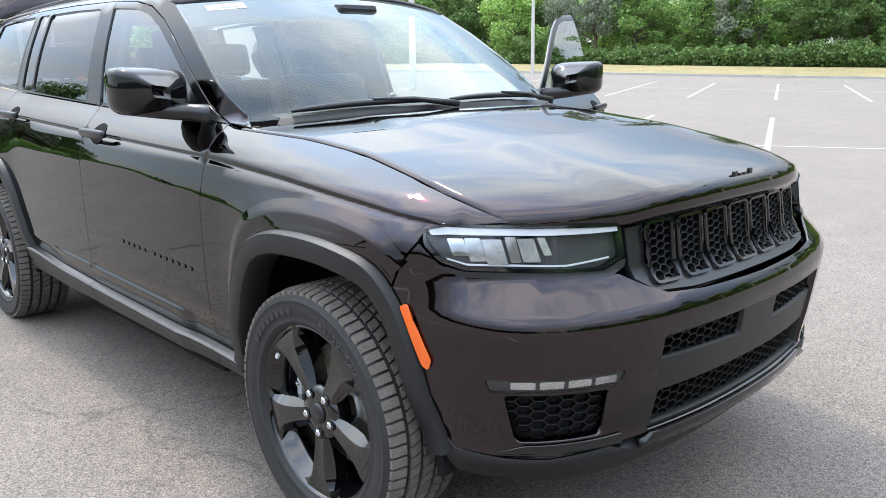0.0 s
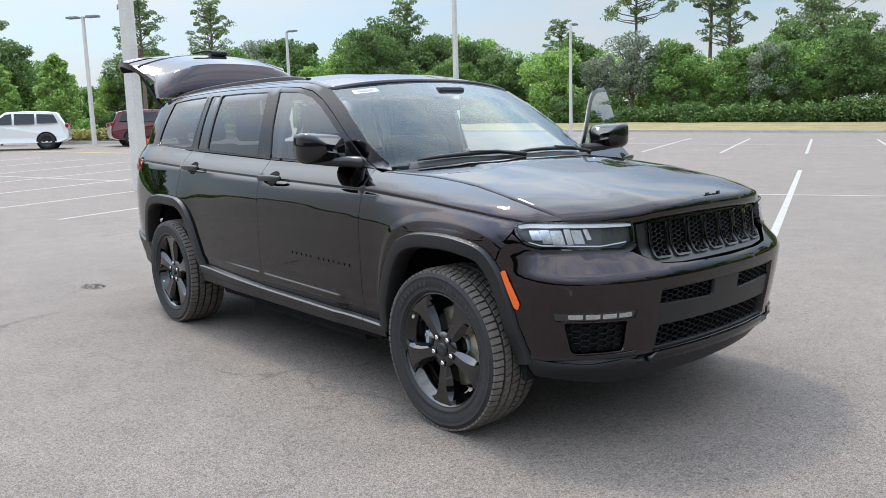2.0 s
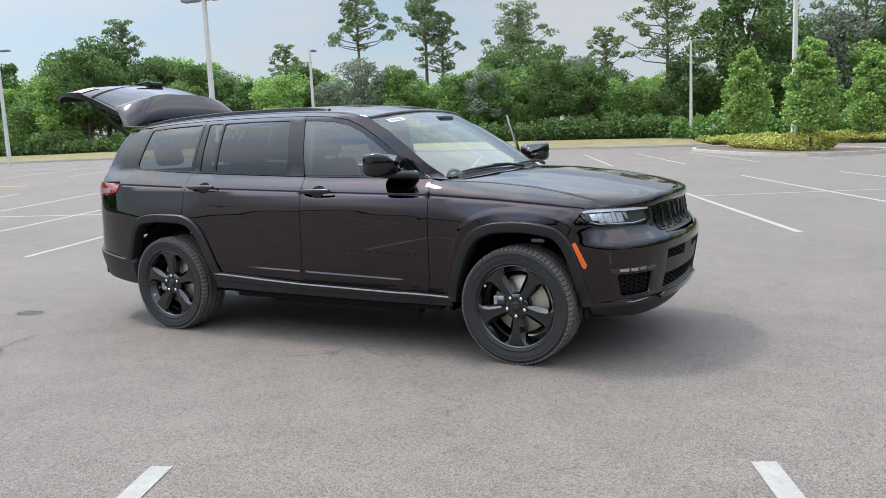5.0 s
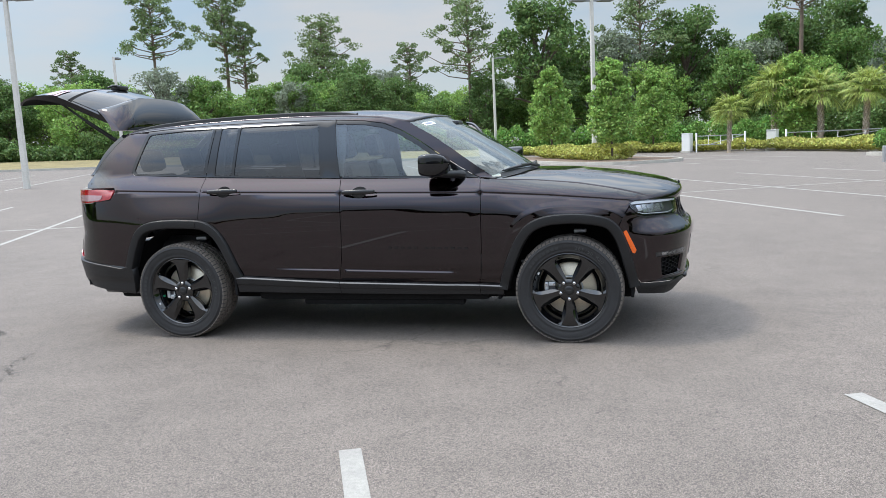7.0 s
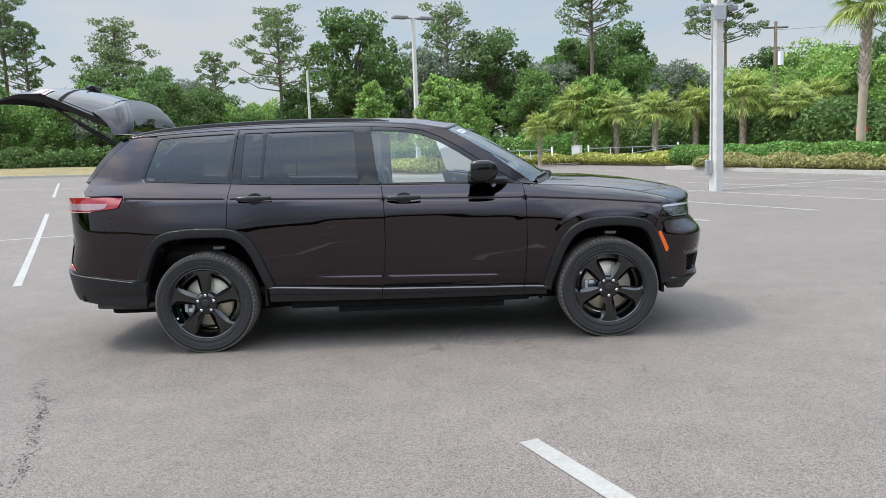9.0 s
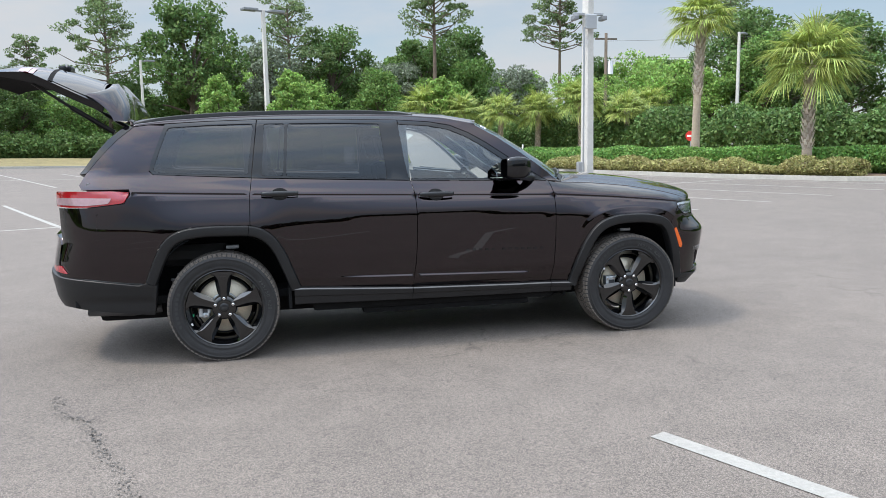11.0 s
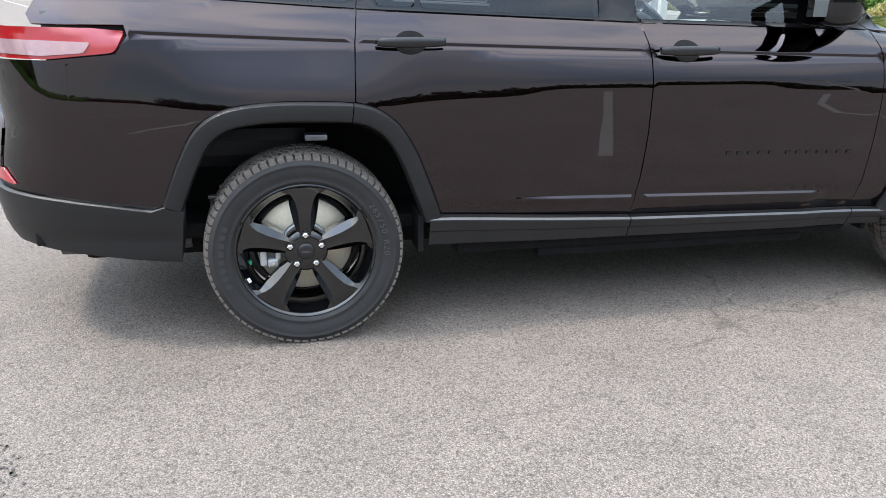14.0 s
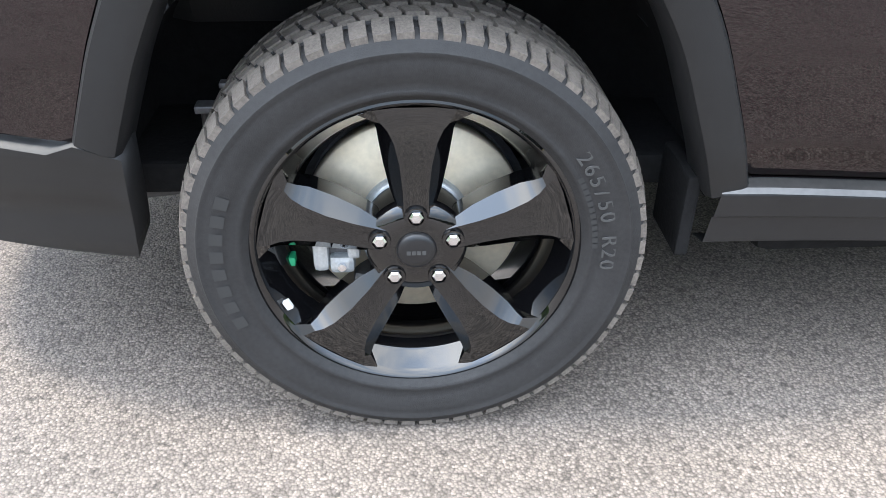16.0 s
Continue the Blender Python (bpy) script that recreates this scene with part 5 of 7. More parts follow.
def flank(side):
    tag = "right" if side < 0 else "left"
    m_front = DOOR_OPEN if side > 0 else None
    # fender
    fend = [(0.912, 1.196)] + [(x, hood_side(x)) for x in np.linspace(0.97, 2.17, 12)] + [(2.188, 1.006), (2.135, 1.003)]
    fend += [(2.03, 0.995), (1.985, 0.985), (1.970, 0.955), (1.93, 0.905), (1.895, 0.825)]
    fend += [p for p in FL_F if p[0] < 1.89 and p[1] > 0.425] + [(1.06, 0.418)] + FRONTSEAM[:]
    panel("fender", shape(fend), PAINT, SUV, side, rows=(crease,), grid=0.045)
    # doors
    fd = FRONTSEAM + belt_line(0.90, -0.172)[0:] + DOORSEAM[::-1]
    front_door = panel("front_door", shape(fd), PAINT, SUV, side, rows=(crease, LEDGE), m=m_front, label="" if side < 0 else "driver door standing open")
    rd = DOORSEAM + belt_line(-0.172, -1.318) + [(-1.335, 1.16), (-1.342, 0.955)] + [p for p in FL_R if p[0] > -1.338 and p[1] > 0.50][::-1] + [(-0.995, 0.489)]
    rear_door = panel("rear_door", shape(rd), PAINT, SUV, side, rows=(crease, LEDGE))
    # quarter panel with the pillar behind the rear glass
    qp = [(-1.342, 0.955), (-1.335, 1.16), (-1.318, belt(-1.318))] + belt_line(-1.33, -1.985, 6)
    qp += [(-2.012, 1.34), (-1.995, 1.40), (-1.93, 1.585), (-1.905, 1.655), (-2.02, 1.66), (-2.135, 1.648), (-2.25, 1.565), (-2.38, 1.44), (-2.475, 1.335), (-2.50, 1.255), (-2.47, 1.222), (-2.14, 1.222), (-2.13, 1.19), (-2.17, 1.128)]
    ub = ur_at_y(0.69)
    q2 = [S(*p) for p in qp] + [S(-2.40, 1.105), (ub, 1.10), (ub, 0.95), (ub, 0.80), (ub, 0.624), S(-2.42, 0.608), S(-2.25, 0.588)]
    q2 += [S(-2.06, 0.572)] + [S(*p) for p in FL_R[::-1] if p[1] > 0.60 and p[0] < -1.35]
    quarter = panel("quarter_panel", q2, PAINT, SUV, side, rows=(crease,))
    # cant rail and windscreen pillar
    top = [(1.03, 1.188), (0.995, 1.206), (0.86, 1.305), (0.70, 1.42), (0.53, 1.535), (0.36, 1.632)]
    top += [(x, roof_side(x)) for x in np.linspace(0.25, -2.14, 22)]
    low = [(-2.135, 1.650), (-2.02, 1.662), (-1.90, 1.668), (-1.6, 1.682), (-1.27, 1.690), (-0.8, 1.690), (-0.24, 1.676), (0.0, 1.660), (0.16, 1.632), (0.30, 1.575), (0.43, 1.500), (0.60, 1.385), (0.75, 1.288), (0.86, 1.222), (0.91, 1.199)]
    panel("cant_rail", shape(top + low), PAINT, SUV, side, grid=0.06, thick=0.02)
    # panes and their black frames
    panes = {
        "front_window": ([(-0.185, 1.243), (-0.215, 1.40), (-0.246, 1.645), (0.0, 1.630), (0.15, 1.600), (0.28, 1.545), (0.42, 1.462), (0.58, 1.352), (0.70, 1.268), (0.745, 1.222)], SIDEGLASS, m_front, front_door),
        "rear_window": ([(-0.345, 1.246), (-0.36, 1.45), (-0.378, 1.650), (-0.7, 1.660), (-1.045, 1.660), (-1.075, 1.282)], PRIVACY, None, rear_door),
        "rear_quarter_light": ([(-1.098, 1.284), (-1.068, 1.660), (-1.215, 1.660), (-1.245, 1.290)], PRIVACY, None, rear_door),
        "side_window": ([(-1.345, 1.300), (-1.290, 1.662), (-1.60, 1.655), (-1.885, 1.638), (-1.965, 1.41), (-1.985, 1.352), (-1.955, 1.328)], PRIVACY, None, quarter),
    }
    for nm, (pl, gm, mm, own) in panes.items():
        g = panel(nm, rounded(shape(pl), 0.025), gm, own, side, gap=0.0, out=-0.006, thick=0.0, grid=0.09, m=mm)
        g.visible_shadow = False
    frames = [
        ("window_frame", [(-0.165, 1.230), (-0.195, 1.40), (-0.235, 1.674), (0.0, 1.658), (0.16, 1.630), (0.30, 1.573), (0.43, 1.498), (0.60, 1.383), (0.75, 1.286), (0.86, 1.220), (0.905, 1.199)], panes["front_window"][0], m_front, front_door),
        ("window_frame", [(-0.182, 1.232), (-0.21, 1.40), (-0.240, 1.676), (-0.8, 1.688), (-1.262, 1.688), (-1.318, 1.279)], None, None, rear_door),
        ("window_frame", [(-1.322, 1.280), (-1.268, 1.688), (-1.6, 1.680), (-1.905, 1.664), (-1.998, 1.41), (-2.014, 1.348), (-1.985, 1.318)], panes["side_window"][0], None, quarter),
    ]
    for nm, o, hole, mm, own in frames:
        hl = [rounded(shape(hole), 0.025)] if hole else [rounded(shape(panes["rear_window"][0]), 0.02), rounded(shape(panes["rear_quarter_light"][0]), 0.015)]
        panel(nm, shape(o), GLOSS if mm is None else SATIN, own, side, gap=0.001, out=0.001, thick=0.016, grid=0.12, holes=hl, m=mm)
    # lower cladding, one piece under each door and one behind the front wheel
    def clad(x0, x1, own, mm=None):
        zt = lambda x: lerp_table(-x, [-1.075, -0.897, 0.192, 1.02], [0.417, 0.424, 0.450, 0.492])
        zb = lambda x: lerp_table(-x, [-1.075, 0.0, 1.05], [0.342, 0.352, 0.368])
        n = max(2, int(abs(x0 - x1) / 0.08))
        prof = [(0.004, -0.012), (0.003, 0.004), (-0.005, 0.024), (-0.015, 0.031), (-0.5, 0.020), (-0.52, 0.013), (-1.0, 0.000), (-1.1, -0.05)]
        vs, fs = [], []
        for i in range(n + 1):
            x = x0 + (x1 - x0) * i / n
            h = zt(x) - zb(x)
            for a, o in prof:
                z = zt(x) + (a if a > -0.1 else a * h)
                q = skin(u_at_x(x), zt(x), o)
                vs.append(Vector((q.x, q.y * side, z)))
        k = len(prof)
        for i in range(n):
            for j in range(k - 1):
                f = (i * k + j, (i + 1) * k + j, (i + 1) * k + j + 1, i * k + j + 1)
                fs.append(f if side < 0 else f[::-1])
        if mm is not None:
            vs = [mm @ v for v in vs]
        # added strip that gives the cladding's top edge its highlight
        strip_v, strip_f = [], []
        for i in range(n + 1):
            x = x0 + (x1 - x0) * i / n
            for a, o in ((0.0045, 0.006), (-0.0032, 0.0247), (-0.0115, 0.0318)):
                q = skin(u_at_x(x), zt(x), o)
                strip_v.append(Vector((q.x, q.y * side, zt(x) + a)))
        for i in range(n):
            for j in range(2):
                f = (i * 3 + j, (i + 1) * 3 + j, (i + 1) * 3 + j + 1, i * 3 + j + 1)
                strip_f.append(f if side < 0 else f[::-1])
        if mm is not None:
            strip_v = [mm @ v for v in strip_v]
        mesh_ob("sill_glint", strip_v, strip_f, SILLGLINT, own, label="thin added strip for the sky highlight on the sill's top edge")
        ob = mesh_ob("sill_cladding", vs, fs, SILL, own)
        bv = ob.modifiers.new("soft", "BEVEL")
        bv.width, bv.segments = 0.003, 2
        return ob
    clad(1.07, 0.899, SUV)
    clad(0.895, -0.190, front_door, m_front)
    clad(-0.194, -1.055, rear_door)
    # wheel-arch flares
    for line, cx in ((FL_F, 1.5455), (FL_R, -1.5455)):
        inn = flare_inner(line, cx)
        prof = [(0.0, -0.004), (0.04, 0.016), (0.12, 0.026), (0.70, 0.030), (0.90, 0.024), (1.0, 0.010), (1.0, -0.07)]
        groups = [(0, len(line) - 1)]
        if cx < 0:
            j = min(range(len(line)), key=lambda i: abs(line[i][0] + 1.342) + (line[i][1] < 0.8))
            groups = [(0, j), (j, len(line) - 1)]
        for a, b in groups:
            vs, fs = [], []
            for i in range(a, b + 1):
                for s, o in prof:
                    p = np.array(line[i]) + (np.array(inn[i]) - np.array(line[i])) * s
                    if cx < 0 and len(groups) > 1 and i == b and a == 0:
                        p = p + (0.0035, 0)
                    q = skin(u_at_x(float(np.clip(line[i][0], -2.3, 2.03))), max(line[i][1], 0.45), o)
                    vs.append((p[0], q.y * side, p[1]))
            k, n = len(prof), b - a
            for i in range(n):
                for j in range(k - 1):
                    f = (i * k + j, (i + 1) * k + j, (i + 1) * k + j + 1, i * k + j + 1)
                    fs.append(f if side > 0 else f[::-1])
            fo = mesh_ob("wheel_arch_flare", vs, fs, PLASTIC, SUV, smooth=True)
            fo.data.set_sharp_from_angle(angle=radians(38))
        # pressed lip of the painted skin above the front flare, leaning in towards it
        if cx > 0:
            idx = [i for i in range(len(line)) if line[i][1] > 0.47 and line[i][0] < 1.895]
            vs, fs = [], []
            for i in idx:
                x_, z_ = line[i]
                a_ = np.array(line[min(i + 1, len(line) - 1)]) - np.array(line[max(i - 1, 0)])
                nrm = np.array((a_[1], -a_[0])) / np.hypot(*a_)
                if nrm.dot(np.array((x_ - cx, z_ - 0.40))) < 0:
                    nrm = -nrm
                w_ = 0.020 + 0.030 * sm((z_ - 0.50) / 0.40)
                for d_, o_ in ((1.75, 0.0004), (1.30, 0.0030), (1.02, 0.0048), (0.90, 0.0042), (-0.06, -0.0020)):
                    px, pz = x_ + nrm[0] * w_ * d_, z_ + nrm[1] * w_ * d_
                    q = skin(u_at_x(px), pz, o_ * sm((z_ - 0.47) / 0.16))
                    vs.append((q.x, q.y * side, q.z))
            for i in range(len(idx) - 1):
                for j in range(4):
                    f = (i * 5 + j, (i + 1) * 5 + j, (i + 1) * 5 + j + 1, i * 5 + j + 1)
                    fs.append(f if side > 0 else f[::-1])
            lo = mesh_ob("arch_lip", vs, fs, PAINT, SUV, smooth=True)
            lo.data.set_sharp_from_angle(angle=radians(40))
        # dark liner behind the wheel
        vs, fs = [], []
        R = 0.50
        for i in range(25):
            a = math.pi * (0.01 + 0.98 * i / 24)
            for yy in (0.86, 0.52, 0.50):
                r = R if yy > 0.51 else 0.15
                vs.append((cx + r * 1.02 * math.cos(a), yy * side, 0.40 + r * math.sin(a)))
        for i in range(24):
            for j in range(2):
                f = (i * 3 + j, (i + 1) * 3 + j, (i + 1) * 3 + j + 1, i * 3 + j + 1)
                fs.append(f)
        mesh_ob("wheel_well", vs, fs, LINER, SUV, smooth=True)
    # handles: a flat dark patch for the scooped cup's shade, a bar and its rear cap
    for x, own, mm in ((0.0, front_door, m_front), (-1.128, rear_door, None)):
        zc = crease(x) + 0.004
        q = skin(u_at_x(x), zc - 0.02)
        vs, fs = [], []
        n = 22
        for i in range(n + 1):
            t = i / n
            xx = x - 0.128 + 0.256 * t
            bow = math.sin(math.pi * min(max(t, 0.02), 0.98)) ** 0.35
            for a in range(10):
                w = 2 * math.pi * a / 10
                vs.append(Vector((xx, (q.y + 0.012 + 0.020 * bow + 0.010 * math.cos(w)) * side, zc + 0.0200 * math.sin(w) * (0.55 + 0.45 * bow))))
        for i in range(n):
            for a in range(10):
                fs.append((i * 10 + a, i * 10 + (a + 1) % 10, (i + 1) * 10 + (a + 1) % 10, (i + 1) * 10 + a))
        fs += [tuple(range(10)), tuple(range(n * 10, n * 10 + 10))]
        if mm is not None:
            vs = [mm @ v for v in vs]
        mesh_ob("door_handle", vs, fs, SATIN, own, smooth=True, label="gloss black pull handle")
        cup = [S(x + 0.062 * math.cos(w), zc - 0.004 + 0.042 * math.sin(w)) for w in np.linspace(0, 2 * math.pi, 20, endpoint=False)]
        panel("cup_shade", cup, LINER, own, side, gap=0.0, out=0.0025, thick=0.003, grid=0.03, m=mm)
    # rear lower corner: textured bumper end with its bright top edge and red reflector
    rb = [S(-1.985, 0.556), S(-2.055, 0.578), S(-2.10, 0.562), S(-2.25, 0.582), S(-2.42, 0.600), (ur_at_y(0.74), 0.618), (ur_at_y(0.58), 0.65), (UEND, 0.65), (UEND, 0.39), (ur_at_y(0.5), 0.39), (ur_at_y(0.74), 0.402), S(-2.40, 0.382), S(-2.07, 0.350), S(-2.015, 0.348)]
    panel("rear_bumper", rb, PLASTIC, SUV, side, gap=0.001, out=0.020, thick=0.07)
    up = [(ub + 0.004, 0.645), (ub + 0.004, 0.84), (ub + 0.03, 0.885), (ur_at_y(0.5), 0.90), (UEND, 0.90), (UEND, 0.665), (ur_at_y(0.58), 0.665)]
    panel("rear_bumper_skin", up, PAINT, SUV, side, gap=0.001, out=0.006, thick=0.03)
    panel("rear_reflector", rounded([(ur_at_y(0.77), 0.645), (ur_at_y(0.72), 0.70), (ur_at_y(0.60), 0.69), (ur_at_y(0.60), 0.665)], 0.01), RED, SUV, side, gap=0, out=0.012, thick=0.01)
    tl = [S(-2.134, 1.204), S(-2.172, 1.132), S(-2.42, 1.105), (ur_at_y(0.79), 1.105), (ur_at_y(0.66), 1.11), (ur_at_y(0.66), 1.213), (ur_at_y(0.79), 1.214), S(-2.42, 1.214), S(-2.25, 1.213)]
    lamp = panel("tail_lamp", rounded(tl, 0.02), RED, SUV, side, gap=0.0, out=0.006, thick=0.02, label="red tail lamp with a pale middle")
    mid = [S(-2.25, 1.166), S(-2.275, 1.130), S(-2.42, 1.118), (ur_at_y(0.68), 1.122), (ur_at_y(0.68), 1.170), S(-2.42, 1.170)]
    panel("lens", rounded(mid, 0.012), REDCLEAR, lamp, side, gap=0.0, out=0.0095, thick=0.004)
    # rear glass-side spoiler fin
    fin = [(-2.137, 1.648), (-2.252, 1.563), (-2.382, 1.437), (-2.478, 1.332), (-2.53, 1.330), (-2.46, 1.43), (-2.33, 1.565), (-2.20, 1.660)]
    panel("pillar_trim", shape(fin), GLOSS, SUV, side, gap=0.0015, out=0.0, thick=0.05, grid=0.06)
    return front_door, rear_door


RIGHT_FRONT_DOOR, RIGHT_REAR_DOOR = flank(-1)
LEFT_FRONT_DOOR, LEFT_REAR_DOOR = flank(1)


# ---- bonnet, roof, windscreen ----
def hood_point(s, t):
    """s: -1 right to 1 left; t: 0 at the windscreen to 1 at the lip, past 1 down the lip."""
    b = min(t, 1.0)
    xs = 0.975 + (2.150 - 0.975) * b
    seam = skin(u_at_x(xs), hood_side(xs))
    a = abs(s)
    xc = 1.20 + (2.362 - 1.20) * b
    shape_x = 1 - a ** 3.2
    x = seam.x + (xc - seam.x) * shape_x - 0.004
    zc = lerp_table(b, [0, 0.3, 0.6, 0.85, 1.0], [1.228, 1.212, 1.170, 1.112, 1.062])
    z = seam.z + (zc - seam.z) * (1 - a ** 2.2)
    y = (seam.y - 0.003) * a
    ridge = sm((0.66 - a) / 0.16) * (0.55 + 0.45 * b) * 0.009 * sm((b + 0.1) / 0.3)
    z += ridge
    roll = max(0.0, (b - 0.90) / 0.10)
    z -= 0.012 * roll ** 2 * (1 - 0.3 * a)
    if t > 1.0:
        k = (t - 1.0) / 0.06
        x += 0.010 * math.sin(math.pi * 0.5 * k) - 0.010 * k * k
        z -= 0.062 * k
    return Vector((x, y * (1 if s >= 0 else -1), z))


def bonnet():
    nu, nv = 60, 48
    ts = [i / nv * 1.06 for i in range(nv + 1)]
    vs = [hood_point(-1 + 2 * i / nu, t) for i in range(nu + 1) for t in ts]
    fs = []
    for i in range(nu):
        for j in range(nv):
            a = i * (nv + 1) + j
            fs.append((a, a + nv + 1, a + nv + 2, a + 1)[::-1])
    ob = mesh_ob("bonnet", vs, fs, PAINT, SUV, smooth=True)
    sol = ob.modifiers.new("thick", "SOLIDIFY")
    sol.thickness, sol.offset = 0.012, -1
    return ob


BONNET = bonnet()


def pillar_edge(t):
    """The windscreen's side edge, 0 at the cowl to 1 at the roof."""
    x = lerp_table(t, [0, 0.18, 0.42, 0.70, 1.0], [0.985, 0.86, 0.70, 0.53, 0.355])
    z = lerp_table(t, [0, 0.18, 0.42, 0.70, 1.0], [1.203, 1.302, 1.417, 1.532, 1.628])
    q = skin(u_at_x(x), z)
    return Vector((x, q.y - 0.004, z))


def screen_point(s, t):
    e = pillar_edge(t)
    a = 2 * s - 1
    bow = 1 - abs(a) ** 2.3
    return Vector((e.x + bow * (0.225 - 0.115 * t), e.y * a, e.z + bow * (0.030 + 0.018 * t)))


SCREEN = grid_ob("windscreen", screen_point, 40, 24, WINDSCREEN, SUV, "tinted laminated windscreen", flip=True)
SCREEN.visible_shadow = False


def roof_point(s, t):
    a = 2 * s - 1
    xe = 0.352 + (-2.16 - 0.352) * t
    e = skin(u_at_x(xe), roof_side(xe))
    bow = 1 - abs(a) ** 2.6
    x = e.x + bow * 0.110 * (1 - t) ** 2.5 - bow * 0.05 * t ** 4
    return Vector((x, e.y * a, e.z + 0.004 + bow * 0.052))


grid_ob("roof", roof_point, 36, 60, PAINT, SUV, thick=0.03, flip=True)
bm = bmesh.new()
bm_box(bm, -2.05, 0.15, -0.60, 0.60, 1.665, 1.675, 0.004)
part("headliner", bm, HEADLINER, SUV)

for side in (-1, 1):
    xs = np.linspace(-0.10, -2.10, 26)
    vs, fs = [], []
    for i, x in enumerate(xs):
        e = skin(u_at_x(x), roof_side(x))
        t = i / 25
        lift = 0.020 * min(1, (min(t, 1 - t) / 0.16)) ** 0.6
        yb = (e.y - 0.075)
        zb = e.z + 0.004 + 0.052 * (1 - (yb / e.y) ** 2.6)
        for dy, dz in ((-0.018, -0.015), (-0.012, lift), (0.012, lift), (0.019, -0.015)):
            vs.append((x, (yb + dy) * side, zb + dz + (0.0 if dz < 0 else 0.004)))
    for i in range(25):
        for j in range(4):
            f = (i * 4 + j, i * 4 + (j + 1) % 4, (i + 1) * 4 + (j + 1) % 4, (i + 1) * 4 + j)
            fs.append(f)
    fs += [(0, 1, 2, 3), (100, 101, 102, 103)]
    ob = mesh_ob("roof_rail", vs, fs, PLASTIC, SUV)
    bv = ob.modifiers.new("soft", "BEVEL")
    bv.width, bv.segments, bv.limit_method = 0.006, 2, "NONE"

# cowl and wipers
vs, fs = [], []
n = 30
for i in range(n + 1):
    s = -0.90 + 1.80 * i / n
    a, b = hood_point(s, 0.0), screen_point((s + 1) / 2, 0.03)
    vs += [a + Vector((0.02, 0, -0.035)), b + Vector((0.03, 0, -0.012)), b + Vector((-0.02, 0, 0.0))]
for i in range(n):
    for j in range(2):
        fs.append((3 * i + j, 3 * i + j + 1, 3 * i + j + 4, 3 * i + j + 3))
mesh_ob("cowl", vs, fs, PLASTIC, SUV, smooth=True)
for y0, y1 in ((-0.70, -0.12), (-0.06, 0.60)):
    w = []
    for k in range(9):
        t = k / 8
        y = y0 + (y1 - y0) * t
        p = screen_point(0.5 + y / 1.64, 0.018 + 0.012 * math.sin(math.pi * min(1, t * 1.1)) ** 0.8)
        w.append(p + Vector((0.012, 0, 0.014)))
    a = tube(w, [0.006, 0.010, 0.011, 0.012, 0.012, 0.012, 0.010, 0.008, 0.005], 6)
    b = tube([w[4] + Vector((0.004, 0, 0.010)), w[6] + Vector((0.012, 0.02, 0.006)), w[8] + Vector((0.04, 0.06, -0.015))], [0.007, 0.010, 0.014], 6)
    mesh_ob("wiper", *join([a, b]), SATIN, SUV, smooth=True)
# price label inside the glass
lab = [screen_point(a, b) + Vector((0.0015, 0, 0.0015)) for a, b in ((0.065, 0.93), (0.165, 0.93), (0.165, 0.865), (0.065, 0.865))]
mesh_ob("window_label", lab, [(0, 1, 2, 3)], PAPER, SUV, label="white paper label on the windscreen")
lb = [screen_point(a, b) + Vector((0.003, 0, 0.003)) for a, b in ((0.08, 0.918), (0.150, 0.918), (0.150, 0.882), (0.08, 0.882))]
mesh_ob("print", lb, [(0, 1, 2, 3)], INK, SUV)


# ---- nose ----
def nose(name, pts, material, parent, out=0.0, thick=0.02, gap=0.0, both=True, r=0.0, holes=(), grid=0.045, label=""):
    """A panel on the nose from (half width, z) points; both: mirrored to either side."""
    o = [F(*p) if p[0] < 0.9 else p for p in pts]
    if r:
        o = rounded(o, r)
    obs = []
    for sd in ((-1, 1) if both else (-1,)):
        obs.append(panel(name, o, material, parent, sd, gap=gap, out=out, thick=thick, holes=holes, grid=grid, label=label))
    return obs


def full(pts):
    """A mirrored outline across the middle: points given for the positive half, from top to bottom."""
    right = [(u_at_y(y), z) for y, z in pts]
    return right + [(-u, z) for u, z in right[::-1]]


def full_panel(name, pts, material, out=0.0, thick=0.02, gap=0.0, holes=(), grid=0.045, r=0.0, label="", parent=None):
    o = full(pts)
    if r:
        o = rounded(o, r)
    return panel(name, o, material, parent or SUV, -1, gap=gap, out=out, thick=thick, holes=holes, grid=grid, label=label)


def us(x):
    return u_at_x(x)


sl = [rounded([F(0.46, 0.70), F(0.475, 0.64), F(0.10, 0.628), F(0.10, 0.705)], 0.012)]
sl += [[(-u, z) for u, z in sl[0]][::-1]]
fogh = rounded([F(0.615, 0.592), F(0.62, 0.458), F(0.815, 0.455), F(0.835, 0.592)], 0.02)
foghm = [(-u, z) for u, z in fogh][::-1]
fogl = rounded([F(0.575, 0.637), F(0.585, 0.600), F(0.855, 0.597), F(0.86, 0.632)], 0.008)
foglm = [(-u, z) for u, z in fogl][::-1]
# painted bumper skin, from flare to flare
bump_r = [(0.0, 0.798), (u_at_y(0.30), 0.803), (u_at_y(0.43), 0.812), (u_at_y(0.50), 0.838), (u_at_y(0.56), 0.868), (u_at_y(0.70), 0.872), (us(2.10), 0.880), (us(2.03), 0.908), (us(1.995), 0.940), (us(1.974), 0.956), (us(1.932), 0.902), (us(1.90), 0.828), (us(1.965), 0.665), (us(2.003), 0.53), (us(2.02), 0.46), (us(2.06), 0.418), (u_at_y(0.75), 0.412), (u_at_y(0.60), 0.425), (u_at_y(0.48), 0.428), (0.0, 0.428)]
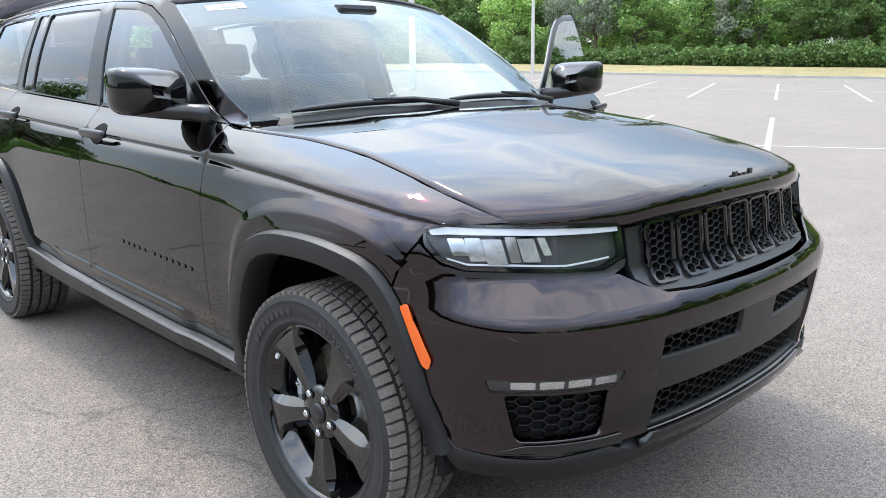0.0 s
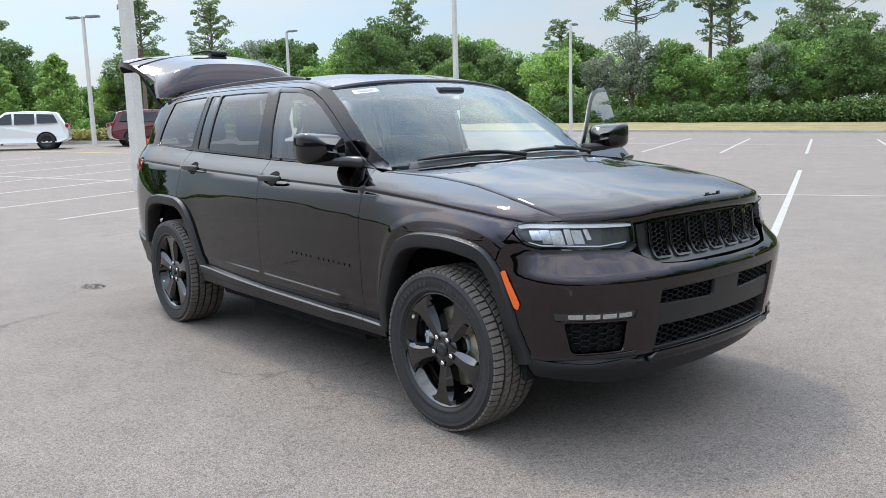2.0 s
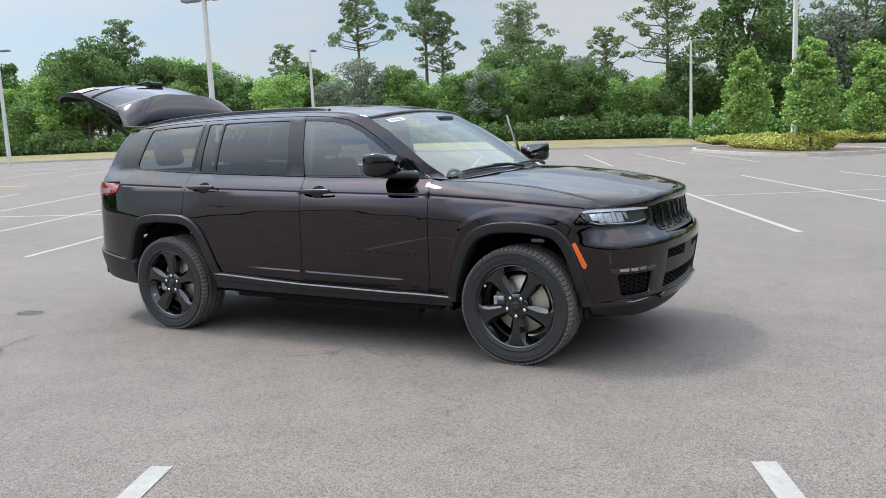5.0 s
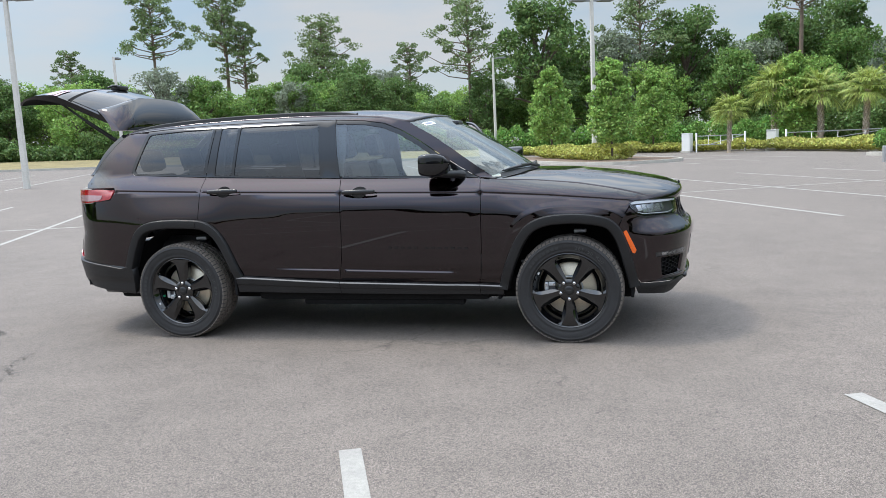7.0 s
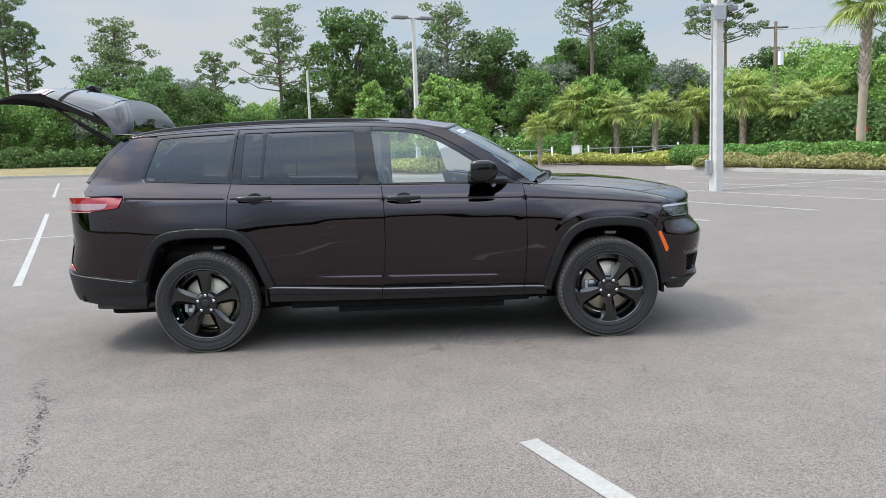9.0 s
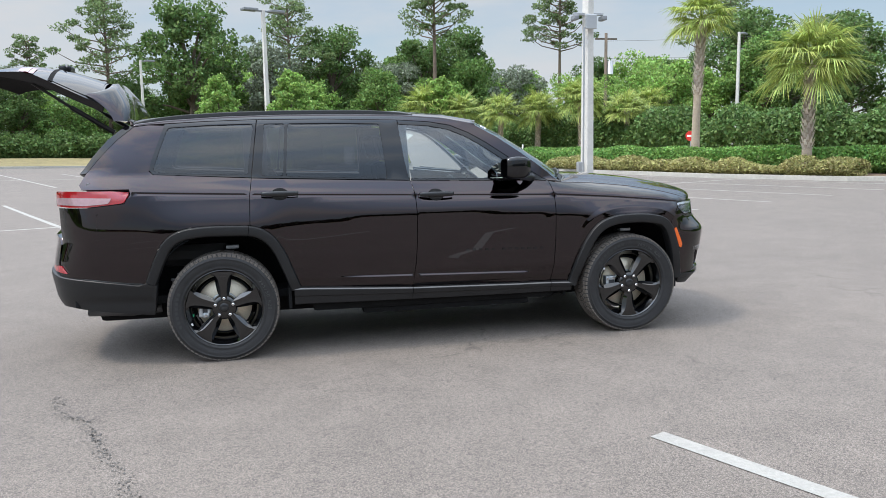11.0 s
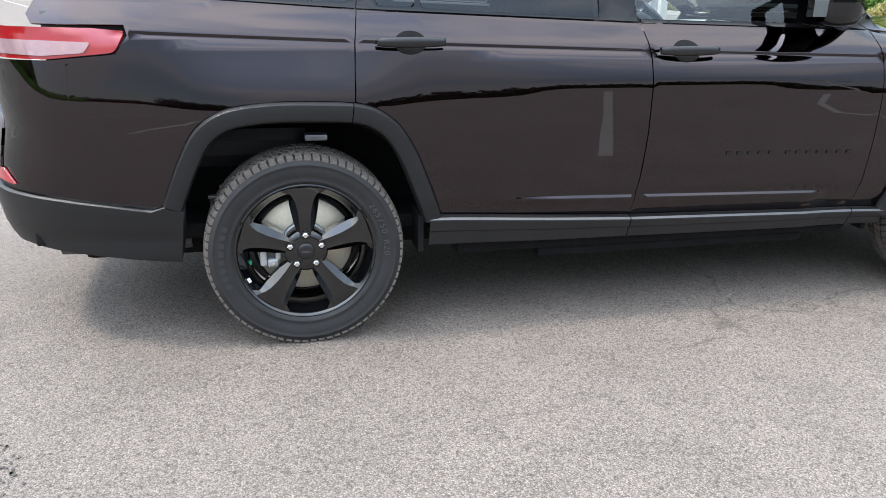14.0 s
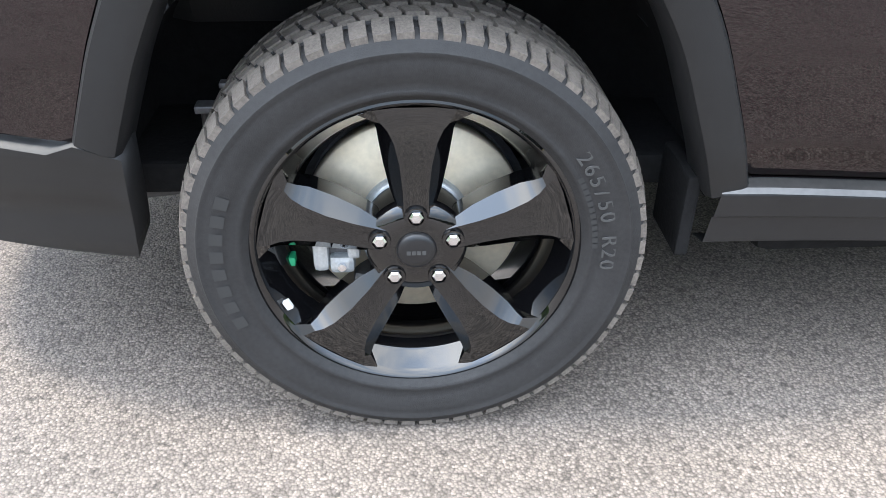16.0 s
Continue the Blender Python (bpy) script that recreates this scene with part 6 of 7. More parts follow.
bump = bump_r + [(-u, z) for u, z in bump_r[::-1]][1:-1]
BUMPER = panel("front_bumper", bump, PAINT, SUV, -1, gap=0.0015, thick=0.03, holes=[rounded(full([(0.465, 0.712), (0.475, 0.434)]), 0.012), fogh, foghm, fogl, foglm], grid=0.04)
# black bar with the two upper slots and the lower mesh opening
panel("bumper_bar", rounded(full([(0.463, 0.711), (0.473, 0.435)]), 0.012), PLASTIC, BUMPER, -1, gap=0.001, out=-0.010, thick=0.03, holes=sl + [rounded(full([(0.445, 0.545), (0.455, 0.445)]), 0.01)], grid=0.05, label="matte black bumper bar")
# gloss lip and the black valance below
lipr = [(0.0, 0.430), (u_at_y(0.46), 0.430), (u_at_y(0.50), 0.405), (u_at_y(0.50), 0.388), (0.0, 0.382)]
panel("lip", lipr + [(-u, z) for u, z in lipr[::-1]][1:-1], GLOSS, BUMPER, -1, gap=0.001, out=0.012, thick=0.03)
for sd in (-1, 1):
    panel("corner_trim", rounded([F(0.56, 0.452), F(0.56, 0.424), F(0.85, 0.424), F(0.80, 0.447), F(0.62, 0.450)], 0.008), GLOSS, BUMPER, sd, gap=0, out=0.006, thick=0.02)
valr = [(0.0, 0.385), (u_at_y(0.50), 0.390), (u_at_y(0.60), 0.424), (u_at_y(0.75), 0.412), (us(2.06), 0.418), (us(2.015), 0.46), (us(2.03), 0.37), (us(2.05), 0.335), (u_at_y(0.7), 0.30), (0.0, 0.285)]
panel("valance", valr + [(-u, z) for u, z in valr[::-1]][1:-1], PLASTIC, SUV, -1, gap=0.001, out=0.004, thick=0.04)


def hexmesh(name, outline_uz, parent, cell=0.036, depth=0.03, wall=0.006, out=-0.03, material=None):
    """A honeycomb grille on the nose: every cell is an open six-sided ring."""
    vs, fs = [], []
    us_, zs = [p[0] for p in outline_uz], [p[1] for p in outline_uz]
    rx, rz = cell * 0.5, cell * 0.31
    h = rz * 0.866
    row, z = 0, min(zs) - h
    while z < max(zs) + h:
        u = min(us_) - cell + (cell * 0.75 if row % 2 else 0)
        while u < max(us_) + cell:
            if inside(outline_uz, (u, z)):
                o = len(vs)
                k1, k2 = 1 - wall / cell, 1 - 1.5 * wall / cell
                for rr, dd in ((1.0, out - depth), (1.0, out), (k1, out + 0.001), (k2, out - depth)):
                    for k in range(6):
                        a = math.pi / 3 * k
                        q = skin(u + rx * rr * math.cos(a), z + rz * rr * math.sin(a), dd)
                        vs.append((q.x, -q.y, q.z))
                for L in range(3):
                    for k in range(6):
                        fs.append((o + L * 6 + k, o + L * 6 + (k + 1) % 6, o + L * 6 + 6 + (k + 1) % 6, o + L * 6 + 6 + k))
            u += cell * 1.5
        z += h
        row += 1
    return mesh_ob(name, vs, fs, material or MESHBLACK, parent, label="black honeycomb mesh")


def backing(outline, parent, out):
    return panel("mesh_backing", outline, LINER, parent, -1, gap=0, out=out, thick=0.0, grid=0.1)


hexmesh("lower_mesh", rounded(full([(0.455, 0.552), (0.465, 0.438)]), 0.01), BUMPER, 0.050, out=-0.032)
backing(full([(0.48, 0.72), (0.49, 0.43)]), BUMPER, -0.075)
for s_ in sl:
    hexmesh("upper_mesh", s_, BUMPER, 0.045, out=-0.024)
for h_ in (fogh, foghm):
    hexmesh("corner_mesh", h_, BUMPER, 0.052, out=-0.022, depth=0.015)
    backing(shrink(h_, -0.01), BUMPER, -0.036)
for h_ in (fogl, foglm):
    panel("fog_lamp", shrink(h_, -0.002), LAMPDARK, BUMPER, -1, gap=0, out=-0.012, thick=0.01)
    uu = [p[0] for p in h_]
    lo, hi = min(uu), max(uu)
    for k in range(4):
        a, b = lo + (hi - lo) * (0.06 + 0.20 * k), lo + (hi - lo) * (0.06 + 0.20 * k + 0.17)
        panel("light_cell", rounded([(a, 0.606), (b, 0.606), (b, 0.626), (a, 0.626)], 0.004), LAMP, BUMPER, -1, gap=0, out=-0.007, thick=0.004)
    panel("lens", shrink(h_, 0.001), CLEAR, BUMPER, -1, gap=0, out=0.0, thick=0)

# upper grille: black surround, seven framed slots
gr = full([(0.515, 1.000), (0.50, 0.845), (0.44, 0.812), (0.30, 0.803)])
slots, sw = [], 0.131
for k in range(-3, 4):
    c = k * sw
    hgt = 0.002 * abs(k)
    slots.append(rounded([(c - 0.053, 0.984 - hgt), (c - 0.048, 0.834), (c + 0.048, 0.834), (c + 0.053, 0.984 - hgt)][::-1], 0.012))
GRILLE = panel("grille", gr, SATIN, SUV, -1, gap=0.0, out=-0.022, thick=0.03, holes=slots, grid=0.06, label="seven-slot black grille")
backing(gr, GRILLE, -0.07)
for k, s_ in enumerate(slots):
    hexmesh("slot_mesh", s_, GRILLE, 0.038, out=-0.016, depth=0.02, wall=0.005)
    ring = panel("slot_frame", shrink(s_, -0.006), GLOSS, GRILLE, -1, gap=0.0, out=-0.008, thick=0.02, holes=[shrink(s_, 0.001)], grid=0.2)
full_panel("grille_brow", [(0.53, 1.012), (0.52, 0.994)], SATIN, out=-0.010, thick=0.03, parent=GRILLE)
# bonnet badge: a plain dark relief
for k, (w, h) in enumerate(((0.020, 0.026), (0.024, 0.017), (0.024, 0.017), (0.022, 0.024))):
    y0 = 0.052 - 0.030 * k
    p = hood_point(0.0, 0.985)
    bm = box_bm(p.x - 0.002, p.x + 0.008, y0 - w / 2, y0 + w / 2, p.z - 0.012, p.z - 0.012 + h, bevel=0.004)
    part("badge", bm, GLOSS, BONNET, "dark raised badge shape")

# head lamps
for sd in (-1, 1):
    hl = [F(0.545, 0.992), (u_at_y(0.70), 0.999), (us(2.10), 1.003), (us(2.02), 1.003), (us(1.975), 0.995), (us(1.985), 0.955), (us(2.03), 0.912), (us(2.09), 0.893), (u_at_y(0.70), 0.882), F(0.60, 0.880), F(0.535, 0.905)]
    HL = panel("head_lamp", rounded(hl, 0.012), LAMPDARK, SUV, sd, gap=0.0, out=-0.030, thick=0.01, label="head lamp with a bright upper strip")
    panel("bezel", rounded(hl, 0.012), GLOSS, HL, sd, gap=0.0, out=-0.002, thick=0.035, holes=[shrink(rounded(hl, 0.012), 0.008)], grid=0.2)
    panel("light_strip", rounded([F(0.55, 0.989), (us(2.02), 0.999), (us(1.985), 0.992), (us(2.0), 0.975), (us(2.04), 0.978), F(0.55, 0.972)], 0.004), STRIP, HL, sd, gap=0, out=-0.006, thick=0.01)
    u0, u1 = us(2.025), u_at_y(0.66)
    for k, (a, b, lo_, hi_) in enumerate(((0.02, 0.13, 0.925, 0.966), (0.14, 0.25, 0.912, 0.968), (0.26, 0.40, 0.906, 0.966), (0.42, 0.50, 0.906, 0.969), (0.51, 0.64, 0.908, 0.966), (0.66, 0.72, 0.925, 0.969))):
        ua, ub_ = u0 + (u1 - u0) * a, u0 + (u1 - u0) * b
        panel("reflector", rounded([(ua, hi_), (ub_, hi_), (ub_ - 0.022, lo_), (ua - 0.022, lo_)][::-1], 0.004), LAMP if k % 3 else CHROME, HL, sd, gap=0, out=-0.022 + 0.005 * (k % 3), thick=0.012)
    panel("light_guide", rounded([F(0.575, 0.905), (u_at_y(0.70), 0.894), (us(2.09), 0.902), (us(2.04), 0.917), (us(2.04), 0.921), (us(2.09), 0.907), (u_at_y(0.70), 0.899), F(0.575, 0.910)], 0.002), STRIP, HL, sd, gap=0, out=-0.016, thick=0.006)
    lens = panel("lens", shrink(rounded(hl, 0.012), 0.002), CLEAR, HL, sd, gap=0, out=0.0, thick=0)
    lens.visible_shadow = False
    # dark strip that ties lamp and grille together
    panel("lamp_trim", rounded([F(0.535, 0.902), F(0.60, 0.880), (us(2.09), 0.890), (us(2.02), 0.907), (us(2.02), 0.900), (us(2.09), 0.876), F(0.58, 0.866), F(0.54, 0.884)], 0.003), SATIN, SUV, sd, gap=0, out=0.0015, thick=0.02)
    # amber side marker
    mk = rounded([S(1.928, 0.792), S(1.950, 0.803), S(2.016, 0.660), S(2.006, 0.634), S(1.988, 0.642)], 0.008)
    panel("side_marker", mk, ORANGE, SUV, sd, gap=0.0, out=0.008, thick=0.006, grid=0.03, label="amber side marker")
    # mud flap ahead of the front wheel and behind the rear wheel
    for fx, z0, z1, y1, tw in ((1.985, 0.31, 0.42, 0.87, 0.02), (1.03, 0.30, 0.45, 0.88, 0.02), (-1.085, 0.335, 0.49, 0.925, 0.02)):
        part("splash_flap", box_bm(fx - 0.012, fx + 0.012, sd * y1 - 0.14 if sd > 0 else -y1, sd * y1 if sd > 0 else -y1 + 0.14, z0, z1, bevel=0.006), LINER, SUV)


# ---- mirrors ----
def mirror(side, own, mm=None):
    rings = []
    prof = [(0.0, 0.25), (0.02, 0.72), (0.07, 0.97), (0.13, 1.0), (0.175, 0.93), (0.20, 0.80)]
    vs, fs = [], []
    n = 28
    for dx, k in prof:
        for i in range(n):
            a = 2 * math.pi * i / n
            c, s_ = math.cos(a), math.sin(a)
            yy = 0.965 + 0.130 * k * math.copysign(abs(c) ** 0.34, c)
            zz = 1.305 + 0.084 * k * math.copysign(abs(s_) ** 0.40, s_) + 0.012 * c
            vs.append(Vector((0.715 - dx - 0.02 * (yy - 0.95) * 3, yy * side, zz)))
    for j in range(len(prof) - 1):
        for i in range(n):
            fs.append((j * n + i, j * n + (i + 1) % n, (j + 1) * n + (i + 1) % n, (j + 1) * n + i))
    fs.append(tuple(range(n)))
    if mm is not None:
        vs = [mm @ v for v in vs]
    cap = mesh_ob("door_mirror", vs, fs, GLOSS, own, smooth=True, label="gloss black door mirror")
    g = [Vector((0.553 - 0.06 * (y - 0.95), y * side, z)) for y, z in ((0.875, 1.255), (1.055, 1.262), (1.062, 1.345), (0.875, 1.355))]
    if mm is not None:
        g = [mm @ v for v in g]
    mesh_ob("mirror_glass", g, [(0, 1, 2, 3)], MIRROR, cap)
    arm = [Vector((x, y * side, z)) for x, y, z in ((0.795, 0.80, 1.222), (0.74, 0.87, 1.232), (0.66, 0.95, 1.238), (0.62, 1.04, 1.245))]
    if mm is not None:
        arm = [mm @ v for v in arm]
    mesh_ob("mirror_arm", *tube(arm, [0.036, 0.031, 0.027, 0.020], 10), SATIN, cap, smooth=True)
    base = panel("mirror_base", rounded([S(0.90, 1.200), S(0.745, 1.215), S(0.735, 1.265), S(0.79, 1.258)], 0.012), SATIN, own, side, gap=0, out=0.006, thick=0.02, m=mm)
    return cap


mirror(-1, RIGHT_FRONT_DOOR)
mirror(1, LEFT_FRONT_DOOR, DOOR_OPEN)

# door nameplates: plain raised bars of their size
for side, own, mm in ((-1, RIGHT_FRONT_DOOR, None), (1, LEFT_FRONT_DOOR, DOOR_OPEN)):
    x = 0.215
    for k in range(13):
        w = 0.033 if k != 5 else 0.016
        if k != 5:
            z = 0.706 - 0.0035 * k * 0.3
            panel("nameplate_bar", rounded([S(x, z - 0.007), S(x + w * 0.78, z - 0.007), S(x + w * 0.78, z + 0.008), S(x, z + 0.008)], 0.002), GLOSS, own, side, gap=0, out=0.004, thick=0.004, grid=0.3, m=mm)
        x += w + 0.017

# inner face of the open door
bm = bmesh.new()
dv = []
o = [(0.88, 0.46), (0.90, 0.9), (0.88, 1.18), (-0.14, 1.215), (-0.12, 0.8), (-0.16, 0.48)]
for x, z in o:
    q = skin(u_at_x(x), z)
    dv.append(bm.verts.new(DOOR_OPEN @ Vector((x, q.y - 0.09, z))))
bm.faces.new(dv)
part("door_card", bm, LEATHER, LEFT_FRONT_DOOR)


# ---- open tailgate ----
# The raised gate: height of its middle and of its side edge, and its half width, from the hinge back to its lower lip.
GX = [2.18, 2.30, 2.45, 2.60, 2.70, 2.80, 2.92, 3.04, 3.13, 3.16]
GMID = [1.925, 1.985, 2.040, 2.082, 2.098, 2.102, 2.090, 2.055, 2.010, 1.980]
GEDGE = [1.745, 1.800, 1.872, 1.950, 2.000, 2.020, 2.020, 2.000, 1.975, 1.955]
GHALF = [0.635, 0.648, 0.668, 0.705, 0.742, 0.752, 0.742, 0.715, 0.672, 0.640]


def gate_point(d, a, lift=0.0):
    """d: distance behind the middle of the vehicle; a: -1 right edge to 1 left edge."""
    m, e, h = (lerp_table(d, GX, k) for k in (GMID, GEDGE, GHALF))
    w = abs(a) ** 2.4
    return Vector((-d - 0.03 * (1 - a * a), a * h, m + (e - m) * w + lift))


def gate_sheet(name, material, d0, d1, a0, a1, lift=0.0, nd=22, ny=28, label="", parent=None, flip=False, squeeze=0.0):
    vs, fs = [], []
    for i in range(nd + 1):
        d = d0 + (d1 - d0) * i / nd
        for j in range(ny + 1):
            a = a0 + (a1 - a0) * j / ny
            vs.append(gate_point(d, a * (1 - squeeze), lift * (1 - 0.8 * sm((d - 2.72) / 0.36)) if lift < 0 else lift))
    for i in range(nd):
        for j in range(ny):
            k = i * (ny + 1) + j
            f = (k, k + 1, k + ny + 2, k + ny + 1)
            fs.append(f if flip else f[::-1])
    return mesh_ob(name, vs, fs, material, parent or SUV, smooth=True, label=label)


GATE = gate_sheet("tailgate", PAINT, 2.30, 3.16, -1, 1, nd=34, label="raised tailgate")
gate_sheet("gate_glass", DARKGLASS, 2.31, 2.60, -0.965, 0.965, 0.004, label="dark rear glass", parent=GATE)
gate_sheet("glass_seal", LINER, 2.60, 2.625, -0.985, 0.985, 0.005, nd=3, parent=GATE)
gate_sheet("lip_trim", SATIN, 3.135, 3.160, -0.98, 0.98, 0.003, nd=3, parent=GATE, label="dark lower lip")
gate_sheet("inner_trim", LINER, 2.30, 3.15, -1, 1, -0.062, parent=GATE, flip=True, label="dark inner trim", squeeze=0.03)
for sd in (-1, 1):
    vs, fs = [], []
    for i in range(31):
        d = 2.30 + 0.86 * i / 30
        vs += [gate_point(d, sd), gate_point(d, sd * 0.97, -0.062 * (1 - 0.8 * sm((d - 2.72) / 0.36)))]
    for i in range(30):
        f = (2 * i, 2 * i + 1, 2 * i + 3, 2 * i + 2)
        fs.append(f if sd < 0 else f[::-1])
    mesh_ob("gate_side", vs, fs, GLOSS, GATE, smooth=True)
    lampg = gate_sheet("gate_lamp", RED, 2.705, 2.795, sd * 0.70, sd * 0.995, 0.006, nd=6, ny=10, parent=GATE, flip=sd > 0)
    gate_sheet("pale_lens", REDCLEAR, 2.735, 2.765, sd * 0.72, sd * 0.98, 0.009, nd=4, ny=10, parent=GATE, flip=sd > 0)
    mesh_ob("gas_strut", *join([tube([(-2.735, sd * 0.660, 1.950), (-2.50, sd * 0.660, 1.786)], 0.010, 8), tube([(-2.50, sd * 0.660, 1.786), (-2.233, sd * 0.662, 1.612)], 0.017, 8)]), SATIN, GATE, smooth=True)


def spoiler_point(a, v, back=0.0):
    """The roof spoiler standing upright at the hinge: a across, v from the foot to the top."""
    k = abs(a)
    y = math.copysign((0.712 - 0.085 * v ** 2.5) * (1 - (1 - k) ** 1.0), a)
    top = 1.985 - 0.105 * k ** 2.6
    z = 1.690 + (top - 1.690) * v
    x = -2.105 - 0.10 * v ** 1.3 + 0.025 * math.sin(math.pi * v) - 0.17 * k ** 9 * (0.30 + 0.70 * v) - 0.05 * (1 - k * k) - back * (1 - 0.5 * v)
    return Vector((x, y, z))


vs, fs = [], []
NA, NV = 44, 12
ring = [(j / NV, 0.0) for j in range(NV + 1)] + [(1 - j / NV, 0.07) for j in range(NV + 1)]
for i in range(NA + 1):
    a = -1 + 2 * i / NA
    a = math.copysign(abs(a) ** 0.75, a)
    vs += [spoiler_point(a, v, bk) for v, bk in ring]
n = len(ring)
for i in range(NA):
    for j in range(n):
        fs.append((i * n + j, i * n + (j + 1) % n, (i + 1) * n + (j + 1) % n, (i + 1) * n + j))
fs += [tuple(range(n))[::-1], tuple(range(NA * n, NA * n + n))]
mesh_ob("spoiler", vs, fs, PAINT, GATE, smooth=True, sharp=50)
part("wiper_motor", box_bm(-2.70, -2.61, -0.02, 0.13, 2.085, 2.128, bevel=0.014), SATIN, GATE)
mesh_ob("rear_wiper", *tube([(-2.66, 0.05, 2.125), (-2.63, -0.08, 2.122), (-2.60, -0.20, 2.095)], [0.014, 0.011, 0.007], 6), SATIN, GATE, smooth=True)

# ---- cabin ----
part("cabin_floor", box_bm(-2.55, 1.2, -0.78, 0.78, 0.40, 0.46, bevel=0.01), LINER, SUV)
part("underbody", box_bm(-2.45, 2.0, -0.50, 0.50, 0.235, 0.40, bevel=0.04), LINER, SUV)
for y0, y1 in ((-0.86, -0.60), (0.60, 0.86)):
    part("sill_beam", box_bm(-0.92, 0.95, y0, y1, 0.29, 0.42, bevel=0.03), LINER, SUV)
part("running_gear", box_bm(-1.75, -1.35, -0.70, 0.70, 0.28, 0.44, bevel=0.03), STEEL, SUV)
for side in (-1, 1):
    part("skid_bar", box_bm(-0.55, 0.75, side * 0.78 - 0.05, side * 0.78 + 0.05, 0.245, 0.30, bevel=0.02), LINER, SUV)


def seat(x, y, w=0.52, back=0.60, head=True):
    b = part("seat", box_bm(x - 0.26, x + 0.26, y - w / 2, y + w / 2, 0.62, 0.80, bevel=0.06), LEATHER, SUV, "black leather seat")
    r = pose(x - 0.22, y, 0.76, 0, -14, 0)
    part("backrest", box_bm(-0.075, 0.075, -w / 2, w / 2, 0, back, bevel=0.06, m=r), LEATHER, b)
    if head:
        part("head_restraint", box_bm(-0.055, 0.055, -0.135, 0.135, back + 0.03, back + 0.23, bevel=0.05, m=r), LEATHER, b)
    return b


for sx, ys in ((0.10, (-0.38, 0.38)), (-0.85, (-0.38, 0.38)), (-1.75, (-0.32, 0.32))):
    for y in ys:
        seat(sx, y, 0.54 if sx > -1.5 else 0.46, 0.56 if sx < 0 else 0.60)
dash = []
for i in range(17):
    y = -0.78 + 1.56 * i / 16
    dash += [(1.10, y, 1.13), (0.88, y, 1.155), (0.72, y, 1.135), (0.66, y, 1.05), (0.70, y, 0.80), (0.78, y, 0.55)]
fs = [(i * 6 + j, i * 6 + j + 1, (i + 1) * 6 + j + 1, (i + 1) * 6 + j) for i in range(16) for j in range(5)]
DASH = mesh_ob("dashboard", dash, fs, LEATHER, SUV, smooth=True)
part("paper_sheet", box_bm(0.80, 1.02, 0.05, 0.62, 1.155, 1.160, m=None), PAPER, DASH, "pale sheet lying on the dashboard")
part("screen_pod", box_bm(0.66, 0.70, -0.17, 0.10, 1.02, 1.19, bevel=0.012), GLOSS, DASH)
ring = []
for k in range(33):
    a = 2 * math.pi * k / 32
    ring.append(pose(0.50, 0.38, 1.03, 0, 65, 0) @ Vector((0.185 * math.cos(a), 0.185 * math.sin(a), 0)))
parts_ = [tube(ring, 0.016, 8, cap=False)]
for a in (0.0, 2.1, 4.2):
    parts_.append(tube([pose(0.50, 0.38, 1.03, 0, 65, 0) @ Vector((0.04 * math.cos(a), 0.04 * math.sin(a), -0.01)), pose(0.50, 0.38, 1.03, 0, 65, 0) @ Vector((0.18 * math.cos(a), 0.18 * math.sin(a), 0))], [0.030, 0.018], 6))
parts_.append(tube([(0.50, 0.38, 1.03), (0.66, 0.38, 0.96)], [0.07, 0.05], 10))
mesh_ob("steering_wheel", *join(parts_), LEATHER, SUV, smooth=True)
part("rear_view_mirror", box_bm(0.50, 0.53, -0.13, 0.13, 1.50, 1.57, bevel=0.012), SATIN, SUV)
part("camera_pod", box_bm(0.40, 0.60, -0.10, 0.10, 1.59, 1.64, bevel=0.02), SATIN, SUV)
for side in (-1, 1):
    for x0, x1, z0 in ((-0.345, -0.165, 1.21), (-1.365, -1.20, 1.24)):
        bm = box_bm(x0, x1, side * 0.735 - 0.015, side * 0.735 + 0.015, z0, 1.64, bevel=0.01)
        for v in bm.verts:
            v.co.y -= side * (0.31 * (v.co.z - 1.40) + 0.005)
        part("pillar_lining", bm, TRIMGREY, SUV)
    # inner door cards below the glass
    if side < 0:
        part("door_lining", box_bm(-0.15, 0.85, -0.855, -0.82, 0.5, 1.19, bevel=0.015), LEATHER, SUV)
    part("door_lining", box_bm(-1.00, -0.22, side * 0.838 - 0.017, side * 0.838 + 0.017, 0.5, 1.22, bevel=0.015), LEATHER, SUV)
    part("cargo_lining", box_bm(-2.42, -1.32, side * 0.78 - 0.02, side * 0.78 + 0.02, 0.97, 1.27, bevel=0.015), TRIMGREY, SUV)


# ---- wheels ----
def tyre_mesh():
    """Tyre about the y axis, outer face at -y: sidewalls with raised rings, four grooves, and tread blocks."""
    R = 0.386
    w = 0.130
    prof = [(0.256, -0.098), (0.268, -0.110), (0.274, -0.117), (0.281, -0.1235), (0.284, -0.1265), (0.290, -0.1265), (0.293, -0.125), (0.305, -0.1295), (0.322, -0.1335), (0.335, -0.1345), (0.343, -0.134), (0.346, -0.136), (0.350, -0.136), (0.352, -0.1335), (0.362, -0.130), (0.370, -0.124), (0.376, -0.113)]
    tread = []
    for y in (-0.105, -0.092):
        tread.append((R - 0.0085, y))
    for c in (-0.075, -0.027, 0.027, 0.075):
        tread += [(R - 0.0075, c - 0.007), (R - 0.0115, c - 0.005), (R - 0.0115, c + 0.005), (R - 0.0075, c + 0.007)]
    tread += [(R - 0.0085, 0.092), (R - 0.0085, 0.105)]
    full_ = prof + tread + [(r, -y) for r, y in prof[::-1]]
    vs, fs = lathe(full_, 96)
    return vs, fs, R


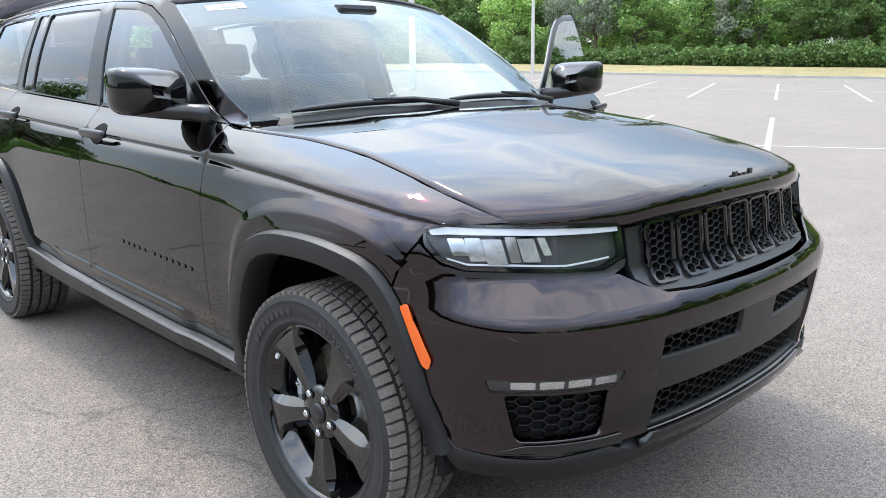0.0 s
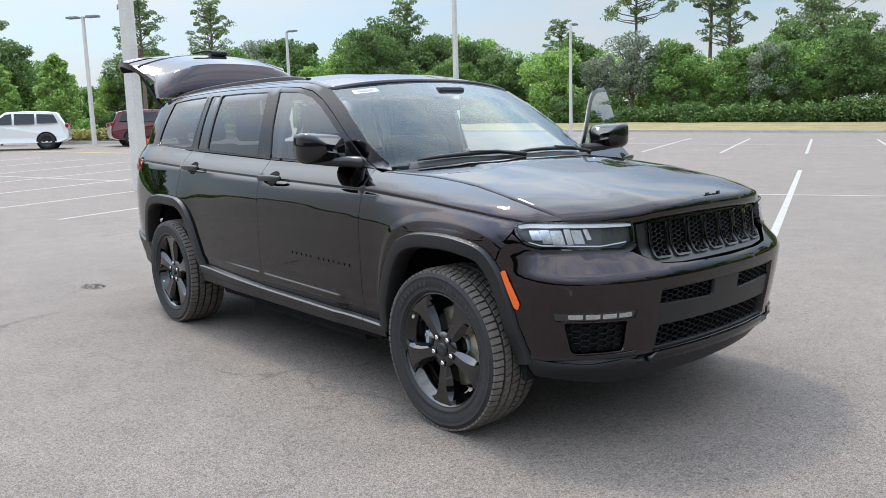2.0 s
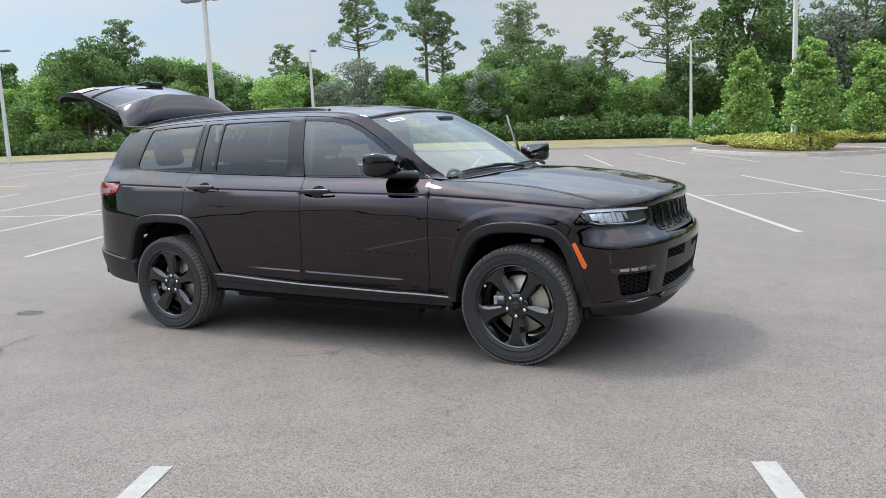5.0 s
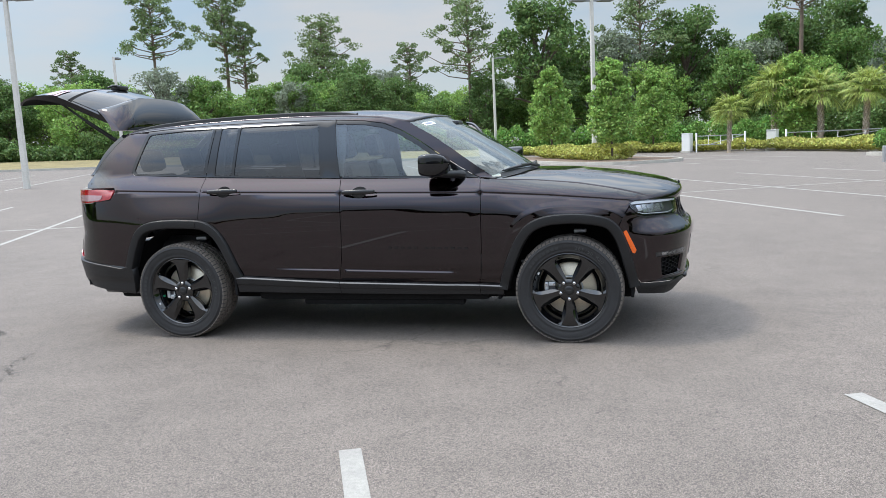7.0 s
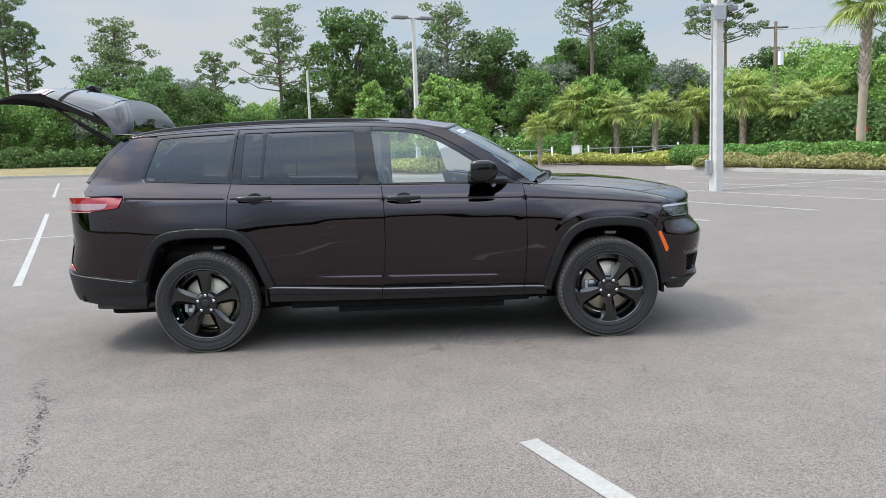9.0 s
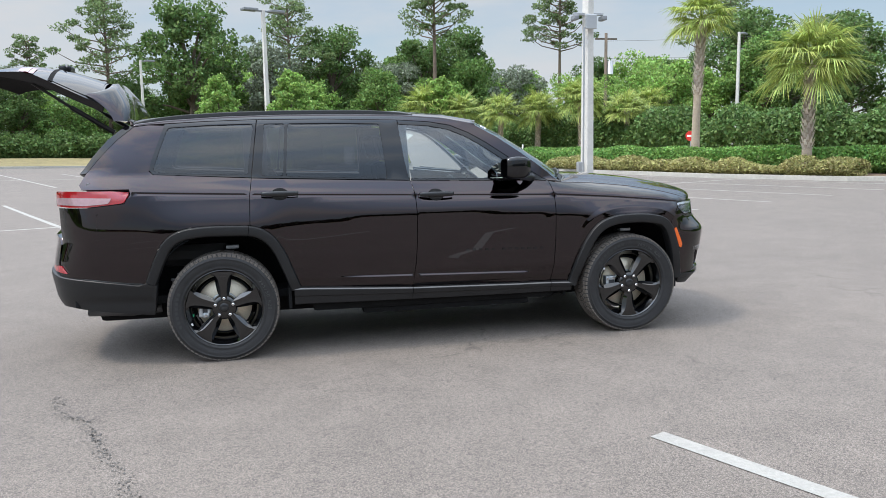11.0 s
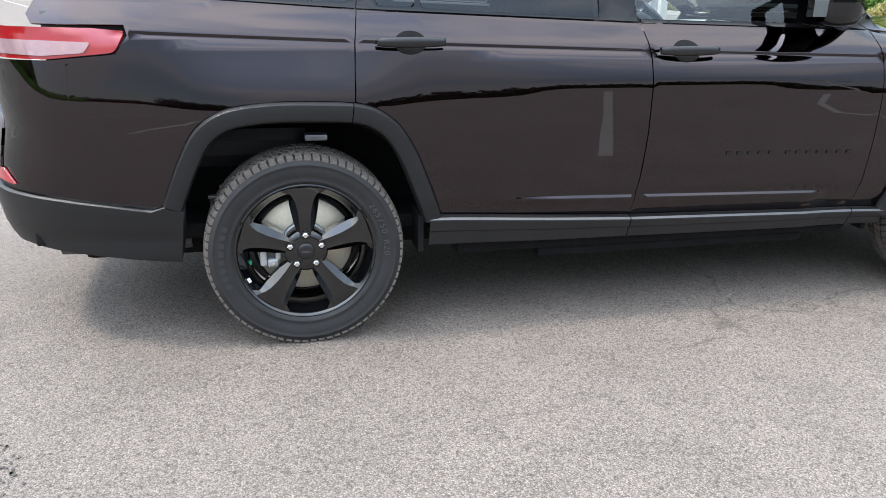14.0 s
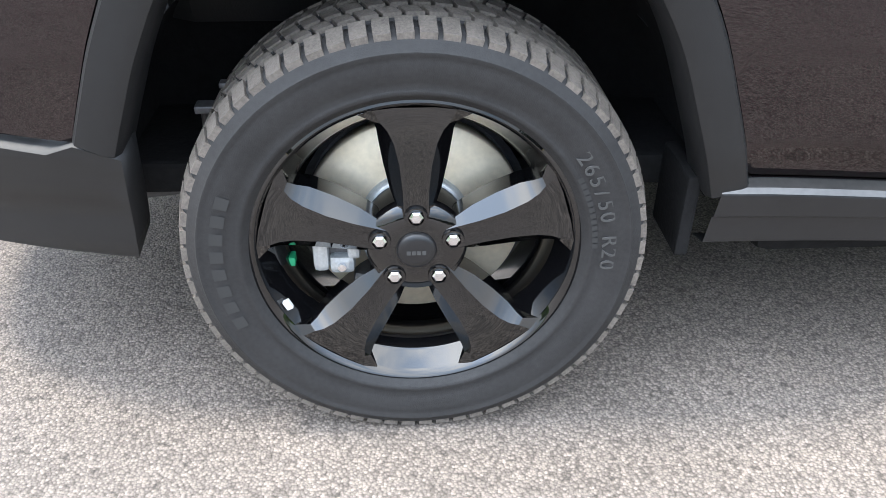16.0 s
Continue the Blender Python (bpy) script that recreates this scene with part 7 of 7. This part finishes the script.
def tread_blocks(R):
    vs, fs = [], []
    n = 72
    rows_ = [(-0.127, -0.083, 0.0, 0.76), (-0.066, -0.034, 0.5, 0.80), (-0.019, 0.019, 0.2, 0.78), (0.034, 0.066, 0.7, 0.80), (0.083, 0.127, 0.35, 0.76)]
    for y0, y1, ph, fill in rows_:
        for k in range(n):
            a0 = 2 * math.pi * (k + ph) / n
            a1 = a0 + 2 * math.pi / n * fill
            o = len(vs)
            sk = (0.35 if abs(y0 + y1) < 0.15 else 0.06) * 2 * math.pi / n * (1 if y0 < 0 else -1)
            for y, s_ in ((y0, 0.0), (y1, sk)):
                edge = abs(y) > 0.1
                for rr in (R - 0.016 if not edge else R - 0.024, R - (0.0 if not edge else 0.0105)):
                    for a in (a0 + s_, a1 + s_):
                        vs.append((rr * math.cos(a), y, rr * math.sin(a)))
            for q in ((2, 3, 7, 6), (0, 2, 6, 4), (1, 5, 7, 3), (0, 1, 3, 2), (4, 6, 7, 5)):
                fs.append(tuple(i + o for i in q))
    return vs, fs


def spoke(a0):
    """One broad spoke with a flat face, a sunk rim-side pocket and bevelled flanks."""
    st = [  # radius, half width of the face, half width at the chamfer's foot, face depth, foot depth
        (0.040, 0.020, 0.026, -0.096, -0.090),
        (0.075, 0.020, 0.031, -0.098, -0.086),
        (0.115, 0.021, 0.042, -0.102, -0.082),
        (0.160, 0.025, 0.051, -0.106, -0.081),
        (0.200, 0.033, 0.057, -0.108, -0.084),
        (0.222, 0.042, 0.059, -0.109, -0.092),
        (0.236, 0.052, 0.063, -0.109, -0.099),
        (0.257, 0.062, 0.092, -0.108, -0.104),
    ]
    vs, fs = [], []
    c, s_ = math.cos(a0), math.sin(a0)
    for r, wf, wb, yf, yb in st:
        for w, y in ((-wb * 0.96, yb + 0.045), (-wb, yb), (-wf, yf), (-wf * 0.5, yf + 0.0012), (wf * 0.5, yf + 0.0012), (wf, yf), (wb, yb), (wb * 0.96, yb + 0.045)):
            rr = math.sqrt(max(r * r - w * w * 0.6, 1e-6)) if r > 0.1 else r
            vs.append((rr * c - w * s_, y, rr * s_ + w * c))
    k = 8
    for i in range(len(st) - 1):
        for j in range(k):
            fs.append((i * k + j, i * k + (j + 1) % k, (i + 1) * k + (j + 1) % k, (i + 1) * k + j))
    return vs, fs


def text_ring(text, r, mid, size, y):
    """Raised characters bent round the sidewall; mid: the angle of their middle, in degrees."""
    cu = bpy.data.curves.new("t", "FONT")
    cu.size, cu.extrude, cu.align_x = size, 0.0012, "CENTER"
    out_v, out_f = [], []
    stepa = size * 0.72 / r
    n = len(text)
    for i, ch in enumerate(text):
        if ch == " ":
            continue
        cu.body = ch
        ob = bpy.data.objects.new("t", cu)
        me = bpy.data.meshes.new_from_object(ob)
        a = radians(mid) - (i - (n - 1) / 2) * stepa
        o = len(out_v)
        for v in me.vertices:
            rr = r + v.co.y
            aa = a - v.co.x / r
            out_v.append((rr * math.cos(aa), y - v.co.z, rr * math.sin(aa)))
        out_f += [tuple(j + o for j in p.vertices) for p in me.polygons]
        bpy.data.objects.remove(ob)
        bpy.data.meshes.remove(me)
    bpy.data.curves.remove(cu)
    return out_v, out_f


def build_wheel(spin, text_at, bars_at):
    """A complete wheel with outer face to -y, spokes turned by spin degrees."""
    root = new("wheel")
    root.parent = SUV
    vs, fs, R = tyre_mesh()
    T = mesh_ob("tyre", vs, fs, RUBBER, root, smooth=True, label="black all-season tyre")
    T.data.set_sharp_from_angle(angle=radians(50))
    mesh_ob("tread", *tread_blocks(R), TREAD, root)
    for i, ch in enumerate("265/50 R20"):
        if ch != " ":
            mesh_ob("letter", *text_ring(ch, 0.302, text_at - math.degrees((i - 4.5) * 0.036 * 0.62 / 0.302), 0.036, -0.1325), LETTER, root)
    for k in range(8):
        a = radians(bars_at) - (k - 3.5) * 0.105
        q = []
        for da, dr in ((-0.034, -0.009), (0.034, -0.009), (0.034, 0.012), (-0.034, 0.012)):
            rr = 0.318 + dr
            q.append((rr * math.cos(a + da), -0.1350 if dr > 0 else -0.1335, rr * math.sin(a + da)))
        mesh_ob("sidewall_bar", q, [(0, 1, 2, 3)], BARS, root)
    for k in range(12):
        a = radians(text_at) - (k - 5.5) * 0.040
        q = []
        for da, dr in ((-0.015, -0.004), (0.015, -0.004), (0.015, 0.005), (-0.015, 0.005)):
            rr = 0.2905 + dr
            q.append((rr * math.cos(a + da), -0.1275, rr * math.sin(a + da)))
        mesh_ob("sidewall_bar", q, [(0, 1, 2, 3)], BARS, root)
    barrel = [(0.2640, -0.104), (0.2715, -0.108), (0.2715, -0.114), (0.2675, -0.1155), (0.262, -0.112), (0.257, -0.100), (0.238, -0.074), (0.226, -0.052), (0.221, -0.02), (0.220, 0.06), (0.238, 0.10), (0.250, 0.11)]
    B = mesh_ob("rim", *lathe(barrel, 96), RIM, root, smooth=True, label="gloss black five-spoke alloy rim")
    B.data.set_sharp_from_angle(angle=radians(45))
    for k in range(5):
        so = mesh_ob("spoke", *spoke(radians(spin + 72 * k)), RIM, root, smooth=True)
        so.data.set_sharp_from_angle(angle=radians(24))
    mesh_ob("hub", *lathe([(0.0, -0.070), (0.05, -0.071), (0.080, -0.068), (0.088, -0.05), (0.088, 0.02)], 40), RIM, root, smooth=True).location.y = -0.027
    mesh_ob("centre_cap", *lathe([(0.0, -0.0815), (0.020, -0.081), (0.030, -0.079), (0.0335, -0.074), (0.034, -0.066)], 32), SATIN, root, smooth=True).location.y = -0.027
    cb, cf = [], []
    for k in range(4):
        o = len(cb)
        x0 = -0.0165 + 0.0085 * k
        for x, z in ((0, -0.004), (0.0065, -0.004), (0.0065, 0.004), (0, 0.004)):
            cb.append((x0 + x, -0.0822, z))
        cf.append((o, o + 1, o + 2, o + 3))
    mesh_ob("cap_mark", cb, cf, LETTER, root).location.y = -0.027
    nut_v, nut_f = lathe([(0.0, -0.096), (0.0085, -0.0955), (0.0120, -0.0925), (0.0132, -0.084), (0.0132, -0.07)], 6)
    seat_v, seat_f = lathe([(0.0130, -0.0795), (0.0150, -0.0785), (0.0180, -0.0785), (0.0190, -0.075), (0.0190, -0.06)], 20)
    for k in range(5):
        a = radians(spin + 72 * k)
        ox, oz = 0.0635 * math.cos(a), 0.0635 * math.sin(a)
        mesh_ob("lug_nut", [(x + ox, y, z + oz) for x, y, z in nut_v], nut_f, CHROME, root, label="chrome lug nut").location.y = -0.011
        mesh_ob("nut_seat", [(x + ox, y, z + oz) for x, y, z in seat_v], seat_f, RIM, root).location.y = -0.024
    mesh_ob("brake_disc", *lathe([(0.0, -0.018), (0.085, -0.018), (0.092, -0.020), (0.095, -0.002), (0.097, -0.001), (0.187, 0.0), (0.190, 0.004), (0.190, 0.026), (0.10, 0.028)], 64), ROTOR, root, smooth=True, label="bare metal brake disc")
    mesh_ob("disc_hat", *lathe([(0.06, -0.022), (0.088, -0.0215), (0.094, -0.019), (0.0965, -0.003)], 48), CAST, root, smooth=True)
    bm = bmesh.new()
    for x0, x1, z0, z1, b in ((-0.178, -0.150, -0.070, 0.055, 0.010), (-0.150, -0.098, 0.022, 0.055, 0.010), (-0.150, -0.106, -0.075, -0.040, 0.010), (-0.118, -0.096, -0.045, -0.012, 0.007)):
        bm_box(bm, x0, x1, -0.056, 0.040, z0, z1, b)
    caliper = part("brake_caliper", bm, CAST, root, "grey cast brake caliper")
    part("caliper_core", box_bm(-0.158, -0.100, -0.040, 0.035, -0.05, 0.04, bevel=0.006), STEEL, caliper)
    for bx, bz in ((-0.165, 0.035), (-0.128, -0.058), (-0.112, 0.038)):
        mesh_ob("caliper_bolt", [(x + bx, y, z + bz) for x, y, z in lathe([(0.0, -0.064), (0.007, -0.063), (0.008, -0.054)], 10)[0]], lathe([(0.0, -0.064), (0.007, -0.063), (0.008, -0.054)], 10)[1], CHROME, caliper)
    mesh_ob("backplate", *lathe([(0.05, 0.05), (0.19, 0.05), (0.205, 0.03)], 40), STEEL, root)
    return root


def tag_bits(root, ang):
    """The small white balance weight and the green clip in the rim."""
    a = radians(ang)
    p = Vector((0.247 * math.cos(a), -0.094, 0.247 * math.sin(a)))
    m = Matrix.Translation(p) @ Matrix.Rotation(-a, 4, "Y")
    part("balance_weight", box_bm(-0.006, 0.006, -0.006, 0.004, -0.009, 0.009, bevel=0.002, m=m), WHITE, root)
    a = radians(ang - 12)
    p = Vector((0.222 * math.cos(a), -0.035, 0.222 * math.sin(a)))
    part("green_clip", box_bm(-0.006, 0.006, -0.012, 0.012, -0.009, 0.009, bevel=0.003, m=Matrix.Translation(p)), GREENTAG, root)


WY, WZ = 0.852, 0.3785
WR = build_wheel(90, 16, 180)
tag_bits(WR, 206)
WR.matrix_local = pose(-1.5455, -WY, WZ)
WF = build_wheel(54, 60, 125)
tag_bits(WF, 150)
WF.matrix_local = pose(1.5455, -WY, WZ)


def mirrored_wheel(src, x):
    """The same wheel for the left side, turned to face out."""
    c = copy_thing(src, Matrix.Identity(4))
    c.parent = SUV
    c.matrix_local = pose(x, WY, WZ, 0, 0, 180)


mirrored_wheel(WR, -1.5455)
mirrored_wheel(WF, 1.5455)
# suspension seen behind the wheels
for x, s in ((-1.5455, -1), (1.5455, -1), (-1.5455, 1), (1.5455, 1)):
    sp = []
    for k in range(60):
        a = k * 0.55
        sp.append((x + 0.055 * math.cos(a) + 0.02, s * 0.60 + 0.055 * math.sin(a), 0.40 + 0.36 * k / 59))
    mesh_ob("coil_spring", *tube(sp, 0.008, 6), STEEL, SUV, smooth=True)
    mesh_ob("control_arm", *join([tube([(x, s * 0.72, 0.33), (x - 0.05, s * 0.35, 0.30)], [0.03, 0.035], 8), tube([(x - 0.20, s * 0.74, 0.42), (x - 0.28, s * 0.74, 0.53)], [0.018, 0.012], 8), tube([(x - 0.27, s * 0.74, 0.44), (x - 0.31, s * 0.66, 0.46)], [0.02, 0.02], 8)]), STEEL, SUV, smooth=True)
    part("bracket", box_bm(x - 0.36, x - 0.31, s * 0.80 - 0.015, s * 0.80 + 0.015, 0.566, 0.580, bevel=0.004), STEEL, SUV)
    mesh_ob("damper_rod", *tube([(x - 0.345, s * 0.79, 0.565), (x - 0.350, s * 0.79, 0.46)], 0.010, 8), STEEL, SUV, smooth=True)
    part("clip", box_bm(x - 0.315, x - 0.275, s * 0.80 - 0.01, s * 0.80 + 0.01, 0.608, 0.618, bevel=0.003), STEEL, SUV)
    part("bracket", box_bm(x + 0.025, x + 0.115, s * 0.70 - 0.03, s * 0.70 + 0.03, 0.765, 0.79, bevel=0.006), CAST, SUV)
mesh_ob("exhaust_pipe", *tube([(-2.0, -0.60, 0.34), (-2.2, -0.62, 0.33), (-2.5, -0.60, 0.34)], 0.035, 12), STEEL, SUV, smooth=True)
